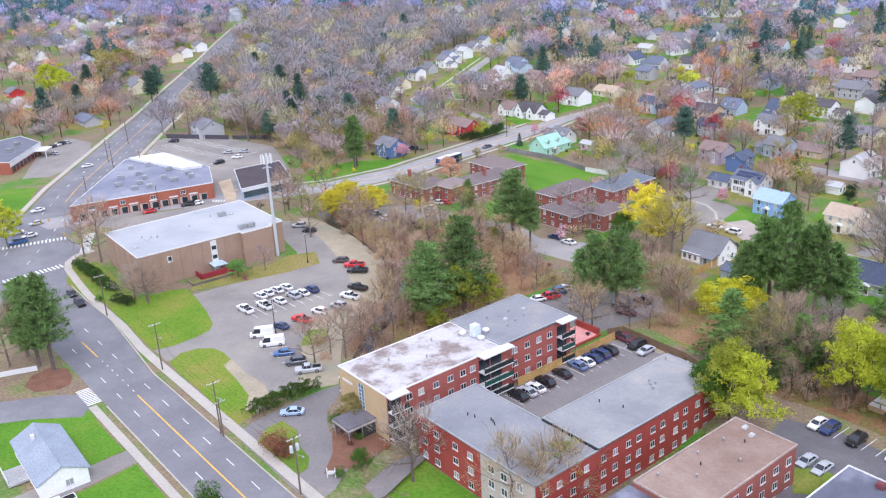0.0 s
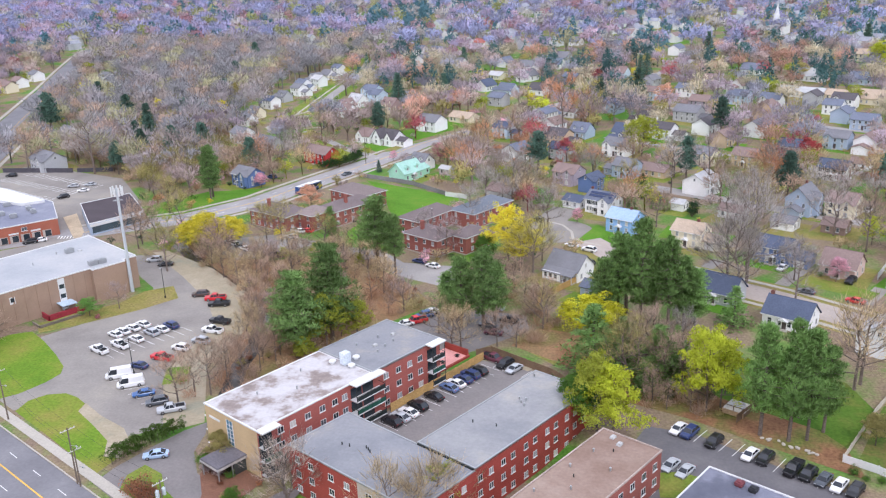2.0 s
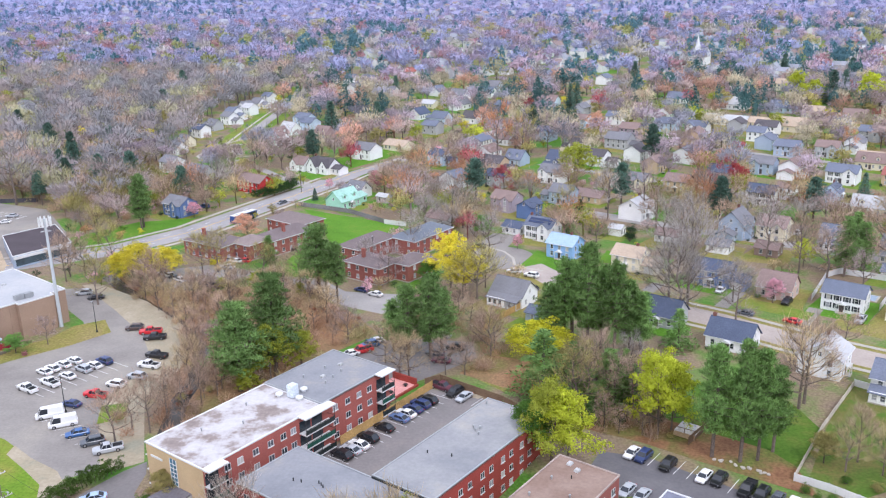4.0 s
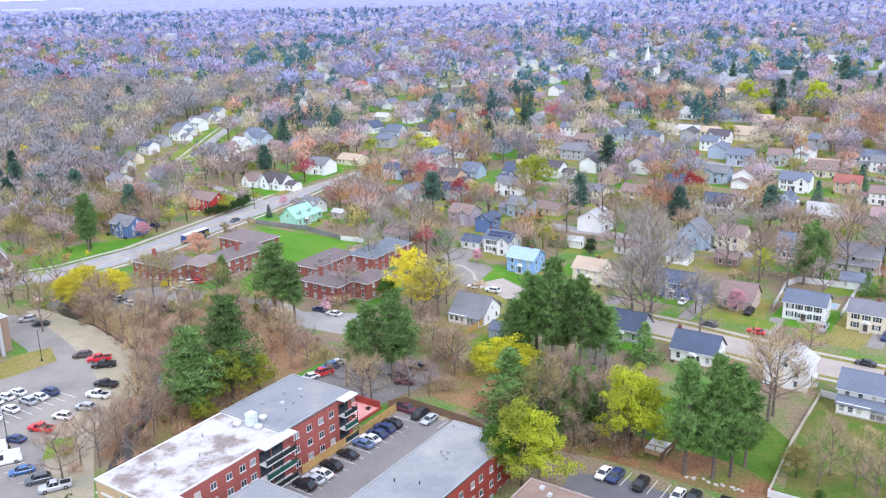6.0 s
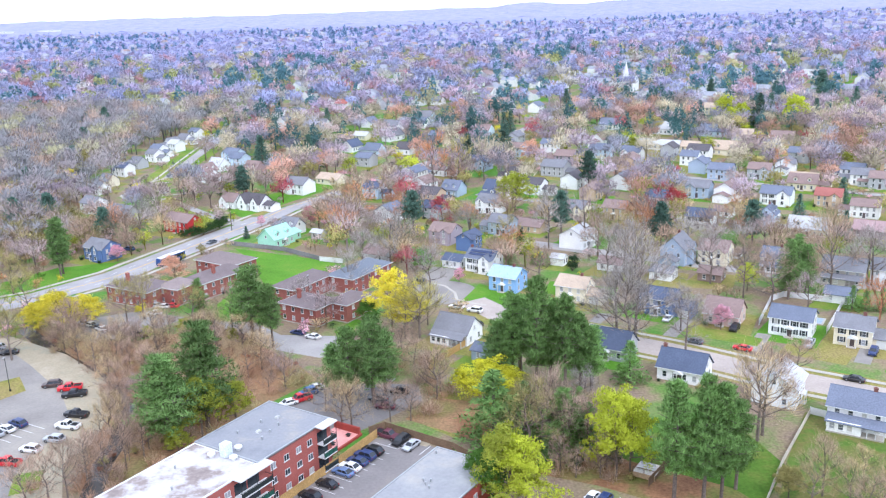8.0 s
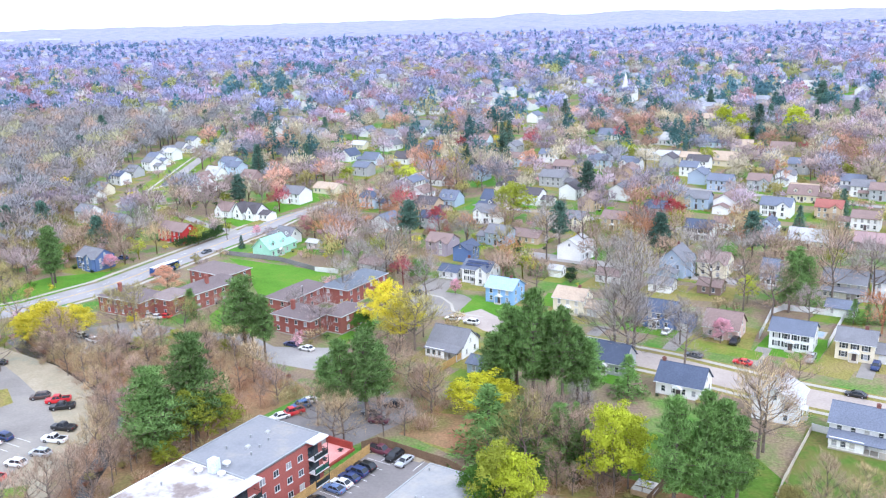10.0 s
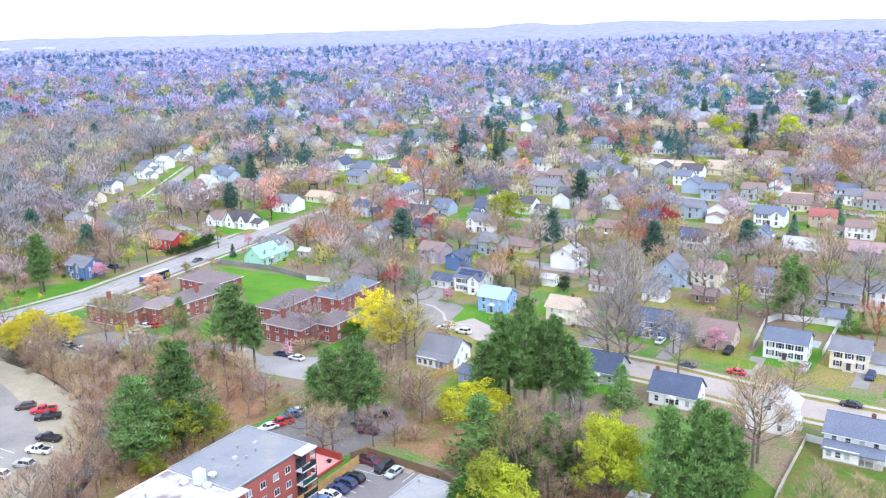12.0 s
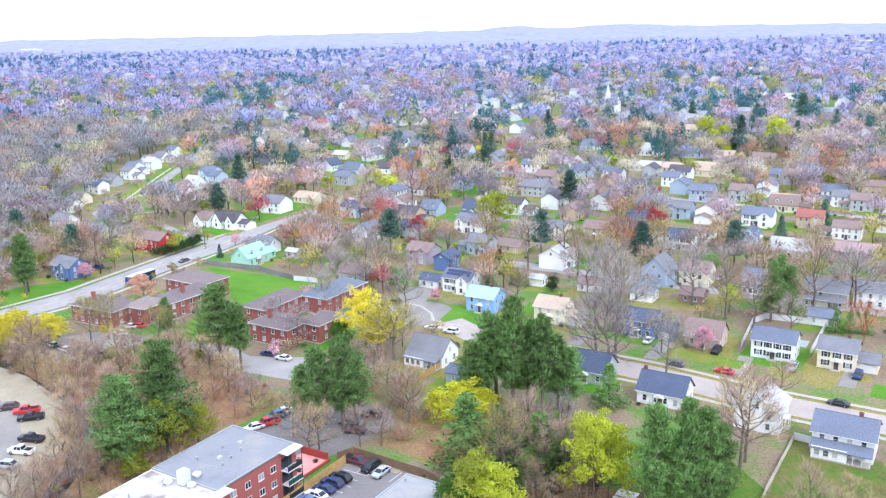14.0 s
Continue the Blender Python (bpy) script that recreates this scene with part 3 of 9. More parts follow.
flat("gravel_patch", [(-31.0, 161.0), (-28.5, 166.5), (-22, 163), (-17.8, 160), (-19.5, 157.6), (-26, 160.5)], 0.04, sand_mat, "sandy leaf-strewn corner of the courtyard parking", "gravel")
flat("woodland_floor", [(-25, 169.5), (-15, 163.5), (-10, 160), (-4, 165), (-4, 172), (-11, 178), (-20, 180)], 0.032, litter_mat, "brown leaf litter behind the board fence", "woodland floor")
BACK = [(-55, 176), (-45, 188), (-24, 187), (-22, 178), (-36, 161.5), (-45, 168)]
flat("rear_parking", BACK, 0.028, court_asphalt, "grey asphalt rear parking area under trees", "parking lot")
polygon_clear(BACK, 4)
flat("brick_apartment_parking", [(-127, 231.5), (-110, 240), (-95, 233), (-101, 223), (-113, 214), (-121, 219)], 0.024, asphalt, "grey asphalt parking area by brick apartments", "parking lot")
polygon_clear([(-127, 231.5), (-110, 240), (-95, 233), (-101, 223), (-113, 214), (-121, 219)], 4)
BDRIVE = [(-88, 230), (-74, 229), (-64, 219), (-48, 218), (-46, 209), (-50, 203), (-62, 208), (-78, 221), (-88, 224)]
flat("brick_apartment_drive", BDRIVE, 0.024, street_mat, "pale asphalt drive by brick apartments", "driveway")
polygon_clear(BDRIVE, 4)
flat("lawn", [(-104, 308), (-72, 293), (-60, 285), (-67, 270), (-80, 262), (-93, 292)], 0.03, fresh_mat, "vivid green lawn behind a mint house", "lawn")
polygon_clear([(-104, 308), (-72, 293), (-60, 285), (-67, 270), (-80, 262), (-93, 292)])
flat("lawn", [(-88, 262), (-80, 262), (-76, 240), (-70, 228), (-86, 231), (-90, 244)], 0.03, fresh_mat, "vivid green lawn between brick apartments", "lawn")
flat("lawn", [(-50, 221), (-46, 231), (-40, 228), (-45, 214)], 0.03, fresh_mat, "vivid green lawn beside brick apartments", "lawn")
flat("lawn", [(-124, 264), (-116, 270), (-106, 262), (-112, 254)], 0.03, fresh_mat, "vivid green lawn beside brick apartments", "lawn")
flat("lawn", [(-175, 262), (-160, 285), (-140, 292), (-143, 275), (-158, 252), (-167, 248)], 0.03, fresh_mat, "green lawn beside the cross road", "lawn")
flat("lawn", [(-132, 374), (-115, 356), (-96, 388), (-84, 410), (-95, 418)], 1.05, fresh_mat, "vivid green lawn of a white house", "lawn")
flat("lawn", [(-17, 245), (-9, 238), (3, 234), (8, 245), (-12, 262)], 0.028, fresh_mat, "vivid green front lawn at the turning circle", "lawn")
flat("lawn", [(7, 252), (26, 244), (30, 256), (10, 264)], 0.028, fresh_mat, "vivid green back lawn", "lawn")
flat("lawn", [(58, 173), (72, 163), (68, 140), (47, 128), (40, 132), (48, 152)], 0.028, mixed("rough_back_lawn", [(0.075, 0.15, 0.018), (0.11, 0.165, 0.03), (0.17, 0.155, 0.05), (0.09, 0.16, 0.022)], 0.09, fine=0.25), "green fenced back lawn", "lawn")
flat("lawn", [(62, 205), (75, 197), (79, 203), (66, 211)], 0.028, dry_mat, "dry yellow front lawn of a white house", "lawn")
flat("lawn", [(82, 193), (96, 185), (100, 192), (86, 200)], 0.028, fresh_mat, "vivid green front lawn of a cream house", "lawn")
flat("lawn", [(42, 218), (58, 209), (61, 214), (46, 224)], 0.028, lawn_mat, "green front lawn of a house", "lawn")
flat("woodland_floor", [(-2, 162), (16, 165), (27, 154), (38, 146), (41, 128), (24, 137), (12.5, 143.5), (6, 146), (-5, 150)], 0.02, pine_floor, "brown needles and patchy grass under the trees", "woodland floor")
flat("lawn", [(-22, 168), (-19, 182), (-12, 193), (-3, 197), (5, 190), (1, 176), (-5, 166), (-14, 161)], 0.022, dry_mat, "yellowish rough grass behind the parking lot", "lawn")
flat("lawn", [(13, 167), (26, 171), (44, 163), (47.5, 151), (40, 137), (36, 143), (27, 148), (19, 152.5), (14, 159)], 0.026, mixed("shaded_lawn", [(0.06, 0.135, 0.014), (0.09, 0.165, 0.02), (0.15, 0.165, 0.035)], 0.1, fine=0.25), "green rough lawn behind the pines", "lawn")
WOOD = [(-139, 228), (-120, 217), (-103, 215), (-88, 224), (-76, 219), (-58, 203), (-48, 190), (-57, 176), (-62, 163), (-76, 134), (-82, 140), (-88, 158), (-98, 188), (-120, 206)]
flat("creek_bank", WOOD, 0.015, litter_mat, "brown leaf-strewn bank of a creek", "woodland floor")
strip("creek", [(-140, 226), (-120, 206.5), (-101, 191), (-88, 175), (-83, 160), (-82, 150), (-78, 135)], 4.0, 0.02, water_mat, "shallow dark creek between bare trees", "creek", kind="structure", clear=False)
# bungalow garden
flat("lawn", [main_pt(-158, 30), main_pt(-156, 33.6), main_pt(-135, 33.6), main_pt(-134, 24), main_pt(-150, 8), main_pt(-167, 14)], 0.03, fresh_mat, "vivid green mown lawn round a bungalow", "lawn")
flat("lawn", [main_pt(-129, 33.6), main_pt(-100, 33.6), main_pt(-100, 10), main_pt(-126, 10)], 0.03, fresh_mat, "vivid green mown lawn by a driveway", "lawn")
flat("driveway", [main_pt(-134.5, 34), main_pt(-129.5, 34), main_pt(-127, 10), main_pt(-134, 10)], 0.034, asphalt, "grey asphalt driveway of a bungalow", "driveway")
polygon_clear([main_pt(-170, 34), main_pt(-100, 34), main_pt(-100, 5), main_pt(-170, 5)], 4)
flat("planting_bed", [(-143.1, 109.2), (-142.5, 113.2), (-138, 114.2), (-134.4, 111.9), (-132.2, 109), (-132.7, 106.5), (-136.8, 104.0), (-141, 105)], 0.04, mulch, "brown mulch bed under pines", "planting bed")
flat("lawn", [(-276, 219), (-262, 225), (-246, 203), (-246, 193), (-262, 196)], 0.03, fresh_mat, "vivid green lawn by the avenue", "lawn")
polygon_clear([(-276, 219), (-262, 225), (-246, 203), (-246, 193), (-262, 196)])
# mall forecourts
PLAZA = [(-230, 190), (-214, 188), (-198, 208), (-184, 222), (-175, 226), (-166, 240), (-178, 268), (-206, 300), (-262, 318), (-268, 300), (-246, 262), (-236, 235)]
flat("plaza_parking", PLAZA, 0.018, asphalt, "grey asphalt plaza parking with stall lines", "parking lot")
polygon_clear(PLAZA)
for row in range(3):
    for i in range(18):
        p = Vector((-253, 306)) + Vector((0.94, -0.33)) * i * 2.8 + Vector((-0.33, -0.94)) * (row * 11)
        strip("stall_line", [p, p + Vector((-1.7, -4.7))], 0.32, 0.04, line_mat, "white painted parking stall line", "road marking", clear=False)
LEFTLOT = [(-279, 233), (-270, 238), (-272, 253), (-283, 274), (-298, 290), (-318, 296), (-309, 271)]
flat("corner_parking", LEFTLOT, 0.018, asphalt, "grey asphalt parking lot of a corner store", "parking lot")
polygon_clear(LEFTLOT)
FRONTAGE = [(-207, 195), (-202, 203), (-188, 216.5), (-185, 226), (-178, 229), (-173, 226.5), (-178, 213), (-183.5, 204.5), (-193, 192)]
flat("shop_frontage", FRONTAGE, 0.036, asphalt, "grey asphalt strip in front of the shops", "parking lot")
polygon_clear(FRONTAGE)
for i in range(7):
    p = Vector((-183.4 + i * 0.95, 227.6 + i * 0.25))
    strip("hatching_line", [p, p + Vector((1.1, -2.6))], 0.4, 0.05, line_mat, "white painted hatching", "road marking", clear=False)


def lot_wall(a, b, h):
    """A dark retaining wall of wide blocks at the back of a parking lot."""
    a, b = Vector(a), Vector(b)
    ob = thing("retaining_wall", pose(a.x, a.y, 0, rz=math.degrees(math.atan2(b.y - a.y, b.x - a.x))), "low dark retaining wall behind plaza parking", "wall")
    n = int((b - a).length / 2.0)
    for i in range(n):
        part("panel", Shape().box(i * 2.0, -0.2, -0.1, i * 2.0 + 1.97, 0.2, h + 0.05 * (i % 2)).mesh("panel", dark_wall), ob)
    part("cap", Shape().box(0, -0.26, h + 0.06, n * 2.0, 0.26, h + 0.16).mesh("cap", dark_wall), ob)


dark_wall = mat("dark_wall_block", (0.085, 0.08, 0.095), 0.9, (0.8, 0.2), (5, 0.2))
lot_wall((-266.5, 304.5), (-234, 307.8), 1.7)
lot_wall((-233, 308.5), (-216, 312), 1.5)

# ---- windows ----
def window_mesh(w, h, mullions=1):
    key = ("window", w, h, mullions)
    if key not in MESH:
        s = Shape()
        t, d = 0.075, 0.06
        s.box(-w / 2, -d, 0, -w / 2 + t, 0, h).box(w / 2 - t, -d, 0, w / 2, 0, h).box(-w / 2 + t, -d, h - t, w / 2 - t, 0, h).box(-w / 2 - 0.08, -d - 0.09, -0.14, w / 2 + 0.08, 0, 0.03)
        if not mullions:
            s.box(-w / 2 + t, -d + 0.01, h / 2 - 0.035, w / 2 - t, 0, h / 2 + 0.035)
        for i in range(mullions):
            x = -w / 2 + w * (i + 1) / (mullions + 1)
            s.box(x - 0.04, -d, 0.02, x + 0.04, 0, h - t)
        p = Shape().add([(-w / 2 + t, -0.03, 0.02), (w / 2 - t, -0.03, 0.02), (w / 2 - t, -0.03, h - t), (-w / 2 + t, -0.03, h - t)], [(0, 1, 2, 3)])
        MESH[key] = (s.mesh("window_frame", white_trim), p.mesh("pane", curtained_pane()))
        s.add(p.v, p.f, 1)
        MESH[key, 1] = s.mesh("window", white_trim, curtained_pane())
    return MESH[key]


def window(parent, m, w=1.0, h=1.35, mullions=0):
    frame_me, pane_me = window_mesh(w, h, mullions)
    if parent.matrix_basis.translation.y > 245:
        return part("window", MESH[("window", w, h, mullions), 1], parent, at=m)
    ob = part("window", frame_me, parent, at=m)
    part("pane", pane_me, ob)
    return ob


def curtained_pane():
    """Panes that are dark in some windows and show pale blinds in others."""
    if "curtained_pane" in MATS:
        return MATS["curtained_pane"]
    m = mat("curtained_pane", (0.03, 0.04, 0.05), rough=0.15, coarse=(0.3, 0.3), fine=(0.8, 0.2), spec=0.6)
    N, Lk = m.node_tree.nodes, m.node_tree.links
    info, ramp = N.new("ShaderNodeObjectInfo"), N.new("ShaderNodeValToRGB")
    ramp.color_ramp.interpolation = "CONSTANT"
    e = ramp.color_ramp.elements
    e[0].position, e[0].color = 0.0, (0.03, 0.04, 0.05, 1)
    e[1].position, e[1].color = 0.42, (0.10, 0.11, 0.13, 1)
    e.new(0.62).color = (0.34, 0.35, 0.37, 1)
    e.new(0.85).color = (0.55, 0.53, 0.50, 1)
    Lk.new(info.outputs["Random"], ramp.inputs[0])
    Lk.new(ramp.outputs[0], N["Principled BSDF"].inputs["Base Color"])
    return m


def shutter_mesh(h):
    if ("shutter", h) not in MESH:
        MESH[("shutter", h)] = Shape().box(-0.2, -0.04, 0, 0.2, 0, h).mesh("shutter", mat("shutter_paint", (0.03, 0.04, 0.05), 0.6))
    return MESH[("shutter", h)]


# ---- houses ----
WALL = dict(white=(0.86, 0.86, 0.86), cream=(0.78, 0.71, 0.55), blue=(0.13, 0.20, 0.40), sky=(0.30, 0.48, 0.80), grey=(0.45, 0.46, 0.48), pinkish=(0.66, 0.50, 0.44), greyblue=(0.40, 0.48, 0.60), tan=(0.58, 0.44, 0.30), skywhite=(0.58, 0.68, 0.80), redp=(0.55, 0.05, 0.05), mint=(0.42, 0.72, 0.56), mauve=(0.42, 0.36, 0.42), brownw=(0.28, 0.2, 0.17), greytan=(0.52, 0.48, 0.44), rosy=(0.45, 0.32, 0.32))
WALL_SAY = dict(white="white clapboard", cream="cream clapboard", blue="deep blue", sky="light blue", grey="grey", pinkish="pale pink", greyblue="grey-blue", tan="tan", skywhite="pale blue", redp="red", mint="mint green", mauve="mauve", brownw="brown", greytan="grey-beige", rosy="dusty rose")
ROOF = dict(slate_blue=(0.15, 0.17, 0.225), grey=(0.205, 0.205, 0.225), navy=(0.095, 0.115, 0.175), pale=(0.48, 0.48, 0.49), brown=(0.26, 0.19, 0.175), sky_roof=(0.36, 0.48, 0.68), tan=(0.48, 0.38, 0.29), slate=(0.17, 0.19, 0.25), red=(0.34, 0.13, 0.11), rosyroof=(0.36, 0.25, 0.25), mintroof=(0.36, 0.58, 0.50), dark=(0.11, 0.10, 0.11))
ROOF_SAY = dict(slate_blue="slate-blue", grey="grey", navy="dark navy", pale="pale grey", brown="brown", sky_roof="light blue", tan="tan", slate="dark slate", red="red", rosyroof="rose-brown", mintroof="pale green", dark="black")


def gable_wall(w, d, h, rise):
    key = ("wall", w, d, h, rise)
    if key not in MESH:
        v = [(x * w / 2, y * d / 2, z) for z in (-0.3, h) for y in (-1, 1) for x in (-1, 1)] + [(-w / 2, 0, h + rise), (w / 2, 0, h + rise)]
        f = [(0, 1, 5, 4), (3, 2, 6, 7), (2, 0, 4, 8, 6), (1, 3, 7, 9, 5), (4, 5, 9, 8), (7, 6, 8, 9)]
        MESH[key] = mesh_of("wall", v, f, paint)
    return MESH[key]


def gable_roof(w, d, h, rise, eave=0.4):
    key = ("roof", w, d, h, rise)
    if key not in MESH:
        s, t, k = Shape(), 0.16, rise / (d / 2)
        x, y = w / 2 + eave, d / 2 + eave
        for g in (-1, 1):
            v = [(-x, g * y, h - eave * k), (x, g * y, h - eave * k), (x, 0, h + rise), (-x, 0, h + rise)]
            s.add(v + [(a, b, c + t) for a, b, c in v], [(4, 5, 6, 7), (0, 1, 5, 4), (1, 2, 6, 5), (3, 0, 4, 7), (3, 2, 1, 0)] if g < 0 else [(7, 6, 5, 4), (4, 5, 1, 0), (5, 6, 2, 1), (7, 4, 0, 3), (0, 1, 2, 3)])
        s.tube((-x, 0, h + rise + t), (x, 0, h + rise + t), 0.1, 0.1, 4)
        MESH[key] = s.mesh("roof", shingle)
    return MESH[key]


FRONTS = []


def garden(x, y, turn, w, d):
    """The mown lawn round a house, following the slope."""
    k = (x * 0.37 + y * 0.61) % 1
    q = [(-w / 2 - 3, -d / 2 - 5 - 4 * k), (w / 2 + 2 + 3 * k, -d / 2 - 5), (w / 2 + 2.5, d / 2 + 4), (-w / 2 - 2, d / 2 + 5)]
    m = pose(x, y, 0, rz=turn)
    v = [m @ Vector((*p, 0)) for p in q]
    me = mesh_of("garden_lawn", [(p.x, p.y, ground_z(p.x, p.y) + 0.012 + 0.006 * k) for p in v], [(0, 1, 2, 3)], fresh_mat if k < 0.22 else lawn_mat if k < 0.62 else dry_mat)
    tagged(new("lawn", me), "mown green lawn round a house", "lawn", kind="structure")


def house(x, y, turn, w, d, storeys, wall, roof, chimney=False, shutters=False, porch=False, solar=False, fine=False, side=0, gables=()):
    """A gabled house: ridge along its own x, front towards its own -y."""
    tall = {1: "one-storey", 1.5: "low", 2: "two-storey", 2.5: "tall gabled"}[storeys]
    extra = " and solar panels" if solar else " and front porch" if porch else " and brick chimney" if chimney else ""
    ob = thing("house" if storeys > 1 else "garage" if w < 9 else "bungalow", pose(x, y, ground_z(x, y), rz=turn), f"{tall} {WALL_SAY[wall]} house with {ROOF_SAY[roof]} roof{extra}", "house" if storeys > 1 or w >= 9 else "garage", "houses of the neighbourhood")
    if 190 < y < 420 and -160 < x < 130 and storeys > 1 and not porch:
        FRONTS.append((x, y, turn, w, d))
    keep_clear(x, y, math.hypot(w, d) / 2 + 1.0)
    fx, fy = (math.sin(radians(turn)), -math.cos(radians(turn))) if abs(turn) < 45 else (-math.cos(radians(turn)), -math.sin(radians(turn)))
    keep_clear(x + fx * (d / 2 + 6), y + fy * (d / 2 + 6), 7.0)
    keep_clear(x + fx * (d / 2 + 14), y + fy * (d / 2 + 14), 4.0)
    if y > 255:
        far = math.hypot(x, y + 10)
        for k in range(8, 50 if y > 380 else 30, 7):
            OPEN_LAND.append((x - x / far * k, y - (y + 10) / far * k, 5.0))
    if y > 200:
        garden(x, y, turn, w, d)
    h = {1: 2.6, 1.5: 3.2, 2: 4.75, 2.5: 5.6}[storeys]
    rise = d / 2 * {1: 0.5, 1.5: 0.85, 2: 0.6, 2.5: 0.9}[storeys]
    part("wall", gable_wall(w, d, h, rise), ob, colour=WALL[wall])
    part("roof", gable_roof(w, d, h, rise), ob, colour=ROOF[roof])
    rows = [0.85] if storeys <= 1.5 else [0.85, 3.0]
    n = max(2, int(w / 2.5))
    for z in rows:
        for i in range(n):
            wx = (i + 0.5) / n * (w - 1.2) - (w - 1.2) / 2
            if z < 1 and abs(wx) < 0.9:
                continue
            window(ob, pose(wx, -d / 2, z), 0.95, 1.35)
            if shutters:
                for k in (-1, 1):
                    part("shutter", shutter_mesh(1.35), ob, at=pose(wx + k * 0.72, -d / 2, z))
        for k in (-1, 1):
            for wy in (-d / 4, d / 4):
                if y < 300:
                    window(ob, pose(k * w / 2, wy, z, rz=90 * k), 0.9, 1.3)
    if storeys > 1 and y < 350:
        for k in (-1, 1):
            window(ob, pose(k * w / 2, 0, h + 0.25, rz=90 * k), 0.8, 1.0)
    if storeys > 1 and y < 420:
        if "door" not in MESH:
            MESH["door"] = Shape().box(-0.5, -0.06, 0.1, 0.5, 0, 2.15).mesh("door", mat("door_paint", (0.10, 0.08, 0.08), 0.5))
            s = Shape().box(-1.1, -1.3, -0.25, 1.1, 0, 0.12)
            MESH["step"] = s.mesh("doorstep", concrete)
            s = Shape()
            s.add([(-1.2, -1.2, 2.35), (1.2, -1.2, 2.35), (1.2, 0, 2.35), (-1.2, 0, 2.35), (0, -1.2, 3.0), (0, 0, 3.0)], [(0, 1, 4), (1, 2, 5, 4), (3, 0, 4, 5), (0, 3, 2, 1)])
            s.box(-1.1, -1.15, 0.1, -0.97, -1.02, 2.4).box(0.97, -1.15, 0.1, 1.1, -1.02, 2.4)
            MESH["hood"] = s.mesh("door_hood", white_trim)
        part("door", MESH["door"], ob, at=pose(0, -d / 2, 0))
        part("doorstep", MESH["step"], ob, at=pose(0, -d / 2, 0))
        if fine and not porch:
            part("door_hood", MESH["hood"], ob, at=pose(0, -d / 2, 0))
    if chimney or (fine and not solar and int(x * 7) % 3 == 0):
        if "chimney" not in MESH:
            MESH["chimney"] = Shape().box(-0.38, -0.3, 0, 0.38, 0.3, 4.3).box(-0.45, -0.36, 4.3, 0.45, 0.36, 4.45).box(-0.2, -0.12, 4.45, 0.2, 0.12, 4.65).mesh("chimney", mat("chimney_brick", (0.20, 0.09, 0.075), 0.9, (0.4, 0.1), (6, 0.2)))
        part("chimney", MESH["chimney"], ob, "brick chimney", at=pose(-w / 2 + 0.5 if chimney else w * 0.22, 0.2, h + rise - 3.6))
    if porch:
        s = Shape()
        s.add([(-w / 2, -d / 2 - 2.6, 2.4), (w / 2, -d / 2 - 2.6, 2.4), (w / 2, -d / 2, 3.4), (-w / 2, -d / 2, 3.4), (-w / 2, -d / 2 - 2.6, 2.25), (w / 2, -d / 2 - 2.6, 2.25)], [(0, 1, 2, 3), (4, 5, 1, 0), (5, 4, 3, 2), (1, 5, 2), (4, 0, 3)])
        part("porch_roof", s.mesh("porch_roof", shingle), ob, colour=ROOF[roof])
        s = Shape().box(-w / 2 + 0.3, -d / 2 - 2.4, -0.3, w / 2 - 0.3, -d / 2, 0.3)
        part("porch_deck", s.mesh("porch_deck", concrete), ob)
        s = Shape().box(-w / 2 + 0.4, -d / 2 - 2.3, 0.3, w * 0.1, -d / 2 - 0.02, 2.6)
        part("porch_room", s.mesh("porch_room", paint), ob, colour=WALL[wall])
        for i in range(3):
            window(ob, pose(-w / 2 + 1.4 + i * 1.6, -d / 2 - 2.3, 0.9), 1.0, 1.2)
        if "post" not in MESH:
            MESH["post"] = Shape().box(-0.08, -0.08, 0.3, 0.08, 0.08, 2.4).mesh("porch_post", white_trim)
        for k in (0.2, 0.34, 0.47):
            part("porch_post", MESH["post"], ob, at=pose(k * w, -d / 2 - 2.4, 0))
    if solar:
        ang = math.degrees(math.atan2(rise, d / 2))
        if "panel" not in MESH:
            MESH["panel"] = Shape().box(-0.82, -0.5, 0, 0.82, 0.5, 0.05).mesh("solar_panel", solar_mat)
        for i in range(5):
            for j in range(2):
                yy = -d / 2 + 1.3 + j * 1.15
                part("solar_panel", MESH["panel"], ob, at=pose(-3.3 + i * 1.68, yy, h + rise * (1 + yy / (d / 2)) + 0.3, rx=ang))
    key = (x * 0.731 + y * 0.437) % 1
    if not gables and storeys >= 1.5 and 262 < y < 560 and not porch:
        if storeys == 2 and key < 0.38:
            gables = ((w * (0.26 if key < 0.2 else -0.26), w * 0.4, 0.75, 1.3),)
        elif storeys == 2.5:
            gables = ((0, w * 0.45, 0.8, 1.6),)
    for gx, gw, steep, reach in gables:
        length = d / 2 + reach
        m = pose(gx, -length / 2 - 0.02, 0, rz=90)
        part("cross_wall", gable_wall(length, gw, h - 0.05, gw / 2 * steep), ob, at=m, colour=WALL[wall])
        part("cross_roof", gable_roof(length, gw, h - 0.05, gw / 2 * steep, 0.3), ob, at=m, colour=ROOF[roof])
        for z in rows + [h - 0.2]:
            window(ob, pose(gx, -length - 0.03, z), 1.1 if z < h - 1 else 0.8, 1.35 if z < h - 1 else 1.0)
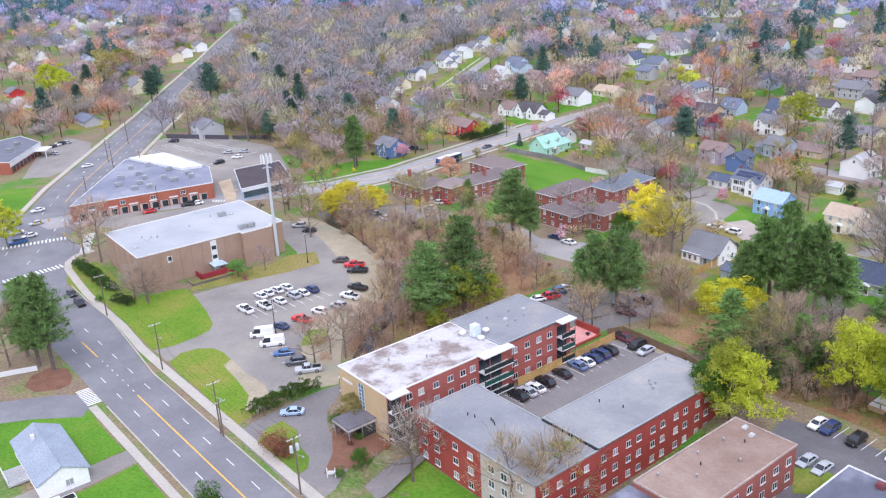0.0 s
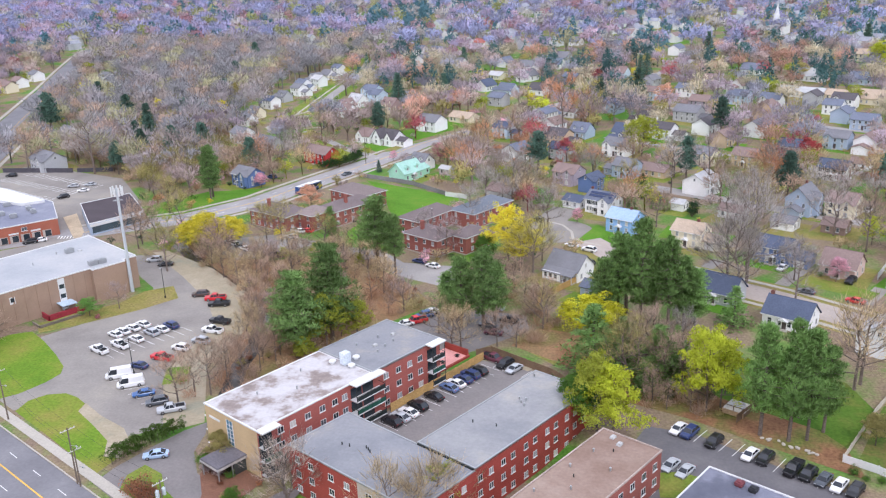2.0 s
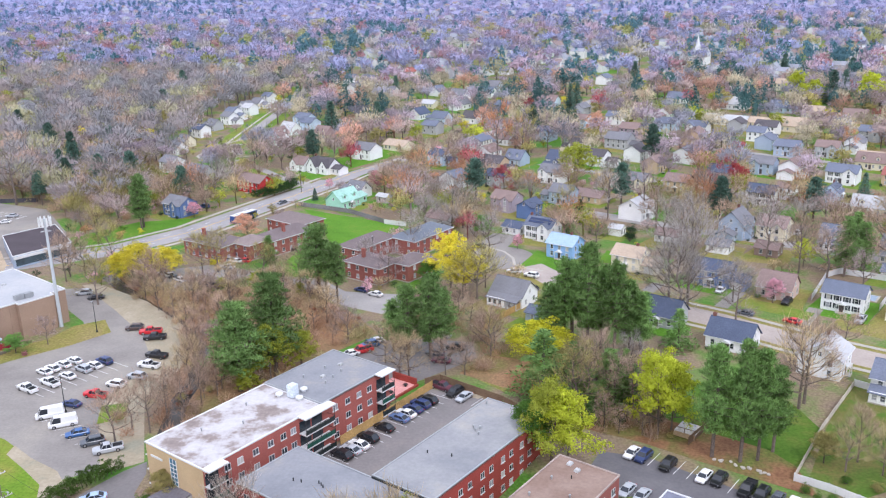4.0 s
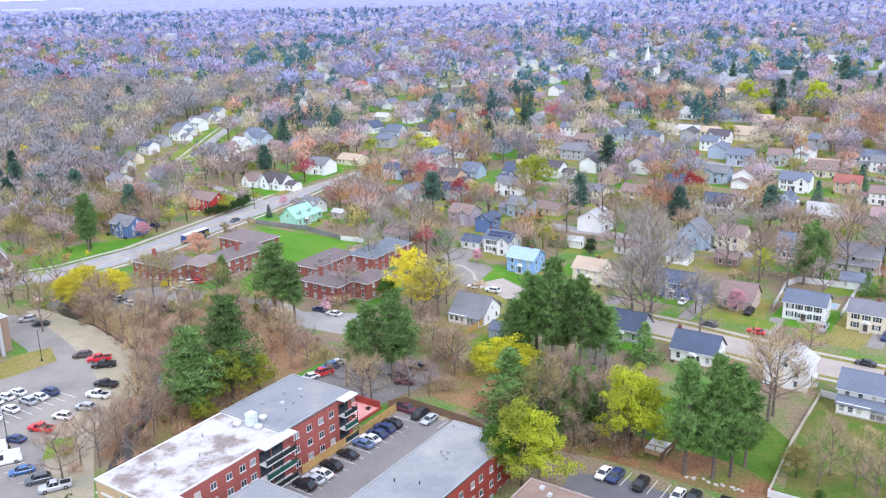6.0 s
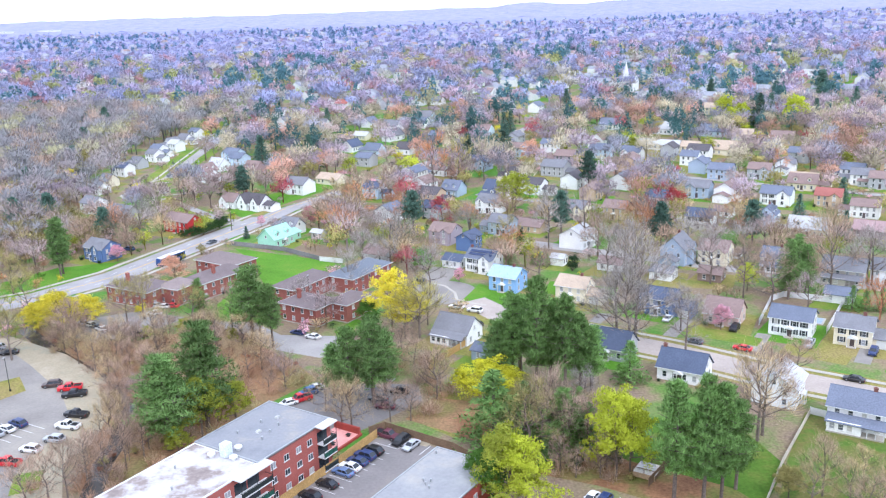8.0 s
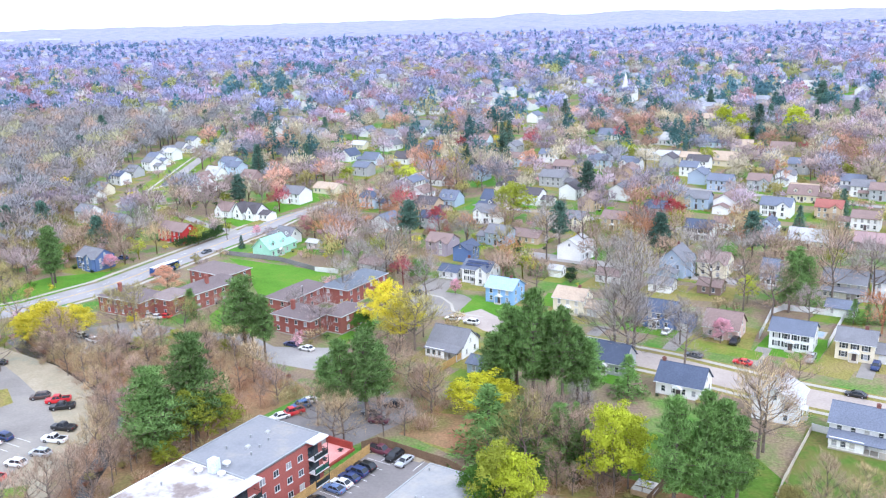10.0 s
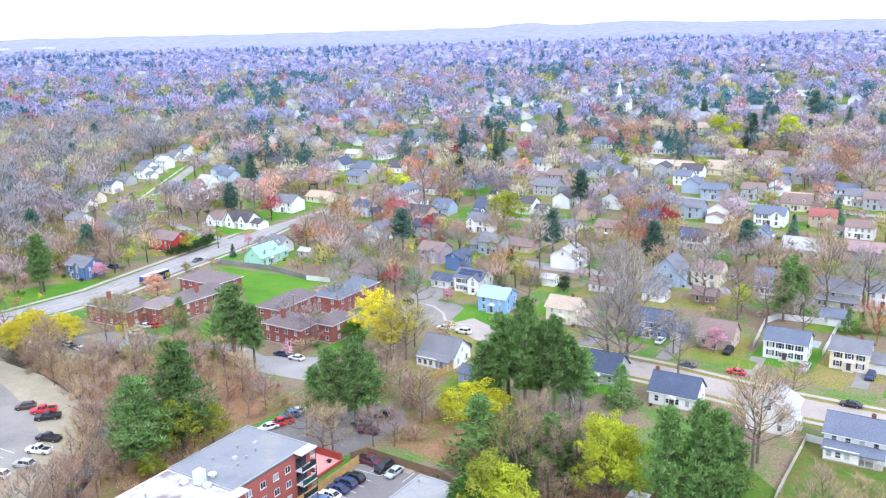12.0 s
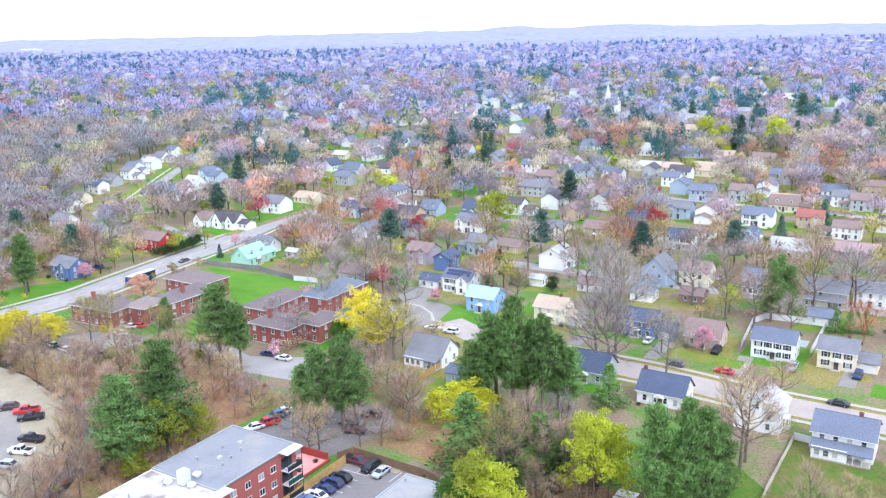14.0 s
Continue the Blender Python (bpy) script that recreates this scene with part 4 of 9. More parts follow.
    if storeys == 1.5 and not gables and 262 < y < 480 and key > 0.25:
        for dx in (-w * 0.24, w * 0.24):
            dz = h + rise * 0.30
            m = pose(dx, -d / 4 + 0.25, 0, rz=90)
            part("dormer_wall", gable_wall(d * 0.36, 1.7, dz + 0.75, 0.7), ob, at=m @ pose(d * 0.02, 0, 0), colour=WALL[wall])
            part("dormer_roof", gable_roof(d * 0.36, 1.7, dz + 0.75, 0.7, 0.2), ob, at=m @ pose(d * 0.02, 0, 0), colour=ROOF[roof])
            window(ob, pose(dx, -d / 4 + 0.25 - d * 0.18 + d * 0.02 - 0.15, dz - 0.15), 0.8, 0.95)
    if storeys >= 1.5 and not side and 262 < y < 560 and w < 13 and 0.3 < key < 0.85:
        k = -1 if key < 0.58 else 1
        gw, gd = 3.6 + 2 * key, d * 0.7
        m = pose(k * (w / 2 + gw / 2), 0.5, 0)
        part("wing_wall", gable_wall(gw, gd, 2.6, 1.2), ob, at=m, colour=WALL[wall])
        part("wing_roof", gable_roof(gw, gd, 2.6, 1.2), ob, at=m, colour=ROOF[roof])
        for wx in (-gw / 4, gw / 4):
            window(ob, m @ pose(wx, -gd / 2, 0.9), 0.95, 1.25)
    if side:
        gw, gd = 4.6, d * 0.8
        m = pose(side * (w / 2 + gw / 2), 0.4, 0)
        part("garage_wall", gable_wall(gw, gd, 2.6, 1.5), ob, at=m, colour=WALL[wall])
        part("garage_roof", gable_roof(gw, gd, 2.6, 1.5), ob, at=m, colour=ROOF[roof])
        part("garage_door", Shape().box(-1.4, -0.06, 0.05, 1.4, 0, 2.15).mesh("garage_door", white_trim), ob, at=m @ pose(0, -gd / 2, 0))
    if fine and y < 300:
        if "gutter" not in MESH:
            MESH["gutter"] = Shape().box(-0.5, -0.07, -0.07, 0.5, 0.07, 0.07).mesh("gutter", white_trim)
        k = rise / (d / 2)
        g = part("gutter", MESH["gutter"], ob, at=pose(0, -d / 2 - 0.46, h - 0.4 * k + 0.02) @ Matrix.Diagonal((w + 0.8, 1, 1, 1)))
    return ob


# ---- large flat-roofed buildings ----
def window_row(ob, xs, y, zs, w=1.7, h=1.35, rz=0, mullions=1):
    for x in xs:
        for z in zs:
            window(ob, pose(x, y, z, rz=rz), w, h, mullions)


def roof_edge(pts, z, m, parent, name="roof_edge", width=0.28, height=0.22):
    """A raised metal edge all round a flat roof."""
    s = Shape()
    n = len(pts)
    c = Vector((sum(p[0] for p in pts) / n, sum(p[1] for p in pts) / n))
    for i in range(n):
        a, b = Vector(pts[i]), Vector(pts[(i + 1) % n])
        d = (b - a).normalized()
        side = Vector((d.y, -d.x)) * width / 2
        a2, b2 = a - d * width / 2, b + d * width / 2
        q = [a2 - side, b2 - side, b2 + side, a2 + side]
        s.prism([(p.x, p.y) for p in q], z - 0.12, z + height - 0.01 * (i % 2))
    return part(name, s.mesh(name, m), parent)


def block(name, ob, pts, z0, z1, wall_mat, roof_mat, edge=None):
    s = Shape()
    n = len(pts)
    v = [(*p, z0) for p in pts] + [(*p, z1) for p in pts]
    s.add(v, [(i, (i + 1) % n, n + (i + 1) % n, n + i) for i in range(n)])
    me = s.mesh("wall", wall_mat)
    part("wall", me, ob)
    t = Shape().add([(*p, z1) for p in pts], [tuple(range(n))])
    part("roof", t.mesh("roof", roof_mat), ob)
    roof_edge(pts, z1, edge or white_trim, ob, width=0.2)


def vent_mesh():
    if "vent" not in MESH:
        s = Shape().tube((0, 0, 0), (0, 0, 0.5), 0.13, 0.13, 8).tube((0, 0, 0.5), (0, 0, 0.62), 0.22, 0.18, 8)
        MESH["vent"] = s.mesh("roof_vent", grey_metal)
        MESH["vent_black"] = Shape().tube((0, 0, 0), (0, 0, 0.55), 0.1, 0.1, 8).mesh("roof_vent", black_metal)
        s = Shape().box(-0.5, -0.4, 0, 0.5, 0.4, 0.25).box(-0.42, -0.32, 0.25, 0.42, 0.32, 0.4)
        MESH["hatch"] = s.mesh("roof_hatch", mat("dull_white_hatch", (0.5, 0.5, 0.5), 0.7))
        s = Shape().box(-1.1, -0.8, 0.15, 1.1, 0.8, 1.3).box(-0.9, -0.83, 0.3, 0.9, 0.83, 1.1).tube((-0.45, 0, 1.3), (-0.45, 0, 1.42), 0.4, 0.4, 10).tube((0.5, 0, 1.3), (0.5, 0, 1.42), 0.4, 0.4, 10).box(-1.0, -0.7, 0, 1.0, 0.7, 0.15)
        MESH["unit"] = s.mesh("rooftop_unit", grey_metal)
        s = Shape().tube((0, 0, 0), (0, 0, 0.5), 0.4, 0.4, 12).tube((0, 0, 0.5), (0, 0, 0.75), 0.75, 0.7, 14).tube((0, 0, 0.75), (0, 0, 0.95), 0.7, 0.3, 14)
        MESH["fan"] = s.mesh("roof_fan", white_trim)
    return MESH


def roof_things(ob, items):
    vent_mesh()
    names = dict(vent="roof_vent", vent_black="roof_vent", hatch="roof_hatch", unit="rooftop_unit", fan="roof_fan")
    for kind, x, y, z in items:
        part(names[kind], MESH[kind], ob, at=pose(x, y, z))


def balcony(ob, x0, x1, y0, depth, zs, roof_z):
    """Stacked balconies in front of a wall that faces -y: decks, railings, green screens and a white canopy."""
    for z in zs:
        part("balcony_deck", Shape().box(x0, y0 - depth, z - 0.15, x1, y0, z).mesh("balcony_deck", white_trim), ob, "white balcony deck edge")
        part("top_rail", Shape().box(x0, y0 - depth + 0.02, z + 1.0, x1, y0 - depth + 0.08, z + 1.06).mesh("top_rail", black_metal), ob, "black metal balcony rail")
        for x in (x0 + 0.03, x1 - 0.03):
            part("side_rail", Shape().box(x - 0.03, y0 - depth, z + 1.0, x + 0.03, y0, z + 1.06).mesh("side_rail", black_metal), ob)
        n = max(2, int((x1 - x0) / 1.2))
        for i in range(n + 1):
            x = x0 + 0.04 + (x1 - x0 - 0.08) * i / n
            part("baluster", Shape().box(x - 0.025, y0 - depth + 0.03, z, x + 0.025, y0 - depth + 0.07, z + 1.0).mesh("baluster", black_metal), ob)
        part("screen", Shape().box(x0 + 0.1, y0 - depth + 0.08, z + 0.05, x1 - 0.1, y0 - depth + 0.11, z + 0.9).mesh("screen", green_panel if z == zs[1] else dark_panel), ob, "dark green balcony screen" if z == zs[1] else "dark tinted balcony screen")
        for i in range(max(1, int((x1 - x0) / 3))):
            x = x0 + 1.5 + i * 3
            part("balcony_door", Shape().box(x - 1.35, y0 - 0.05, z + 0.05, x + 1.35, y0 - 0.01, z + 2.1).mesh("balcony_door", pane_mat), ob, "dark glazed balcony door")
    part("canopy", Shape().box(x0 - 0.2, y0 - depth - 0.2, roof_z - 0.25, x1 + 0.2, y0 + 0.1, roof_z).mesh("canopy", white_trim), ob, "white balcony canopy")
    n = 3 if x1 - x0 > 5 else 2
    for i in range(n):
        x = x0 + 0.06 + (x1 - x0 - 0.12) * i / (n - 1)
        part("balcony_post", Shape().box(x - 0.04, y0 - depth + 0.02, zs[0] - 0.4, x + 0.04, y0 - depth + 0.1, roof_z - 0.25).mesh("balcony_post", black_metal), ob)


def apartment_block():
    ob = thing("apartment_block", pose(AX, AY, 0, rz=TURN), "three-storey red brick apartment block with flat white and grey roof", "apartment building")
    Lb, W, Z = 46.2, 15.4, 9.2
    # walls: tan gable end, red brick sides
    for name, pts, m in (("front_wall", [(0, 0), (0, -W)], tan_brick), ("side_wall", [(0, -W), (Lb, -W)], dusty_brick), ("end_wall", [(Lb, -W), (Lb, 0)], dusty_brick), ("rear_wall", [(Lb, 0), (0, 0)], dusty_brick)):
        (x0, y0), (x1, y1) = pts
        part(name, mesh_of(name, [(x0, y0, -2.2), (x1, y1, -2.2), (x1, y1, Z), (x0, y0, Z)], [(0, 1, 2, 3)], m), ob)
    part("front_roof", Shape().box(0, -W, Z - 0.2, 27.0, 0, Z).mesh("front_roof", membrane), ob, "white patchy coated roof")
    part("rear_roof", Shape().box(27.0, -W, Z - 0.2, Lb, 0, Z + 0.22).mesh("rear_roof", grey_roof), ob, "grey felt roof")
    roof_edge([(0, 0), (0, -W), (27, -W), (27, 0)], Z, white_trim, ob, height=0.14)
    roof_edge([(27.2, 0), (27.2, -W), (Lb, -W), (Lb, 0)], Z + 0.22, grey_metal, ob, height=0.14)
    zs = [0.9, 3.75, 6.6]
    window_row(ob, [4.9, 7.6, 11.0, 14.4, 17.4, 19.8], -W, zs, 1.3, 1.2)
    window_row(ob, [30.6, 34.0, 37.2, 40.2], -W, zs, 1.3, 1.2)
    for x in [3 + 3.3 * i for i in range(13)]:
        for z in zs:
            window(ob, pose(x, 0, z, rz=180), 1.5, 1.35, 1)
    for z in zs:
        window(ob, pose(Lb, -4, z, rz=90), 1.5, 1.35, 1)
        window(ob, pose(Lb, -9, z, rz=90), 1.5, 1.35, 1)
    balcony(ob, 0.1, 3.8, -W, 1.5, [0.6, 3.3, 6.0], 9.25)
    balcony(ob, 21.2, 28.6, -W, 1.9, [0.6, 3.3, 6.0], 9.5)
    balcony(ob, 42.2, 46.0, -W, 1.7, [0.6, 3.3, 6.0], 9.6)
    part("stair_glazing", Shape().box(-0.06, -8.3, 2.6, 0, -6.6, 8.3).mesh("stair_glazing", glass_pane("teal_glass", (0.10, 0.20, 0.28))), ob, "tall teal stair window")
    s = Shape()
    for z in (3.4, 4.2, 5.0, 5.8, 6.6, 7.4):
        s.box(-0.1, -8.3, z - 0.05, -0.06, -6.6, z + 0.05)
    s.box(-0.1, -8.4, 2.5, -0.06, -8.28, 8.4).box(-0.1, -6.62, 2.5, -0.06, -6.5, 8.4).box(-0.1, -7.5, 2.5, -0.07, -7.4, 8.4)
    part("stair_window_frame", s.mesh("stair_window_frame", white_trim), ob)
    part("name_bar", Shape().box(-0.1, -4.4, 6.9, 0, -1.2, 7.3).mesh("name_bar", white_trim), ob, "white lettering bar on the tan wall")
    for z in zs:
        part("side_balcony", Shape().box(0.4, 0, z - 0.5, 3.4, 1.2, z - 0.35).mesh("side_balcony", white_trim), ob)
    s = Shape().box(-6.0, -11.6, 3.0, 0, -6.4, 3.25)
    part("canopy_fascia", Shape().box(-6.08, -11.68, 2.6, 0.0, -6.32, 2.99).mesh("canopy_fascia", mat("pale_fascia", (0.45, 0.43, 0.42), 0.7)), ob, "pale canopy fascia")
    part("entrance_canopy", s.mesh("entrance_canopy", mat("dark_canopy", (0.16, 0.15, 0.17), 0.8)), ob, "dark flat entrance canopy")
    for x in (-5.8, -3.0):
        for y in (-11.4, -6.7):
            part("canopy_post", Shape().box(x - 0.09, y - 0.09, 0, x + 0.09, y + 0.09, 2.6).mesh("canopy_post", grey_metal), ob)
    part("entrance_wall", Shape().box(-2.6, -11.2, 0, -0.01, -6.8, 2.74).mesh("entrance_wall", glass_pane("lobby_glass", (0.05, 0.06, 0.06))), ob, "dark glazed entrance lobby")
    roof_things(ob, [("hatch", 35.5, -7.5, Z + 0.22), ("hatch", 41.6, -6.5, Z + 0.22), ("vent", 33.2, -4.5, Z + 0.22), ("vent", 36.5, -9.4, Z + 0.22), ("vent", 38.6, -5.1, Z + 0.22), ("vent", 39.4, -8.8, Z + 0.22), ("vent", 33.8, -10, Z + 0.22), ("vent", 8, -5, Z), ("vent", 14, -9, Z), ("vent", 19, -4, Z), ("fan", 25.0, -6.4, Z), ("fan", 28.9, -9.0, Z + 0.22), ("fan", 26.2, -10.6, Z)])
    s = Shape().box(25.6, -9.4, Z + 0.2, 27.2, -7.9, Z + 2.6)
    for z in (Z + 0.8, Z + 1.4, Z + 2.0):
        s.box(25.56, -9.3, z, 27.24, -8.0, z + 0.25)
    part("stair_vent_tower", s.mesh("stair_vent_tower", mat("pale_louvre", (0.55, 0.60, 0.66), 0.5)), ob, "pale louvred rooftop plant box")


apartment_block()


def courtyard_wing():
    ob = thing("brick_wing", pose(AX, AY, 0, rz=TURN), "L-shaped red brick apartment wing with flat grey roof", "apartment building")
    Z = 7.0
    p = [(2.9, -20), (2.9, -49.4), (16.6, -49.4), (16.6, -20)]
    q = [(16.9, -37), (16.9, -49.4), (50, -49.4), (50, -37)]

    def wall(name, a, b, m, z1):
        part(name, mesh_of(name, [(*a, -2.4), (*b, -2.4), (*b, z1), (*a, z1)], [(0, 1, 2, 3)], m), ob)

    wall("front_wall", (2.9, -20), (2.9, -36.9), red_brick, Z)
    wall("stone_front", (2.9, -36.9), (2.9, -49.4), mat("limestone_block", (0.50, 0.45, 0.40), 0.9, (0.3, 0.08), (4, 0.12)), Z)
    wall("side_wall", (2.9, -49.4), (16.7, -49.4), red_brick, Z)
    wall("side_wall", (16.7, -49.4), (50, -49.4), red_brick, Z + 0.3)
    wall("end_wall", (50, -49.4), (50, -37), red_brick, Z + 0.3)
    wall("court_wall", (50, -37), (16.6, -37), red_brick, Z + 0.3)
    wall("court_wall", (16.6, -37), (16.6, -20), red_brick, Z)
    wall("rear_wall", (16.6, -20), (2.9, -20), red_brick, Z)
    part("front_roof", Shape().box(2.9, -49.4, Z - 0.2, 16.6, -20, Z).mesh("front_roof", grey_roof), ob, "grey felt roof")
    part("long_roof", Shape().box(16.7, -49.4, Z - 0.2, 50, -37, Z + 0.3).mesh("long_roof", long_felt), ob, "grey felt roof")
    part("step_flashing", Shape().box(16.45, -49.3, Z, 16.7, -37.1, Z + 0.34).mesh("step_flashing", black_metal), ob, "black roof step flashing")
    roof_edge(p, Z, grey_metal, ob, height=0.12)
    roof_edge([(16.9, -37), (16.9, -49.4), (50, -49.4), (50, -37)], Z + 0.3, grey_metal, ob, height=0.1)
    zs = [-1.2, 1.6, 4.4]
    for y in (-22.2, -25.6, -30.6, -34.4):
        for z in zs:
            window(ob, pose(2.9, y, z, rz=-90), 1.25, 1.2, 1)
    for y in (-39.5, -42.5, -46):
        for z in zs:
            window(ob, pose(2.9, y, z, rz=-90), 1.4, 1.3, 1)
    window_row(ob, [5, 8, 11, 14, 18, 20.8, 24, 26.6, 30.2, 32.8, 36.4, 39, 42.4, 45, 48], -49.4, zs, 1.1, 1.15)
    for x in (20, 24, 28, 32, 36, 40, 44, 48):
        for z in (1.0, 4.2):
            window(ob, pose(x, -37, z, rz=180), 1.4, 1.3, 1)
    roof_things(ob, [("vent_black", 8.6, -27.2, Z), ("vent_black", 9.0, -28.6, Z), ("vent_black", 10.4, -31.2, Z), ("vent_black", 10.2, -31.9, Z), ("vent_black", 9.9, -32.6, Z), ("vent", 39, -41.4, Z + 0.3), ("vent", 38.2, -42.4, Z + 0.3), ("vent", 37.6, -43.5, Z + 0.3), ("vent", 39.4, -42.6, Z + 0.3), ("vent_black", 27.5, -40, Z + 0.3), ("vent_black", 29, -44, Z + 0.3), ("vent", 47.9, -38.2, Z + 0.3)])


courtyard_wing()


def brown_roof_block():
    ob = thing("brick_block", pose(AX, AY, 0, rz=TURN), "red brick apartment block with flat dusty brown roof", "apartment building")
    pts = [(14.4, -58.4), (14.4, -69.4), (40.1, -69.4), (40.1, -58.4)]
    block("main", ob, pts, -2.4, 7.0, dull_brick, brown_roof, mat("tan_roof_edge", (0.42, 0.34, 0.30), 0.8))
    window_row(ob, [17, 20.5, 24, 27.5, 31, 34.5, 38], -69.4, [-1.2, 1.6, 4.4], 1.3, 1.3)
    for y in (-61, -66):
        for z in (1.6, 4.4):
            window(ob, pose(40.1, y, z, rz=90), 1.2, 1.3, 1)
    for x in (18, 22, 26, 30, 34, 38):
        for z in (1.6, 4.4):
            window(ob, pose(x, -58.4, z, rz=180), 1.3, 1.3, 1)
    low = [(-6, -57.6), (-6, -69.4), (14.38, -69.4), (14.38, -57.6)]
    s = Shape().prism(low, -2.4, 6.0)
    part("lower_wing", s.mesh("lower_wing", dull_brick), ob)
    part("lower_roof", Shape().prism(low, 6.0, 6.08).mesh("lower_roof", wet_roof), ob, "dark grey lower roof")
    roof_things(ob, [("vent", 27, -60.5, 7), ("vent", 33, -61, 7), ("vent", 22, -64, 7), ("vent", 30, -66, 7), ("vent_black", 25, -62.5, 7), ("vent_black", 35, -63.5, 7), ("vent", 18, -60, 7), ("hatch", 38.6, -61.2, 7), ("hatch", 37.4, -63.2, 7)])


brown_roof_block()


def dark_roof_block():
    ob = thing("low_brick_block", pose(AX, AY, 0, rz=TURN), "low brick block with a dark puddled flat roof", "apartment building")
    block("main", ob, [(20, -76.5), (20, -100), (42.7, -100), (42.7, -76.5)], -2.4, 5.5, dull_brick, wet_roof)
    for x in (24, 28, 32, 36, 40):
        window(ob, pose(x, -76.5, 3.0, rz=180), 1.3, 1.3, 1)
    for x, y, c, say in ((40.9, -82.3, (0.20, 0.06, 0.07), "maroon roof fan housing"), (40.7, -84.6, (0.03, 0.03, 0.035), "black roof fan housing")):
        part("roof_fan", Shape().box(x - 0.5, y - 0.5, 5.49, x + 0.5, y + 0.5, 5.75).box(x - 0.62, y - 0.62, 5.75, x + 0.62, y + 0.62, 6.25).box(x - 0.4, y - 0.4, 6.25, x + 0.4, y + 0.4, 6.4).mesh("roof_fan", mat(f"roof_fan_{int(c[0] * 100)}", c, 0.6)), ob, say)


dark_roof_block()


def brown_hall():
    ob = thing("brown_hall", pose(-152, 154.4, 0, rz=59.5), "large windowless brown block building with pale flat roof", "civic building")
    # own x along the long side, own y to its left
    pts = [(0, 0), (28.5, 0), (28.5, -1.6), (37.5, -1.6), (37.5, 0), (41.5, 0), (41.5, 28), (0, 27)]
    block("main", ob, pts, -0.3, 9.0, brown_brick, pale_roof)
    for x, z0, w in ((8.3, 5.6, 1.3), (20.6, 0.3, 1.7)):
        part("stair_window", Shape().box(x - w / 2, -0.12, z0, x + w / 2, 0.05, 8.6 if w > 1.5 else 7.4).mesh("stair_window", white_trim), ob, "white framed stair window strip")
        for i in range(3 if w > 1.5 else 1):
            part("pane", Shape().box(x - w / 2 + 0.2, -0.15, z0 + 0.5 + i * 2.6, x + w / 2 - 0.2, -0.12, z0 + 1.6 + i * 2.6).mesh("pane", pane_mat), ob)
    for x in (3, 6.0, 8.6, 11.5, 14.5, 17.5, 24, 27):
        part("pilaster", Shape().box(x - 0.2, -0.14, 0, x + 0.2, 0, 8.9).mesh("pilaster", brown_brick), ob)
    for y in (5, 10, 15, 20):
        part("pilaster", Shape().box(-0.14, y - 0.2, 0, 0, y + 0.2, 8.9).mesh("pilaster", brown_brick), ob)
    part("entry_wall", Shape().box(14.5, -4.2, 0, 24, -3.9, 1.5).box(14.5, -4.2, 0, 14.8, 0, 1.5).mesh("entry_wall", mat("dark_red_boards", (0.30, 0.035, 0.05), 0.8)), ob, "dark red boarded enclosure")
    part("entry_roof", Shape().box(18.6, -3.8, 2.4, 22.4, 0, 2.6).box(18.8, -3.6, 0, 19.0, -3.4, 2.4).box(22, -3.6, 0, 22.2, -3.4, 2.4).mesh("entry_roof", mat("pale_blue_canopy", (0.45, 0.55, 0.65), 0.6)), ob, "pale blue entry canopy")
    part("retaining_wall", Shape().box(11, -7, 0, 22.5, -6.7, 0.7).box(11, -7, 0, 11.3, -2.5, 0.7).mesh("retaining_wall", mat("timber_sleepers", (0.2, 0.17, 0.14), 0.9)), ob, "low timber retaining wall")
    roof_things(ob, [("unit", 30.5, 2.2, 9), ("unit", 32.8, 2.0, 9), ("hatch", 2.5, 8, 9), ("hatch", 7, 12.5, 9), ("vent", 8.5, 13, 9), ("vent", 9.8, 12.4, 9), ("vent", 6.4, 15, 9), ("unit", 31, 17.5, 9), ("hatch", 33.5, 16.5, 9), ("vent", 28, 19, 9), ("vent", 20, 15, 9)])


brown_hall()
keep_clear(-152, 178, 24)


def avenue_store():
    ob = thing("avenue_store", pose(0, 0, 0), "low brick and white store with dark flat roof by the avenue", "shop")
    pts = [(-289, 237), (-304.6, 268), (-325, 276), (-330, 258), (-310, 232)]
    block("main", ob, pts, -0.2, 5.0, orange_brick, mat("dark_slate_roof", (0.16, 0.165, 0.20), 0.9, (0.2, 0.15), (2, 0.1)))
    a, b = Vector(pts[0]), Vector(pts[1])
    d = (b - a).normalized()
    m = pose(a.x, a.y, 0, rz=math.degrees(math.atan2(d.y, d.x)))
    part("fascia", Shape().box(0.3, -0.25, 3.0, 34.4, 0, 4.7).mesh("fascia", white_trim), ob, "white shop fascia", at=m)
    for i in range(8):
        part("shop_window", Shape().box(2 + i * 4, -0.08, 0.5, 4.9 + i * 4, 0, 2.6).mesh("shop_window", pane_mat), ob, at=m)
    part("canopy", Shape().box(26, -5, 2.9, 34, 0, 3.3).box(26.2, -4.8, 0, 26.5, -4.5, 2.9).box(33.5, -4.8, 0, 33.8, -4.5, 2.9).mesh("canopy", white_trim), ob, "white entrance canopy", at=m)
    roof_things(ob, [("unit", -305, 252, 5), ("unit", -312, 262, 5), ("vent", -300, 250, 5)])
    polygon_clear(pts)


avenue_store()


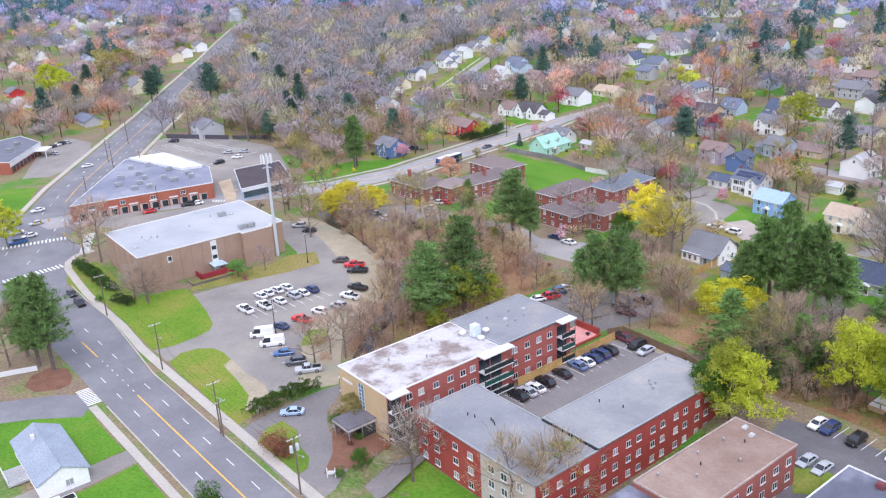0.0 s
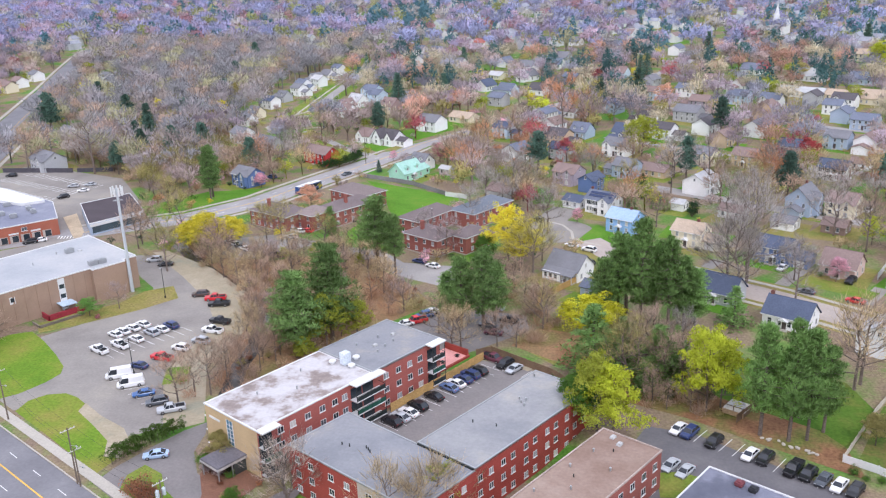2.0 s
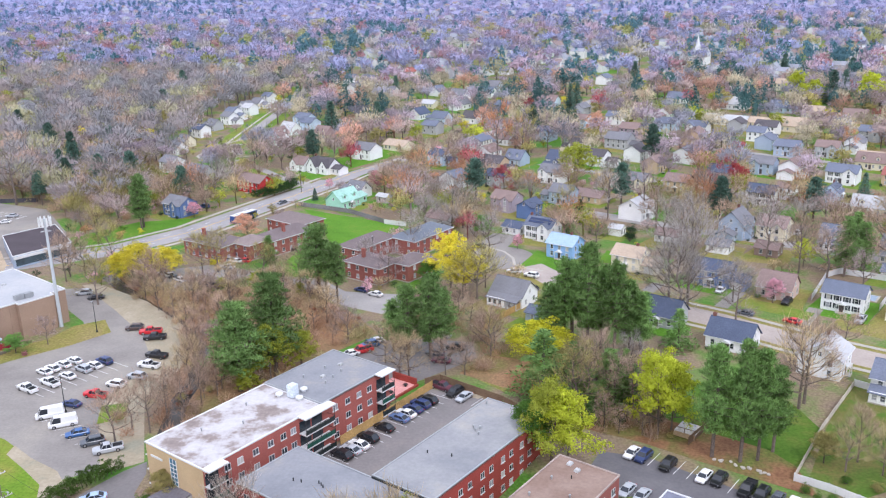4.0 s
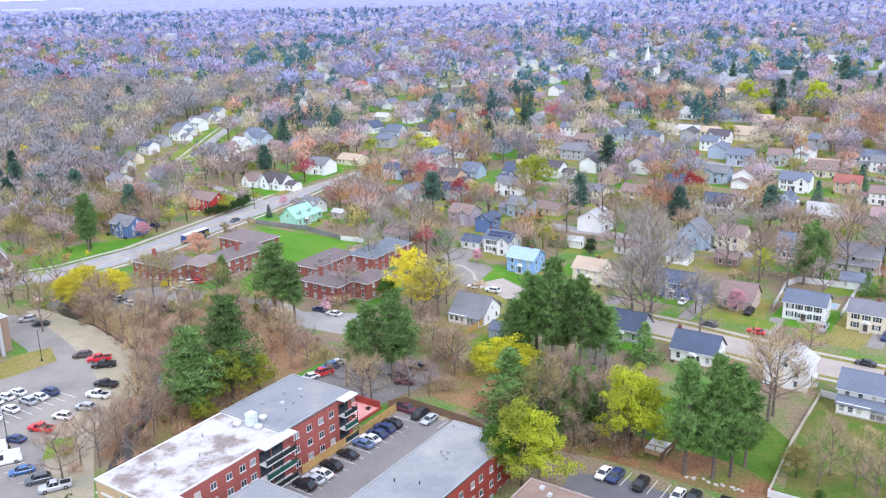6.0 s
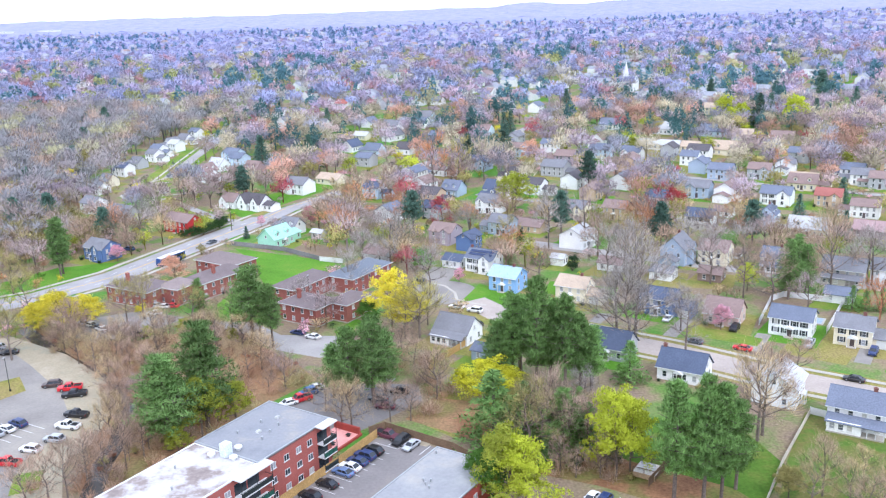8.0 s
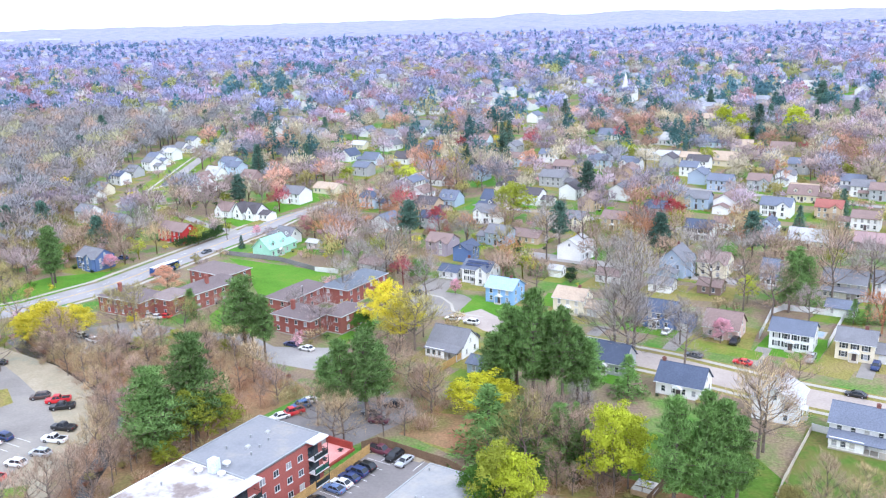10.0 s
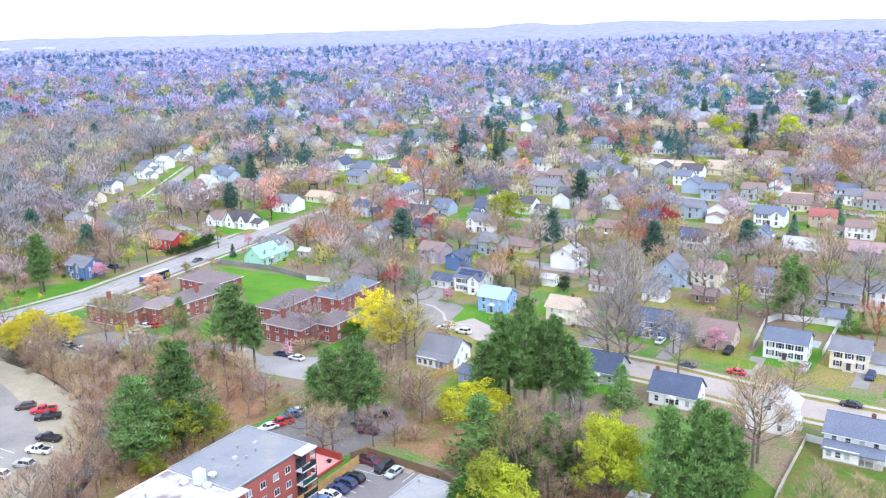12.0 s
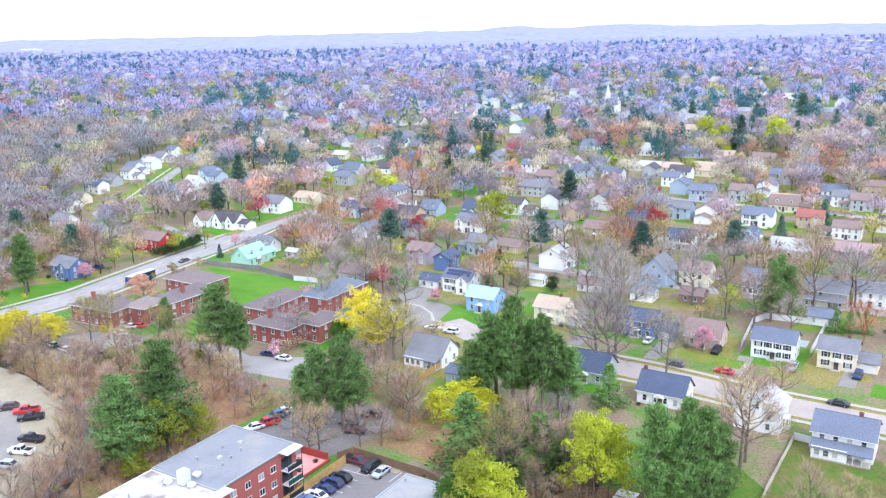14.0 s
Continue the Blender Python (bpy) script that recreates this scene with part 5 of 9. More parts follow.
def strip_mall():
    ob = thing("strip_mall", pose(0, 0, 0), "orange brick shopping strip with white shop signs and grey roof", "shops")
    pts = [(-215, 194.5), (-184.5, 229.5), (-199, 247), (-229, 261), (-240.5, 249)]
    block("main", ob, pts, -0.2, 5.6, orange_brick, mixed("grey_mall_roof", [(0.20, 0.21, 0.275), (0.24, 0.25, 0.31), (0.31, 0.32, 0.37)], 0.08, fine=0.08))
    part("raised_roof", Shape().prism([(-239, 249.5), (-230, 259.5), (-201.5, 246.2), (-207, 241)], 5.6, 6.5, top=0).mesh("raised_roof", white_trim), ob, "raised white rear roof")
    a, b = Vector((-215, 194.5)), Vector((-184.5, 229.5))
    d = (b - a).normalized()
    ang = math.degrees(math.atan2(d.y, d.x))
    rng = random.Random(4)
    for i in range(13):
        p = a + d * (3 + i * 3.3)
        part("shop_front", Shape().box(-1.35, -0.08, 0.1, 1.35, 0, 2.5).mesh("shop_front", mat("tan_shop_front", (0.48, 0.42, 0.38), 0.7)), ob, at=pose(p.x, p.y, 0, rz=ang))
        part("shop_glass", Shape().box(-0.6, -0.12, 0.3, 1.2, -0.08, 2.3).mesh("shop_glass", pane_mat), ob, at=pose(p.x, p.y, 0, rz=ang))
        if i % 2:
            part("sign_board", Shape().box(-1.5, -0.12, 2.8, 1.5, 0, 3.3).mesh("sign_board", white_trim), ob, "plain white shop sign board", at=pose(p.x, p.y, 0, rz=ang))
        if i % 3 == 1:
            window(ob, pose(p.x + 0.01, p.y, 3.5, rz=ang), 1.7, 1.2, 1)
    for x, y in ((-207, 216), (-203, 219), (-210, 222), (-213, 228), (-206, 230), (-200, 228), (-219, 232), (-224, 243), (-212, 240), (-197, 234), (-201, 237), (-216, 218), (-222, 226), (-228, 238)):
        part("rooftop_unit", vent_mesh()["unit"], ob, at=pose(x, y, 5.6, rz=rng.choice((50, 140))))


strip_mall()


def corner_store():
    ob = thing("corner_store", pose(0, 0, 0), "small blue-grey store with a dark brown flat roof", "shop")
    pts = [(-191, 251), (-173, 229.5), (-163, 246), (-181, 266)]
    block("main", ob, pts, -0.2, 4.0, mat("blue_grey_panel", (0.38, 0.46, 0.58), 0.7, (0.3, 0.06), (3, 0.06)), mat("dark_brown_roof", (0.075, 0.06, 0.068), 0.9, (0.2, 0.15), (2, 0.1)))
    d = Vector((10, 16.5)).normalized()
    part("shop_window", Shape().box(0.8, -0.1, 0.6, 17.5, 0, 2.7).mesh("shop_window", glass_pane("shop_glass", (0.06, 0.09, 0.11))), ob, "long shop window", at=pose(-173, 229.5, 0, rz=math.degrees(math.atan2(d.y, d.x))))
    part("shop_fascia", Shape().box(0.2, -0.4, 2.9, 18.8, 0, 3.7).mesh("shop_fascia", white_trim), ob, "pale shop fascia", at=pose(-173, 229.5, 0, rz=math.degrees(math.atan2(d.y, d.x))))


corner_store()
flat("kerb_island", [(-196, 247), (-194, 252), (-178, 233), (-175, 227), (-177, 226)], 0.12, mat("tan_kerb_island", (0.5, 0.4, 0.28), 0.9), "tan kerbed island beside a store", "kerb")


def hip_block(ob, cx, cy, w, d, turn, h=5.3, rise=2.3, roof_c=(0.185, 0.15, 0.15), stack=False):
    """One block under a hipped roof, two storeys of small sash windows in white frames."""
    m = pose(cx, cy, 0, rz=turn)
    part("wall", Shape().box(-w / 2, -d / 2, -0.3, w / 2, d / 2, h).mesh("wall", dull_brick), ob, at=m)
    part("plinth", Shape().box(-w / 2 - 0.05, -d / 2 - 0.05, -0.3, w / 2 + 0.05, d / 2 + 0.05, 0.35).mesh("plinth", concrete), ob, "pale concrete plinth", at=m)
    x, y = w / 2 + 0.45, d / 2 + 0.45
    r = max(0.1, w / 2 - d / 2)
    v = [(-x, -y, h), (x, -y, h), (x, y, h), (-x, y, h), (-r, 0, h + rise), (r, 0, h + rise), (-x, -y, h - 0.2), (x, -y, h - 0.2), (x, y, h - 0.2), (-x, y, h - 0.2)]
    f = [(0, 1, 5, 4), (1, 2, 5), (2, 3, 4, 5), (3, 0, 4), (6, 7, 1, 0), (7, 8, 2, 1), (8, 9, 3, 2), (9, 6, 0, 3), (9, 8, 7, 6)]
    part("roof", mesh_of("roof", v, f, shingle), ob, at=m, colour=roof_c)
    s = Shape().box(-x, -y - 0.04, h - 0.22, x, -y, h + 0.02).box(x, -y, h - 0.22, x + 0.04, y, h + 0.02).box(-x - 0.04, -y, h - 0.22, -x, y, h + 0.02)
    part("eave_board", s.mesh("eave_board", white_trim), ob, "white eave board", at=m)
    if stack:
        part("chimney", Shape().box(-0.5, -0.4, 0, 0.5, 0.4, 3.0).box(-0.58, -0.48, 3.0, 0.58, 0.48, 3.2).mesh("chimney", dull_brick), ob, "square brick chimney", at=m @ pose(-w * 0.12, -d * 0.22, h + rise * 0.3))
    n = max(2, int(w / 2.9))
    for z in (0.95, 3.45):
        for i in range(n):
            wx = (i + 0.5) / n * w - w / 2
            window(ob, m @ pose(wx, -d / 2, z), 1.0, 1.2)
        for k in (-1, 1):
            for wy in (-d / 4, d / 4):
                window(ob, m @ pose(k * w / 2, wy, z, rz=90 * k), 1.0, 1.2)
    keep_clear(cx, cy, max(w, d) / 2 + 2)


def brick_courts():
    say = "two-storey red brick garden apartments with brown hipped roofs"
    tan_roof = (0.26, 0.21, 0.20)
    ob = thing("garden_apartments", pose(0, 0, 0), say, "apartment building", "garden apartments")
    hip_block(ob, -114.8, 249.1, 17.4, 10.5, -25, stack=True)
    hip_block(ob, -102.6, 249.0, 8.0, 9.5, -25, rise=2.0, roof_c=tan_roof)
    hip_block(ob, -94.2, 258.3, 19, 9.0, 58, stack=True)
    hip_block(ob, -96.5, 276.0, 17, 11, -30, roof_c=(0.21, 0.17, 0.165))
    ob = thing("garden_apartments", pose(0, 0, 0), say, "apartment building", "garden apartments")
    hip_block(ob, -58.7, 231.9, 13.4, 10, -29, stack=True)
    hip_block(ob, -47.8, 234.2, 7, 11, -29, rise=1.9)
    hip_block(ob, -65.0, 251.4, 18, 8.5, 62)
    hip_block(ob, -49.5, 262.5, 20, 10, 62, roof_c=(0.17, 0.19, 0.225))


brick_courts()

# ---- cars ----
CARS = dict(white=(0.78, 0.78, 0.78), silver=(0.45, 0.47, 0.50), black=(0.015, 0.015, 0.018), navy=(0.03, 0.05, 0.15), slate=(0.09, 0.10, 0.12), slateblue=(0.12, 0.18, 0.34), red=(0.60, 0.02, 0.03), maroon=(0.12, 0.03, 0.05), blue=(0.04, 0.12, 0.32), lightblue=(0.38, 0.50, 0.68), brown=(0.08, 0.05, 0.045))
CAR_SAY = dict(slateblue="slate-blue", lightblue="pale blue", navy="dark blue", slate="dark grey")
PROTO = {}


def car_proto(kind):
    spec = dict(sedan=(4.6, 1.8, 0.86, 1.4, (1.12, 1.95, 3.2, 4.1)), suv=(4.6, 1.9, 1.0, 1.68, (1.08, 1.8, 3.75, 4.42)), pickup=(5.6, 1.95, 1.08, 1.84, (1.4, 2.05, 3.15, 3.5)), van=(5.6, 2.0, 1.15, 2.35, (0.5, 1.25, 5.3, 5.5)))[kind]
    length, width, belt, top, (g0, r0, r1, g1) = spec
    hw = width / 2
    s = Shape()
    # lower body in rounded sections from nose to tail
    xs = [(0.0, 0.72, 0.45), (0.12, 0.9, 0.28), (0.7, 1.0, 0.22), (g0, 1.0, 0.22), (length * 0.55, 1.0, 0.22), (g1, 1.0, 0.22), (length - 0.15, 0.94, 0.28), (length, 0.8, 0.42)]
    nose = {"sedan": 0.84, "suv": 0.9, "pickup": 0.97, "van": 0.85}[kind]
    rings = []
    for x, k, zb in xs:
        zt = belt * (nose if x < g0 - 0.01 else 1.0) - (0.1 if x in (0.0, length) else 0)
        w = hw * k
        rings.append([(x, -w * 0.92, zb), (x, -w, zb + 0.2), (x, -w, zt - 0.12), (x, -w * 0.9, zt), (x, w * 0.9, zt), (x, w, zt - 0.12), (x, w, zb + 0.2), (x, w * 0.92, zb)])
    v = [p for r in rings for p in r]
    f = []
    for i in range(len(rings) - 1):
        for j in range(8):
            f.append((i * 8 + j, i * 8 + (j + 1) % 8, (i + 1) * 8 + (j + 1) % 8, (i + 1) * 8 + j))
    f += [tuple(range(8))[::-1], tuple(range((len(rings) - 1) * 8, len(rings) * 8))]
    s.add(v, f)
    # roof panel and pillars
    w0, w1 = hw * 0.88, hw * 0.72
    s.box(r0 - 0.06, -w1 - 0.04, top - 0.09, r1 + 0.08, w1 + 0.04, top - 0.03, taper=0.06).box(r0 + 0.06, -w1 + 0.06, top - 0.03, r1 - 0.06, w1 - 0.06, top + 0.02, taper=0.14)
    for xa, xb in ((g0, r0), (g1, r1), ((g0 + g1) / 2, (r0 + r1) / 2)):
        for k in (-1, 1):
            s.tube((xa, k * w0 * 0.985, belt - 0.02), (xb, k * w1 * 0.985, top - 0.04), 0.055, 0.05, 4)
    if kind == "pickup":
        s.box(3.6, -hw * 0.95, belt, length - 0.1, -hw * 0.86, belt + 0.12).box(3.6, hw * 0.86, belt, length - 0.1, hw * 0.95, belt + 0.12).box(length - 0.2, -hw * 0.86, belt, length - 0.1, hw * 0.86, belt + 0.12)
    s.box(g0 + 0.25, -hw - 0.14, belt, g0 + 0.42, -hw * 0.9, belt + 0.14).box(g0 + 0.25, hw * 0.9, belt, g0 + 0.42, hw + 0.14, belt + 0.14)
    body = s.mesh("body", carpaint)
    v = [(g0, -w0, belt - 0.03), (g1, -w0, belt - 0.03), (g1, w0, belt - 0.03), (g0, w0, belt - 0.03), (r0, -w1, top - 0.05), (r1, -w1, top - 0.05), (r1, w1, top - 0.05), (r0, w1, top - 0.05)]
    glass = mesh_of("cabin_glass", v, [(0, 1, 5, 4), (1, 2, 6, 5), (2, 3, 7, 6), (3, 0, 4, 7), (4, 5, 6, 7)], carglass)
    if kind == "van":
        s2 = Shape().box(2.4, -hw * 0.93, belt - 0.02, 5.5, hw * 0.93, top - 0.06, taper=0.12)
        cargo = s2.mesh("cargo_body", carpaint)
    r = 0.33 if kind == "sedan" else 0.38
    t = Shape().tube((0, -0.11, 0), (0, 0.11, 0), r, r, 14)
    t.add([(r * math.cos(a * math.pi / 7), -0.11, r * math.sin(a * math.pi / 7)) for a in range(14)], [tuple(range(14))])
    tyre = t.mesh("wheel", tyre_mat)
    rim = Shape().tube((0, -0.125, 0), (0, -0.1, 0), r * 0.4, r * 0.64, 10).add([(r * 0.4 * math.cos(a * math.pi / 5), -0.125, r * 0.4 * math.sin(a * math.pi / 5)) for a in range(10)], [tuple(range(10))]).mesh("rim", rim_mat)
    lampw = Shape().box(-0.02, -0.2, -0.08, 0.06, 0.2, 0.08, taper=0.02).mesh("headlight", lamp_white)
    lampr = Shape().box(-0.05, -0.16, -0.12, 0.02, 0.16, 0.12).mesh("tail_light", lamp_red)
    root = new(kind if kind != "suv" else "suv_car")
    b = part("body", body, root, at=pose(-length / 2, 0, 0))
    part("cabin_glass", glass, root, "dark tinted car windows", at=pose(-length / 2, 0, 0))
    if kind == "van":
        part("cargo_body", cargo, root, at=pose(-length / 2, 0, 0))
    if kind == "pickup":
        part("bed_liner", Shape().box(3.65, -hw * 0.85, belt - 0.02, length - 0.22, hw * 0.85, belt + 0.012).mesh("bed_liner", tyre_mat), root, "black open truck bed", at=pose(-length / 2, 0, 0))
    for x in (length * 0.19, length * 0.8):
        for k in (-1, 1):
            wheel = part("wheel", tyre, root, at=pose(x - length / 2, k * (hw - 0.09), r, rz=0 if k < 0 else 180))
            part("rim", rim, wheel)
    for k in (-1, 1):
        part("headlight", lampw, root, at=pose(0.05 - length / 2, k * hw * 0.62, belt * 0.74))
        part("tail_light", lampr, root, at=pose(length / 2 - 0.03, k * hw * 0.68, belt * 0.82))
    return root


def car(kind, x, y, turn, colour):
    if kind not in PROTO:
        PROTO[kind] = car_proto(kind)
        ob = PROTO[kind]
        ob.matrix_basis = pose(x, y, ground_z(x, y) + 0.035, rz=turn)
    else:
        ob = copy_thing(PROTO[kind], pose(x, y, ground_z(x, y) + 0.035, rz=turn))
    for o in ob.children:
        if o.data.name.startswith(("body", "cargo_body")):
            o.color = (*CARS[colour], 1)
    say = dict(sedan="sedan", suv="SUV", pickup="pickup truck", van="cargo van")[kind]
    tagged(ob, f"{CAR_SAY.get(colour, colour)} {say} parked on asphalt with dark windows", "car", "parked cars")
    return ob


def bus(x, y, turn):
    ob = thing("city_bus", pose(x, y, 0.04, rz=turn), "dark blue and white city bus on the road", "bus")
    part("body", Shape().box(-5.8, -1.25, 0.4, 5.8, 1.25, 1.7).box(-5.75, -1.22, 1.7, 5.75, 1.22, 3.0, taper=0.1).mesh("body", mat("bus_blue", (0.03, 0.07, 0.22), 0.4)), ob)
    part("roof", Shape().box(-5.6, -1.15, 3.0, 5.6, 1.15, 3.12).box(-3.5, -0.8, 3.12, 1.0, 0.8, 3.35).mesh("roof", white_trim), ob, "white bus roof")
    for k in (-1, 1):
        part("side_window", Shape().box(-5.2, k * 1.2 - 0.04, 1.75, 5.2, k * 1.2 + 0.04, 2.7).mesh("side_window", carglass), ob)
        for px in (-3.6, 3.4):
            part("wheel", Shape().tube((px, k * 1.0, 0.48), (px, k * 1.28, 0.48), 0.48, 0.48, 14).mesh("wheel", tyre_mat), ob)
    part("windscreen", Shape().box(5.72, -1.1, 1.3, 5.82, 1.1, 2.8).mesh("windscreen", carglass), ob)


# ---- trees ----
def vec_noise(rng, s):
    return Vector((rng.uniform(-s, s), rng.uniform(-s, s), rng.uniform(-s, s)))


def skeleton(rng, height, spread, limbs, fork, start=0.28, thick=1.0):
    """Trunk and limbs of a tree, as tapered tubes, and the ends where twigs or leaves sit."""
    s, ends = Shape(), []
    r = 0.017 * height * thick
    p, pts = Vector((0, 0, -0.3)), []
    n = 5
    for i in range(n):
        q = Vector((rng.uniform(-0.02, 0.02) * height * i, rng.uniform(-0.02, 0.02) * height * i, height * 0.86 * (i + 1) / n))
        s.tube(p, q, r * (1 - 0.8 * i / n), r * (1 - 0.8 * (i + 1) / n), 6)
        pts.append((p.copy(), q.copy()))
        p = q
    ends.append((p, Vector((0, 0, 1)), 1.0))
    for i in range(limbs):
        f = start + (0.95 - start) * (i + rng.random()) / limbs
        k = min(n - 1, int(f * n))
        a, b = pts[k]
        base = a.lerp(b, f * n - k)
        az = i * 2.4 + rng.uniform(-0.4, 0.4)
        up = rng.uniform(0.15, 0.6) + 0.75 * f * f
        d = Vector((math.cos(az), math.sin(az), up)).normalized()
        ln = spread * height * (1.05 - 0.75 * f) * rng.uniform(0.8, 1.15)
        mid = base + d * ln * 0.5
        tip = mid + (d + Vector((0, 0, 0.35)) + vec_noise(rng, 0.2)).normalized() * ln * 0.5
        rr = r * 0.55 * (1.1 - 0.7 * f)
        s.tube(base, mid, rr, rr * 0.6, 4)
        s.tube(mid, tip, rr * 0.6, rr * 0.25, 4)
        ends.append((tip, d, 0.8))
        for j in range(fork):
            t = rng.uniform(0.3, 1.0)
            q0 = base.lerp(mid, t * 2) if t < 0.5 else mid.lerp(tip, t * 2 - 1)
            e = (d + vec_noise(rng, 0.9) + Vector((0, 0, 0.25))).normalized()
            l2 = ln * rng.uniform(0.28, 0.5)
            s.tube(q0, q0 + e * l2, rr * 0.35, rr * 0.12, 3)
            ends.append((q0 + e * l2, e, 0.7))
            ends.append((q0 + e * l2 * 0.55, e, 0.6))
    return s, ends


def soup(key, v, nrm, material):
    """Loose triangles with a shading direction of their own, turned to face it."""
    v, nrm = np.asarray(v, np.float32).reshape(-1, 3, 3), np.asarray(nrm, np.float32)
    face = np.cross(v[:, 1] - v[:, 0], v[:, 2] - v[:, 0])
    turn = (face * nrm).sum(1) < 0
    v[turn] = v[turn][:, ::-1]
    n = len(v)
    me = bpy.data.meshes.new(key)
    me.vertices.add(n * 3)
    me.vertices.foreach_set("co", v.ravel())
    me.loops.add(n * 3)
    me.loops.foreach_set("vertex_index", np.arange(n * 3, dtype=np.int32))
    me.polygons.add(n)
    me.polygons.foreach_set("loop_start", np.arange(0, n * 3, 3, dtype=np.int32))
    me.materials.append(material)
    me.update(calc_edges=True)
    me.attributes.new("custom_normal", "FLOAT_VECTOR", "POINT").data.foreach_set("vector", np.repeat(nrm, 3, 0).ravel())
    me.update()
    return me


def unit(a):
    return a / np.maximum(1e-5, np.linalg.norm(a, axis=-1, keepdims=True))


def clumps(seed, centres, count, size, leaf, thin, lift=0.35, shell=0.35, flat_k=0.75, middle=(0, 0, 4.0), whole=0.45):
    """Rounded tufts of leaves or needles round the given centres, each shaded as a small dome of its own."""
    rs = np.random.RandomState(seed)
    c = np.array([(p.x, p.y, p.z) for p, k in centres])
    ks = np.array([k for p, k in centres])
    c, ks = np.repeat(c, count, 0), np.repeat(ks, count)
    u = unit(rs.normal(size=c.shape))
    u[:, 2] = np.where(u[:, 2] < -0.35, -u[:, 2], u[:, 2])
    r = ks * size * (shell + (1 - shell) * rs.random_sample(len(c)) ** 0.7)
    p = c + u * r[:, None] * np.array((1, 1, flat_k))
    e = unit(u * 0.75 + np.array((0, 0, lift)) + rs.normal(size=c.shape) * 0.45) * (leaf * rs.uniform(0.65, 1.25, len(c)))[:, None]
    side = unit(np.cross(e, rs.normal(size=c.shape))) * leaf * thin
    out = unit(c - np.array(middle))
    nrm = unit(u * 0.9 + out * whole + np.array((0, 0, 0.25)) + rs.normal(size=c.shape) * 0.12)
    return np.stack([p - side, p + side, p + e], 1), nrm


def twigs(seed, ends, count, reach, width, curl=0.5):
    """Fine twigs fanning on from the ends of the limbs."""
    rs = np.random.RandomState(seed)
    pick_ = rs.randint(0, len(ends), count)
    c = np.array([tuple(p) for p, d, k in ends])[pick_]
    d = np.array([tuple(d) for p, d, k in ends])[pick_]
    out = unit(c - np.array((0, 0, 2.5)))
    e = unit(d * 0.6 + out * 0.6 + rs.normal(size=c.shape) * curl + np.array((0, 0, 0.3)))
    p = c + rs.normal(size=c.shape) * reach * 0.22
    ln = reach * rs.uniform(0.45, 1.15, count)
    side = unit(np.cross(e, rs.normal(size=c.shape))) * (width * rs.uniform(0.6, 1.3, count))[:, None]
    nrm = unit(unit(p - np.array((0, 0, 3.5))) + rs.normal(size=c.shape) * 0.35)
    return np.stack([p - side, p + side, p + e * ln[:, None]], 1), nrm


def bare_proto(seed, lite):
    rng = random.Random(seed)
    s, ends = skeleton(rng, 10, rng.uniform(0.5, 0.6), 13 if not lite else 9, 6 if not lite else 3, rng.uniform(0.2, 0.34), 1.1)
    v, n = twigs(seed, ends, 1300 if not lite else 560, 1.35, 0.022 if not lite else 0.042)
    return s.mesh("trunk", bark), soup("crown", v, n, twig_mat)


def leafy_proto(seed, lite):
    rng = random.Random(seed)
    s, ends = skeleton(rng, 10, rng.uniform(0.40, 0.50), 10 if not lite else 7, 3 if not lite else 2, 0.2)
    cs = [(p + vec_noise(rng, 0.35), rng.uniform(0.65, 1.2)) for p, d, k in ends]
    lean = vec_noise(rng, 0.35)
    for _ in range(95):
        u = vec_noise(rng, 1).normalized()
        r = rng.uniform(0.55, 1.0) ** 0.6 * (0.92 + 0.22 * math.sin(u.x * 4 + seed) + 0.12 * math.sin(u.y * 6 + u.z * 5))
        cs.append((Vector((lean.x + u.x * 2.75 * r * (1.12 - 0.25 * u.z), lean.y + u.y * 2.75 * r * (1.12 - 0.25 * u.z), 5.7 + u.z * 3.7 * r)), rng.uniform(0.6, 1.15)))
    if not lite:
        v, n = clumps(seed, cs, 58, 0.80, 0.20, 0.52, 0.1, middle=(0, 0, 4.2), whole=0.7)
    else:
        v, n = clumps(seed, cs, 16, 0.9, 0.40, 0.5, 0.1, middle=(0, 0, 4.2), whole=0.7)
    return s.mesh("trunk", bark), soup("crown", v, n, leaf_mat)


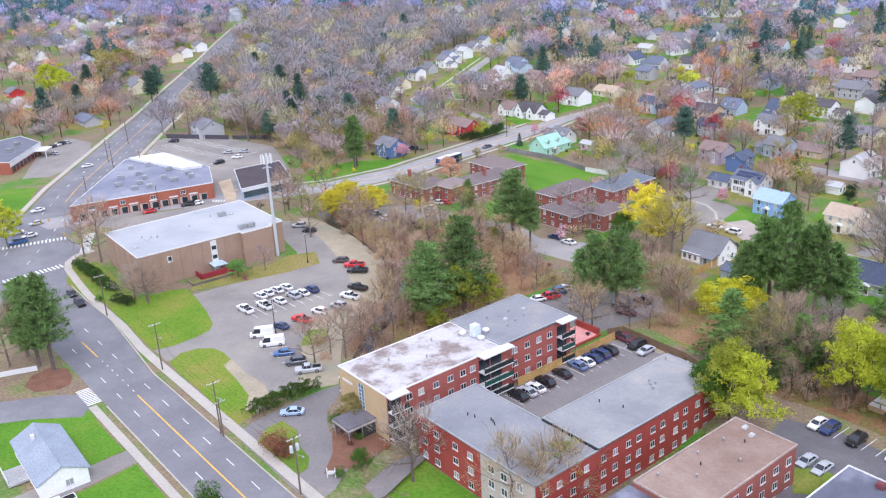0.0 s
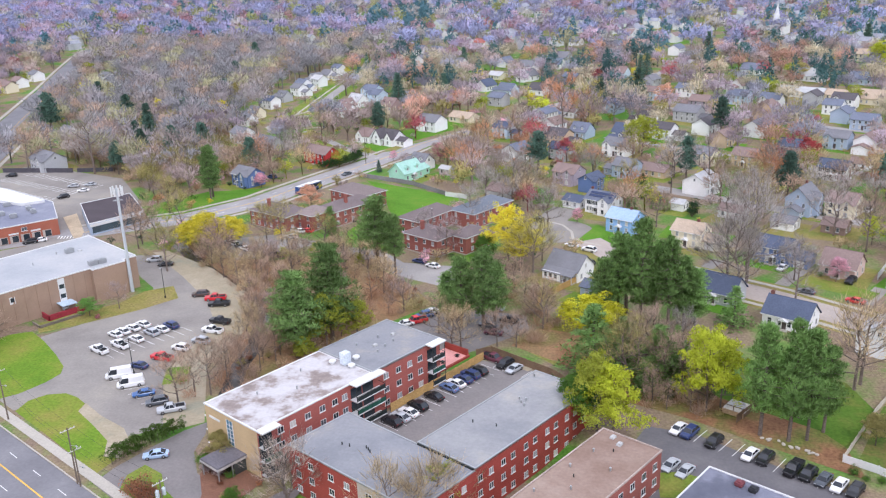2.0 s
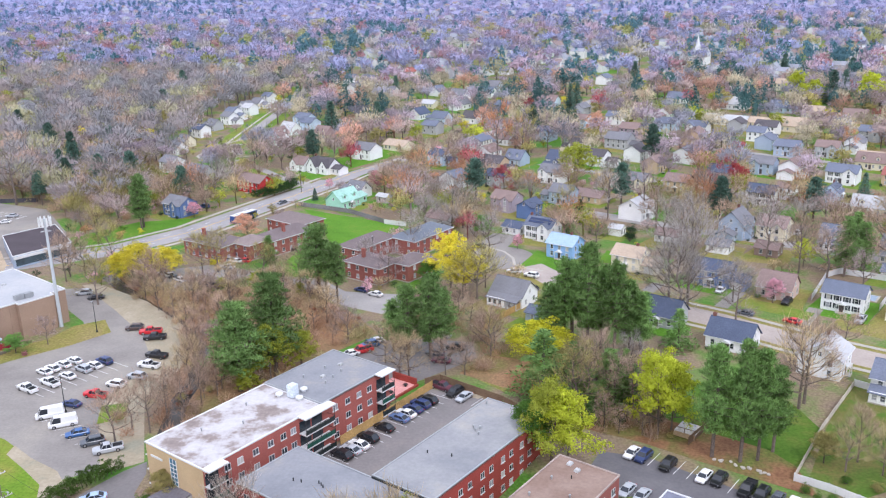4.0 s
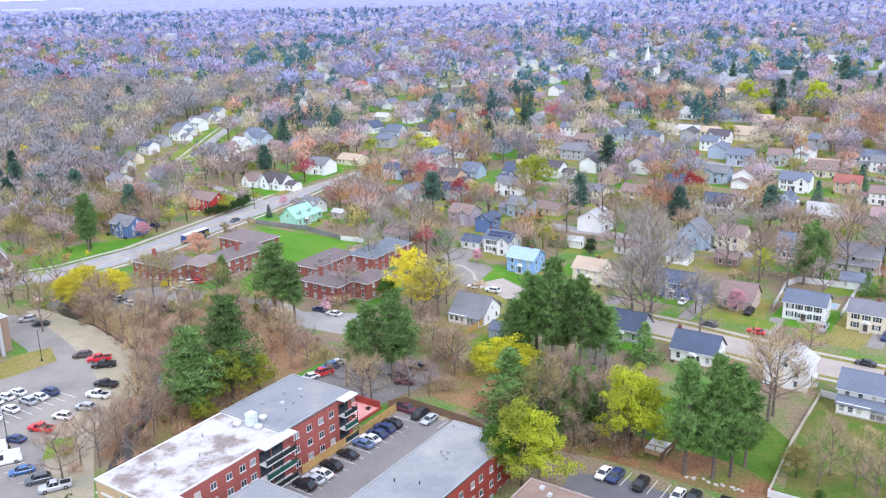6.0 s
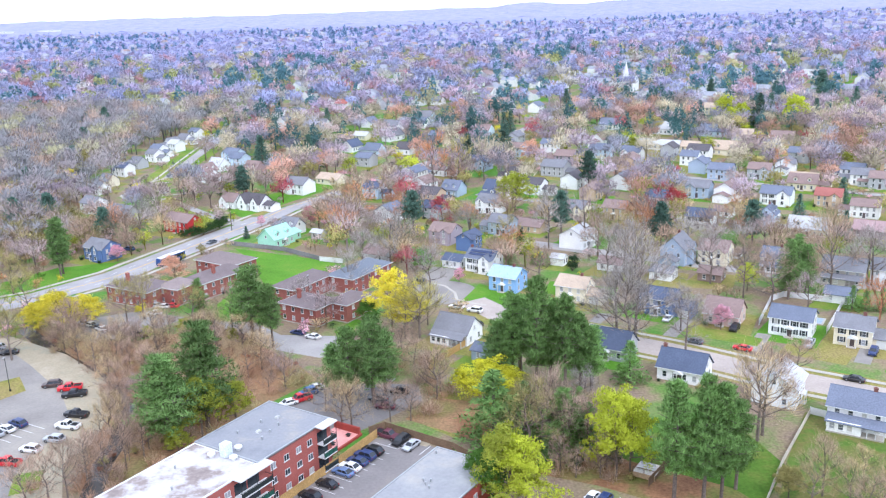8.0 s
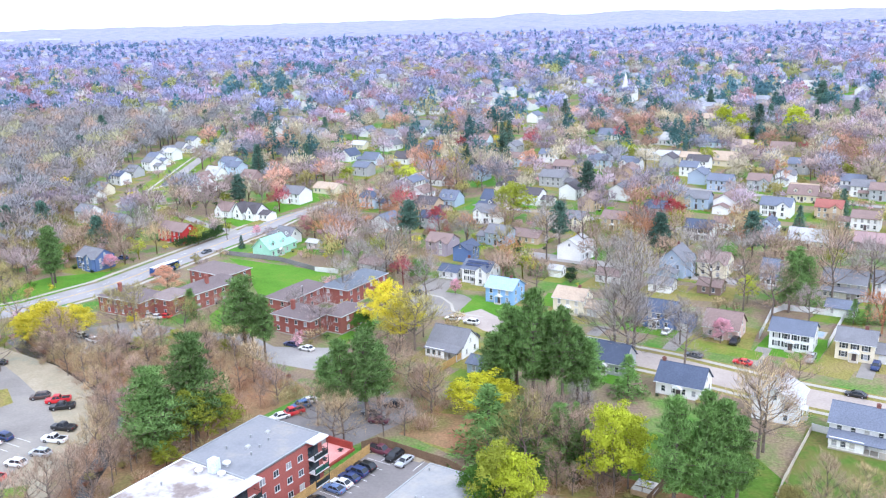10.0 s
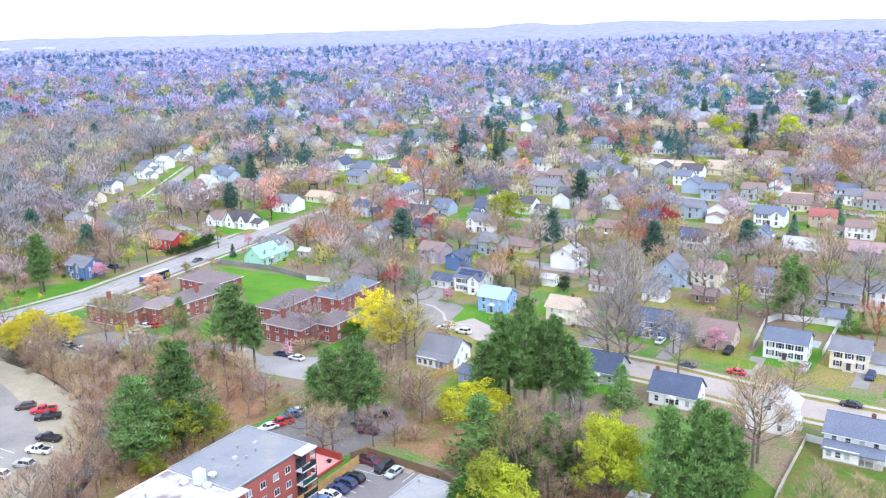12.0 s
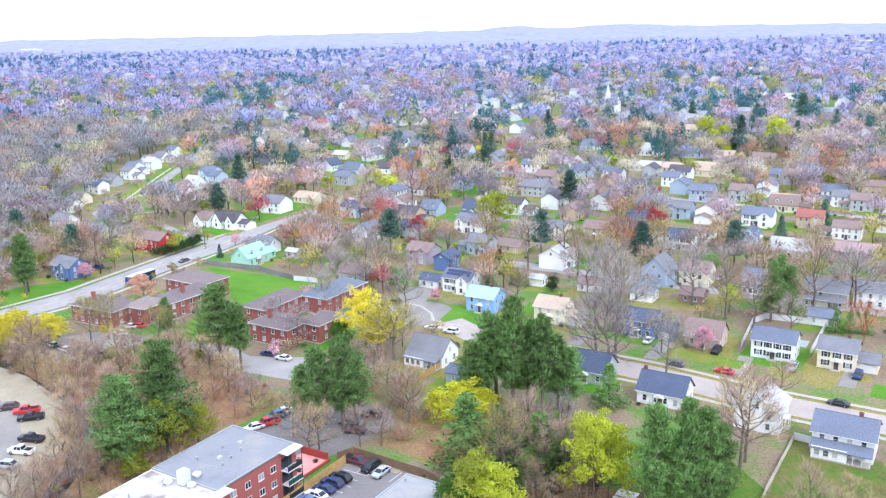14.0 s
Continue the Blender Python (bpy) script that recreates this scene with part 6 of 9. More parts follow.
def pine_proto(seed, lite):
    """A white pine: bare lower trunk, whorls of boughs that carry upturned needle tufts, uneven top."""
    rng = random.Random(seed)
    s = Shape()
    s.tube((0, 0, -0.3), (0.1, 0, 5), 0.2, 0.14, 6).tube((0.1, 0, 5), (0, 0.1, 9.6), 0.14, 0.03, 5)
    cs = []
    z0 = rng.uniform(2.2, 3.2)
    z = z0
    while z < 9.6:
        f = (z - z0) / (9.75 - z0)
        reach = (2.25 * (1 - f) ** 0.6 * (0.62 + 0.38 * min(1, f * 4)) + 0.15) * rng.uniform(0.72, 1.15)
        n = 8 if f < 0.6 else 6
        a0 = rng.random() * 6
        for i in range(n):
            a = a0 + i * 6.283 / n + rng.uniform(-0.3, 0.3)
            if rng.random() < 0.1:
                continue
            r = reach * rng.uniform(0.62, 1.2)
            tip = Vector((math.cos(a) * r, math.sin(a) * r, z + 0.2 * r + rng.uniform(-0.2, 0.2)))
            s.tube((0, 0, z), tip, 0.05, 0.015, 3)
            for t in (0.45, 0.72, 1.0):
                side = Vector((-math.sin(a), math.cos(a), 0)) * rng.uniform(-0.3, 0.3) * r * t
                cs.append((Vector((0, 0, z)).lerp(tip, t) + side + vec_noise(rng, 0.1) + Vector((0, 0, 0.06)), (0.8 + 0.3 * (1 - f)) * rng.uniform(0.75, 1.2)))
        z += 0.5
    cs.append((Vector((0, 0, 9.7)), 0.5))
    if not lite:
        v, nr = clumps(seed, cs, 34, 0.47, 0.34, 0.12, 0.5, 0.1, 0.65, (0, 0, 5.0), 0.4)
    else:
        v, nr = clumps(seed, cs, 11, 0.5, 0.5, 0.22, 0.5, 0.1, 0.65, (0, 0, 5.0), 0.4)
    return s.mesh("trunk", bark), soup("crown", v, nr, needle_hazed if lite else needle_mat)


def spruce_proto(seed, lite):
    rng = random.Random(seed)
    s = Shape().tube((0, 0, -0.3), (0, 0, 9.8), 0.18, 0.03, 6)
    cs = []
    z = 0.7
    while z < 9.8:
        f = (z - 0.7) / 9.1
        reach = (2.3 * (1 - f) ** 0.9 + 0.1) * rng.uniform(0.85, 1.1)
        n = max(4, int(9 * (1 - f)))
        for i in range(n):
            a = i * 6.283 / n + rng.uniform(-0.4, 0.4) + z
            r = reach * rng.uniform(0.7, 1.12)
            for t in (0.55, 0.95):
                cs.append((Vector((math.cos(a) * r * t, math.sin(a) * r * t, z - 0.16 * r * t)), 0.8))
        z += 0.5
    v, nr = clumps(seed, cs, 18 if not lite else 8, 0.36, 0.38 if not lite else 0.5, 0.16 if not lite else 0.27, -0.1, 0.15, 0.5, (0, 0, 3.0), 0.5)
    return s.mesh("trunk", bark), soup("crown", v, nr, needle_hazed if lite else needle_mat)


def shrub_proto(seed, lite):
    rng = random.Random(seed)
    s, cs = Shape(), []
    for i in range(8):
        a = i * 0.8 + rng.uniform(-0.2, 0.2)
        tip = Vector((math.cos(a) * 3.6, math.sin(a) * 3.6, rng.uniform(4, 8.5)))
        s.tube((0, 0, -0.2), tip, 0.22, 0.06, 4)
        for t in (0.45, 0.7, 0.95):
            cs += [(tip * t + vec_noise(rng, 1.0), rng.uniform(0.8, 1.2)), (Vector((tip.x * t * 1.1, tip.y * t * 1.1, 1.6 + rng.random() * 3)), 1.0)]
    v, n = clumps(seed, cs, 30 if not lite else 10, 1.9, 0.55 if not lite else 0.9, 0.45, 0.1, 0.3, 0.8, (0, 0, 1.5), 0.5)
    return s.mesh("trunk", bark), soup("crown", v, n, leaf_mat)


TINT = dict(needle=(0.225, 0.36, 0.115), deep=(0.215, 0.355, 0.105), lime=(0.44, 0.48, 0.065), lime2=(0.58, 0.63, 0.055), limes=(0.38, 0.40, 0.08), green=(0.12, 0.24, 0.04), yellow=(0.78, 0.76, 0.05), gold=(0.86, 0.76, 0.07), pink=(0.92, 0.56, 0.64), rose=(0.55, 0.22, 0.27), peach=(0.82, 0.52, 0.36), fresh=(0.22, 0.42, 0.10), blush=(0.62, 0.48, 0.46), olive=(0.48, 0.42, 0.16), dark=(0.04, 0.09, 0.04), red=(0.55, 0.10, 0.10), redbud=(0.50, 0.13, 0.15), redbud2=(0.50, 0.20, 0.20), grey=(0.47, 0.42, 0.385), mauve=(0.53, 0.42, 0.405), brown=(0.53, 0.385, 0.29), russet=(0.66, 0.33, 0.18), tanb=(0.60, 0.46, 0.27), birch=(0.50, 0.42, 0.36), rust=(0.38, 0.17, 0.10))
TREE_SAY = dict(lime="fresh yellow-green leaves", lime2="bright lime spring leaves", limes="sparse lime buds", green="green leaves", yellow="bright yellow blossom", gold="golden yellow spring leaves", pink="pink blossom", rose="rose blossom", peach="peach-coloured blossom", fresh="fresh green leaves", blush="pale blush blossom", olive="olive-brown buds", dark="dark evergreen leaves", red="red spring leaves", redbud="red buds", redbud2="dusty red buds", grey="bare grey twigs", mauve="bare mauve twigs", brown="bare brown twigs", russet="russet buds", tanb="bare tan twigs", birch="pale bark and bare twigs", rust="rust-brown leaves")
KIND = dict(bare=("bare_tree", bare_proto, "leafless spring tree with ", "tree"), leafy=("spring_tree", leafy_proto, "spring tree with ", "tree"), pine=("pine_tree", pine_proto, "tall dark green white pine with bare lower trunk", "tree"), spruce=("spruce_tree", spruce_proto, "dark green conical spruce", "tree"), shrub=("shrub", shrub_proto, "rounded shrub with ", "shrub"))
WIDE = dict(bare=1.0, leafy=1.05, pine=1.18, spruce=1.4, shrub=1.0)
TREES = {}
tree_rng = random.Random(11)


def tree(kind, x, y, height, colour, width=None):
    lite = y > 300
    key = (kind, lite, tree_rng.randrange(4))
    if key not in TREES:
        TREES[key] = KIND[kind][1](100 * key[2] + len(kind), lite)
    name, _, say, cat = KIND[kind]
    trunk, crown = TREES[key]
    if kind in ("pine", "spruce"):
        label = say
    else:
        label = say + TREE_SAY[colour]
    k = height / 10
    wide = k * WIDE[kind] * tree_rng.uniform(0.85, 1.15) * (width or 1.0)
    ob = new(name, trunk)
    ob.matrix_world = pose(x, y, ground_z(x, y) - 0.05, rz=tree_rng.uniform(0, 360)) @ Matrix.Diagonal((wide, wide, k, 1))
    tagged(ob, label, cat, "trees" if cat == "tree" else "shrubs")
    part("crown", crown, ob, colour=TINT[colour or "needle"])
    keep_clear(x, y, 2.2)
    return ob


# ---- street furniture ----
def utility_pole(x, y, height=11.0, turn=62, drum=False, arms=1):
    ob = thing("utility_pole", pose(x, y, ground_z(x, y), rz=turn), "weathered wooden utility pole with crossarm and insulators", "utility pole", "utility poles")
    part("pole", Shape().tube((0, 0, -0.3), (0, 0, height), 0.17, 0.11, 8).mesh("pole", pole_wood), ob)
    for a in range(arms):
        z = height - 0.5 - a * 0.9
        part("crossarm", Shape().box(-1.3, -0.06, z, 1.3, 0.06, z + 0.13).mesh("crossarm", mat("grey_crossarm", (0.5, 0.48, 0.45), 0.8)), ob)
        for px in (-1.2, -0.5, 0.5, 1.2):
            part("insulator", Shape().tube((px, 0, z + 0.13), (px, 0, z + 0.33), 0.06, 0.04, 6).mesh("insulator", white_trim), ob)
    if drum:
        for k in (-0.55, 0.55):
            part("transformer", Shape().tube((k, 0.2, height - 2.9), (k, 0.2, height - 1.8), 0.3, 0.3, 10).tube((k, 0.2, height - 1.8), (k, 0.2, height - 1.6), 0.3, 0.12, 10).mesh("transformer", mat("transformer_grey", (0.5, 0.55, 0.58), 0.4)), ob, "grey transformer drum")
    part("street_light_arm", Shape().tube((0, 0, height - 3.4), (0, -2.2, height - 2.7), 0.04, 0.03, 5).box(-0.12, -2.7, height - 2.78, 0.12, -2.1, height - 2.64).mesh("street_light_arm", grey_metal), ob, "metal street light arm")


def lamp_post(x, y, height=8.5, turn=0):
    ob = thing("lamp_post", pose(x, y, ground_z(x, y), rz=turn), "dark metal parking lot lamp post", "lamp post", "lamp posts")
    part("post", Shape().tube((0, 0, 0), (0, 0, height), 0.1, 0.06, 8).tube((0, 0, 0), (0, 0, 0.5), 0.24, 0.24, 8).mesh("post", black_metal), ob)
    part("head", Shape().box(-0.15, -0.9, height - 0.1, 0.15, 0.1, height + 0.06).mesh("head", grey_metal), ob)


def mast(x, y, height=29.0):
    ob = thing("cell_tower", pose(x, y, 0), "tall pale monopole mast with antenna panels", "mast")
    part("pole", Shape().tube((0, 0, 0), (0, 0, height), 0.5, 0.3, 12).mesh("pole", mat("pale_mast_steel", (0.50, 0.53, 0.56), 0.5, (0.3, 0.05), (2, 0.05))), ob)
    for z in (height - 0.9, height - 3.2):
        s = Shape()
        for i in range(3):
            a = i * 2.094
            s.tube((0, 0, z), (1.5 * math.cos(a), 1.5 * math.sin(a), z), 0.07, 0.07, 5)
            b = a + 2.094
            s.tube((1.5 * math.cos(a), 1.5 * math.sin(a), z), (1.5 * math.cos(b), 1.5 * math.sin(b), z), 0.06, 0.06, 5)
        part("antenna_frame", s.mesh("antenna_frame", grey_metal), ob)
    for i in range(9):
        a = i * 0.698
        part("antenna_panel", Shape().box(-0.2, -0.1, height - 2.0, 0.2, 0.1, height + 0.3).mesh("antenna_panel", white_trim), ob, at=pose(1.5 * math.cos(a), 1.5 * math.sin(a), 0, rz=math.degrees(a) + 90))


def board_fence(line, height, m, label, pitch=0.16, name="fence"):
    """A fence of upright boards with posts, along a broken line."""
    ob = thing(name, pose(0, 0, 0), label, "fence")
    key = ("board", height, m.name)
    if key not in MESH:
        MESH[key] = True
        MESH[key, 0] = Shape().box(-0.06, -0.06, -0.2, 0.06, 0.06, height + 0.12).mesh("fence_post", m)
        s, v = Shape(), []
        n = 28
        for i in range(n + 1):
            x, y = -1.2 + 2.4 * i / n, 0.02 if i % 2 else 0.05
            v += [(x, -y, 0.05), (x, -y, height), (x, y, height), (x, y, 0.05)]
        s.add(v, [(4 * i + j, 4 * i + 4 + j, 4 * i + 4 + (j + 1) % 4, 4 * i + (j + 1) % 4) for i in range(n) for j in range(4)])
        MESH[key, 1] = s.mesh("fence_panel", m)
    for a, b in zip(line, line[1:]):
        a, b = Vector(a), Vector(b)
        d = b - a
        n = max(1, round(d.length / 2.4))
        ang = math.degrees(math.atan2(d.y, d.x))
        k = d.length / n / 2.4
        for i in range(n):
            c = a + d * ((i + 0.5) / n)
            p = a + d * (i / n)
            part("fence_panel", MESH[key, 1], ob, at=pose(c.x, c.y, ground_z(c.x, c.y), rz=ang) @ Matrix.Diagonal((k, 1, 1, 1)))
            part("fence_post", MESH[key, 0], ob, at=pose(p.x, p.y, ground_z(p.x, p.y), rz=ang))
    return ob


def hedge(line, width, height, label, colour):
    """A clipped or loose row of bushes, as one leafy mass on stems."""
    rng = random.Random(len(line) * 7 + int(width * 10))
    cs, s = [], Shape()
    for a, b in zip(line, line[1:]):
        a, b = Vector(a), Vector(b)
        n = max(2, int((b - a).length / 0.8))
        for i in range(n):
            p = a.lerp(b, i / n)
            z = ground_z(p.x, p.y)
            s.tube((p.x, p.y, z - 0.1), (p.x, p.y, z + height * 0.6), 0.06, 0.03, 4)
            for _ in range(10):
                cs.append((Vector((p.x + rng.uniform(-width, width) / 2, p.y + rng.uniform(-width, width) / 2, z + rng.uniform(0.25, 0.95) * height)), 1.0))
    mid_p = cs[len(cs) // 2][0]
    v, n = clumps(len(cs), cs, 60, 0.6, 0.19, 0.5, 0.1, middle=(mid_p.x, mid_p.y, 0.0), whole=0.1)
    ob = new("hedge", s.mesh("stems", bark))
    tagged(ob, label, "hedge")
    part("foliage", soup("foliage", v, n, leaf_mat), ob, colour=colour)

# ---- round the main buildings ----
board_fence([place_uv(30, 15.9 + 1.0), place_uv(46.8, 16.9), place_uv(58.8, 16.6)], 1.9, fence_wood, "new yellow wooden board fence beside the courtyard parking")
board_fence([place_uv(58.9, 14.5), place_uv(62.3, 16), place_uv(61.5, 33), place_uv(58, 45)], 1.8, old_fence, "old brown wooden board fence behind the parking lot")
board_fence([(-13, 212), (-20.5, 199), (-22, 193)], 1.8, fence_wood, "pale wooden board fence behind a white house")
board_fence([(58.7, 172), (47.1, 151.5), (38, 133)], 1.3, mat("pale_weathered_boards", (0.55, 0.5, 0.42), 0.9), "pale weathered board fence along a lawn")
board_fence([(38, 133), (43, 130.3), (47, 127.3), (60, 118)], 1.5, white_trim, "white vinyl fence beside the parking lot")
board_fence([(58.7, 172), (61.5, 170)], 1.6, white_trim, "white vinyl fence by a white house")
board_fence([(62.5, 223.9), (71, 243), (75.6, 246.6), (89.7, 239.8), (77.5, 217.5)], 1.8, white_trim, "white vinyl fence round a pool garden")
board_fence([(-106.3, 312.2), (-84, 303), (-68, 290)], 1.7, mat("grey_boards", (0.22, 0.21, 0.22), 0.9), "grey board fence behind a mint house")
board_fence([(-68, 289.5), (-59.4, 286.5)], 1.7, white_trim, "white fence panel at a lawn end")
ob = thing("swimming_pool", pose(76, 228, 0, rz=-28.6), "small covered swimming pool behind a white house", "pool")
part("rim", Shape().box(-4.5, -2.6, 0, 4.5, 2.6, 0.12).mesh("rim", concrete), ob)
part("cover", Shape().box(-4, -2.1, 0.12, 4, 2.1, 0.16).mesh("cover", mat("pool_cover", (0.30, 0.38, 0.48), 0.5)), ob, "grey-blue pool cover")


def front_lawn(u0, u1, v0, v1):
    n = 12
    v = []
    for j in range(n + 1):
        for i in range(n + 1):
            x, y = place_uv(u0 + (u1 - u0) * i / n, v0 + (v1 - v0) * j / n)
            v.append((x, y, ground_z(x, y) + 0.05))
    f = [(j * (n + 1) + i, j * (n + 1) + i + 1, (j + 1) * (n + 1) + i + 1, (j + 1) * (n + 1) + i) for j in range(n) for i in range(n)]
    tagged(new("lawn", mesh_of("front_lawn", v, f, fresh_mat)), "dark green lawn in front of the brick wing", "lawn", kind="structure")


front_lawn(-8, 2.6, 22, 56)


def patio():
    ob = thing("patio", pose(AX, AY, 0, rz=TURN), "red painted patio with a low wall at the block end", "patio")
    part("slab", Shape().box(47.2, -13.0, 0, 57.6, -6.4, 0.25).mesh("slab", red_paint), ob)
    part("low_wall", Shape().box(47.2, -13.4, 0, 58.0, -13.0, 0.5).box(57.6, -13.0, 0, 58.0, -6.4, 1.7).mesh("low_wall", red_brick), ob)
    for i, (x, y) in enumerate(((49.5, -8.5), (51.6, -11), (54.4, -8.4), (56.0, -11.4))):
        s = Shape().box(x - 0.45, y - 0.45, 0.65, x + 0.45, y + 0.45, 0.72).box(x - 0.05, y - 0.05, 0.25, x + 0.05, y + 0.05, 0.65).box(x - 0.3, y - 0.3, 0.25, x + 0.3, y + 0.3, 0.3)
        part("patio_table", s.mesh("patio_table", black_metal), ob, "black patio table")


patio()


def deck():
    ob = thing("garden_deck", pose(22.0, 147.8, 0, rz=-28.6), "raised garden deck with bleached floor, tan skirt boards and white chairs", "deck")
    floor = mat("bleached_deck", (0.74, 0.70, 0.66), 0.9)
    tan = mat("tan_skirt_boards", (0.46, 0.33, 0.20), 0.85)
    for i in range(9):
        x = -2.1 + i * 0.467
        part("plank", Shape().box(x, -2.1, 1.0, x + 0.45, 2.1, 1.05).mesh("plank", floor), ob)
        part("skirt_board", Shape().box(x, -2.16, 0.02, x + 0.45, -2.11, 0.99).mesh("skirt_board", tan), ob, "tan skirt board")
    for x in (-2.05, 0, 2.05):
        for y in (-2.04, 2.04):
            part("post", Shape().box(x - 0.06, y - 0.06, -0.1, x + 0.06, y + 0.06, 2.0).mesh("post", old_fence), ob)
    for y in (-2.04, 2.04):
        part("rail", Shape().box(-2.1, y - 0.04, 1.9, 2.1, y + 0.04, 2.0).mesh("rail", old_fence), ob)
    for i in range(3):
        x = -1.2 + i * 1.1
        part("bench", Shape().box(x - 0.3, -0.8, 1.3, x + 0.3, 0.6, 1.42).box(x - 0.3, 0.5, 1.42, x + 0.3, 0.6, 1.9).box(x - 0.28, -0.75, 1.05, x - 0.2, 0.55, 1.3).box(x + 0.2, -0.75, 1.05, x + 0.28, 0.55, 1.3).mesh("bench", white_trim), ob, "white garden chair")
    fence = thing("garden_fence", pose(21.4, 143.2, 0, rz=57), "weathered grey-brown board fence beside a garden deck", "fence")
    for i in range(30):
        part("board", Shape().box(i * 0.33, -0.03, 0.02, i * 0.33 + 0.31, 0.03, 1.75 + 0.04 * (i % 3)).mesh("board", old_fence), fence)


deck()


def bungalow():
    x, y = main_pt(-140.5, 22)
    c = Vector((-112.0, 84.2))
    ob = thing("bungalow", pose(c.x, c.y, 0, rz=-29.6), "small white bungalow with pale grey gabled roof", "house")
    w, d, h, rise = 17.5, 8.0, 3.0, 1.9
    part("wall", gable_wall(w, d, h, rise), ob, colour=WALL["white"])
    part("roof", gable_roof(w, d, h, rise), ob, colour=(0.30, 0.34, 0.40))
    for px in (-6, -2.5, 2, 5.5):
        window(ob, pose(px, -d / 2, 0.9), 1.3, 1.2, 1)
        window(ob, pose(px, d / 2, 0.9, rz=180), 1.3, 1.2, 1)
    window(ob, pose(w / 2, 0.8, 0.9, rz=90), 1.3, 1.2, 1)
    part("chimney", Shape().box(-4.4, -1.6, h + 0.6, -3.8, -1.0, h + 2.4).mesh("chimney", white_trim), ob, "small white chimney")
    part("deck", Shape().box(-4, -d / 2 - 3.4, 0.2, 1.5, -d / 2, 0.6).mesh("deck", mat("grey_deck_boards", (0.42, 0.42, 0.42), 0.8)), ob, "grey wooden side deck")
    s = Shape()
    for i in range(24):
        s.box(-4 + i * 0.23, -d / 2 - 3.4, 0.6, -3.94 + i * 0.23, -d / 2 - 3.34, 1.5)
    s.box(-4, -d / 2 - 3.42, 1.5, 1.5, -d / 2 - 3.3, 1.6)
    part("railing", s.mesh("railing", white_trim), ob, "white deck railing")
    keep_clear(c.x, c.y, 10)


bungalow()
ob = thing("sign_post", pose(-63.5, 97.5, ground_z(-63.5, 97.5), rz=20), "white wooden garden sign frame with a blank board", "sign")
for px in (-0.75, 0.6):
    part("sign_leg", Shape().box(px, -0.06, 0, px + 0.15, 0.06, 1.9).mesh("sign_leg", white_trim), ob)
part("board", Shape().box(-0.6, -0.04, 0.7, 0.6, 0.04, 1.4).mesh("board", white_trim), ob)
mast(-131.1, 186.5)
utility_pole(-89.9, 103.0)
utility_pole(-88.9, 102.4, 7.5)
utility_pole(-117.4, 120.1)
utility_pole(-149.6, 138.7)
utility_pole(-66.1, 91.9, drum=True)
utility_pole(-113, 335, 11, 20)
utility_pole(-253, 255, 11, 20)
utility_pole(-226, 213, 10, 20)
for x, y in ((-119.7, 183.8), (-103.6, 142.6), (-62, 246), (-196, 214)):
    lamp_post(x, y)
# wires between the roadside poles
for z, off in ((10.6, -1.2), (10.6, 1.2), (7.6, 0.0)):
    pts = [(-66.1, 91.9), (-89.9, 103.0), (-117.4, 120.1), (-149.6, 138.7)]
    cu = bpy.data.curves.new("wire", "CURVE")
    cu.dimensions, cu.bevel_depth, cu.bevel_resolution = "3D", 0.018, 0
    sp = cu.splines.new("POLY")
    seq = []
    for a, b in zip(pts, pts[1:]):
        for i in range(8):
            t = i / 8
            seq.append((a[0] + (b[0] - a[0]) * t + off * 0.467, a[1] + (b[1] - a[1]) * t + off * 0.884, z - 0.9 * 4 * t * (1 - t), 1))
    sp.points.add(len(seq) - 1)
    for i, q in enumerate(seq):
        sp.points[i].co = q
    cu.materials.append(black_metal)
    tagged(new("overhead_wire", cu), "thin black overhead wire between roadside poles", "wire", "overhead wires")
def signal_mast(x, y, turn):
    ob = thing("traffic_light", pose(x, y, 0, rz=turn), "grey traffic signal mast with a long arm", "traffic light", "traffic lights")
    part("mast", Shape().tube((0, 0, 0), (0, 0, 7.0), 0.14, 0.1, 8).mesh("mast", grey_metal), ob)
    part("arm", Shape().tube((0, 0, 6.3), (9.0, 0, 6.7), 0.09, 0.05, 6).mesh("arm", grey_metal), ob)
    for k in (4.5, 7.0, 8.7):
        part("signal_head", Shape().box(k - 0.17, -0.15, 5.7, k + 0.17, 0.15, 6.7).mesh("signal_head", mat("signal_yellow", (0.5, 0.34, 0.03), 0.5)), ob, "yellow signal head")


signal_mast(-186.5, 166.5, 150)
signal_mast(-207, 184, 240)
signal_mast(-230, 176, 330)
for x, y in ((-262, 262), (-278, 292), (-310, 352), (-234, 250)):
    utility_pole(x, y, 10, 60)
hedge([(-87.4, 109.5), (-85, 115.5), (-81.2, 122.8)], 3.0, 3.0, "dense dark green hedge beside the forecourt", (0.12, 0.20, 0.04))
hedge([(-182.5, 163.2), (-174.5, 159.3), (-164.7, 153.8), (-157.5, 151.0)], 2.6, 2.3, "clipped dark green hedge by the brown hall", (0.09, 0.17, 0.04))
hedge([(-153.5, 147.0), (-147.6, 145.3)], 3.0, 1.8, "dark green foundation shrubs by the brown hall", (0.10, 0.15, 0.05))
board_fence([(-160, 99), (-149.5, 106.5), (-143.9, 111.5)], 1.2, white_trim, "low white picket fence by the pines")
hedge([(-128, 323), (-122, 330), (-118.8, 339), (-121.5, 349)], 5.0, 3.4, "tall dark hedge beside the cross road", (0.08, 0.16, 0.05))
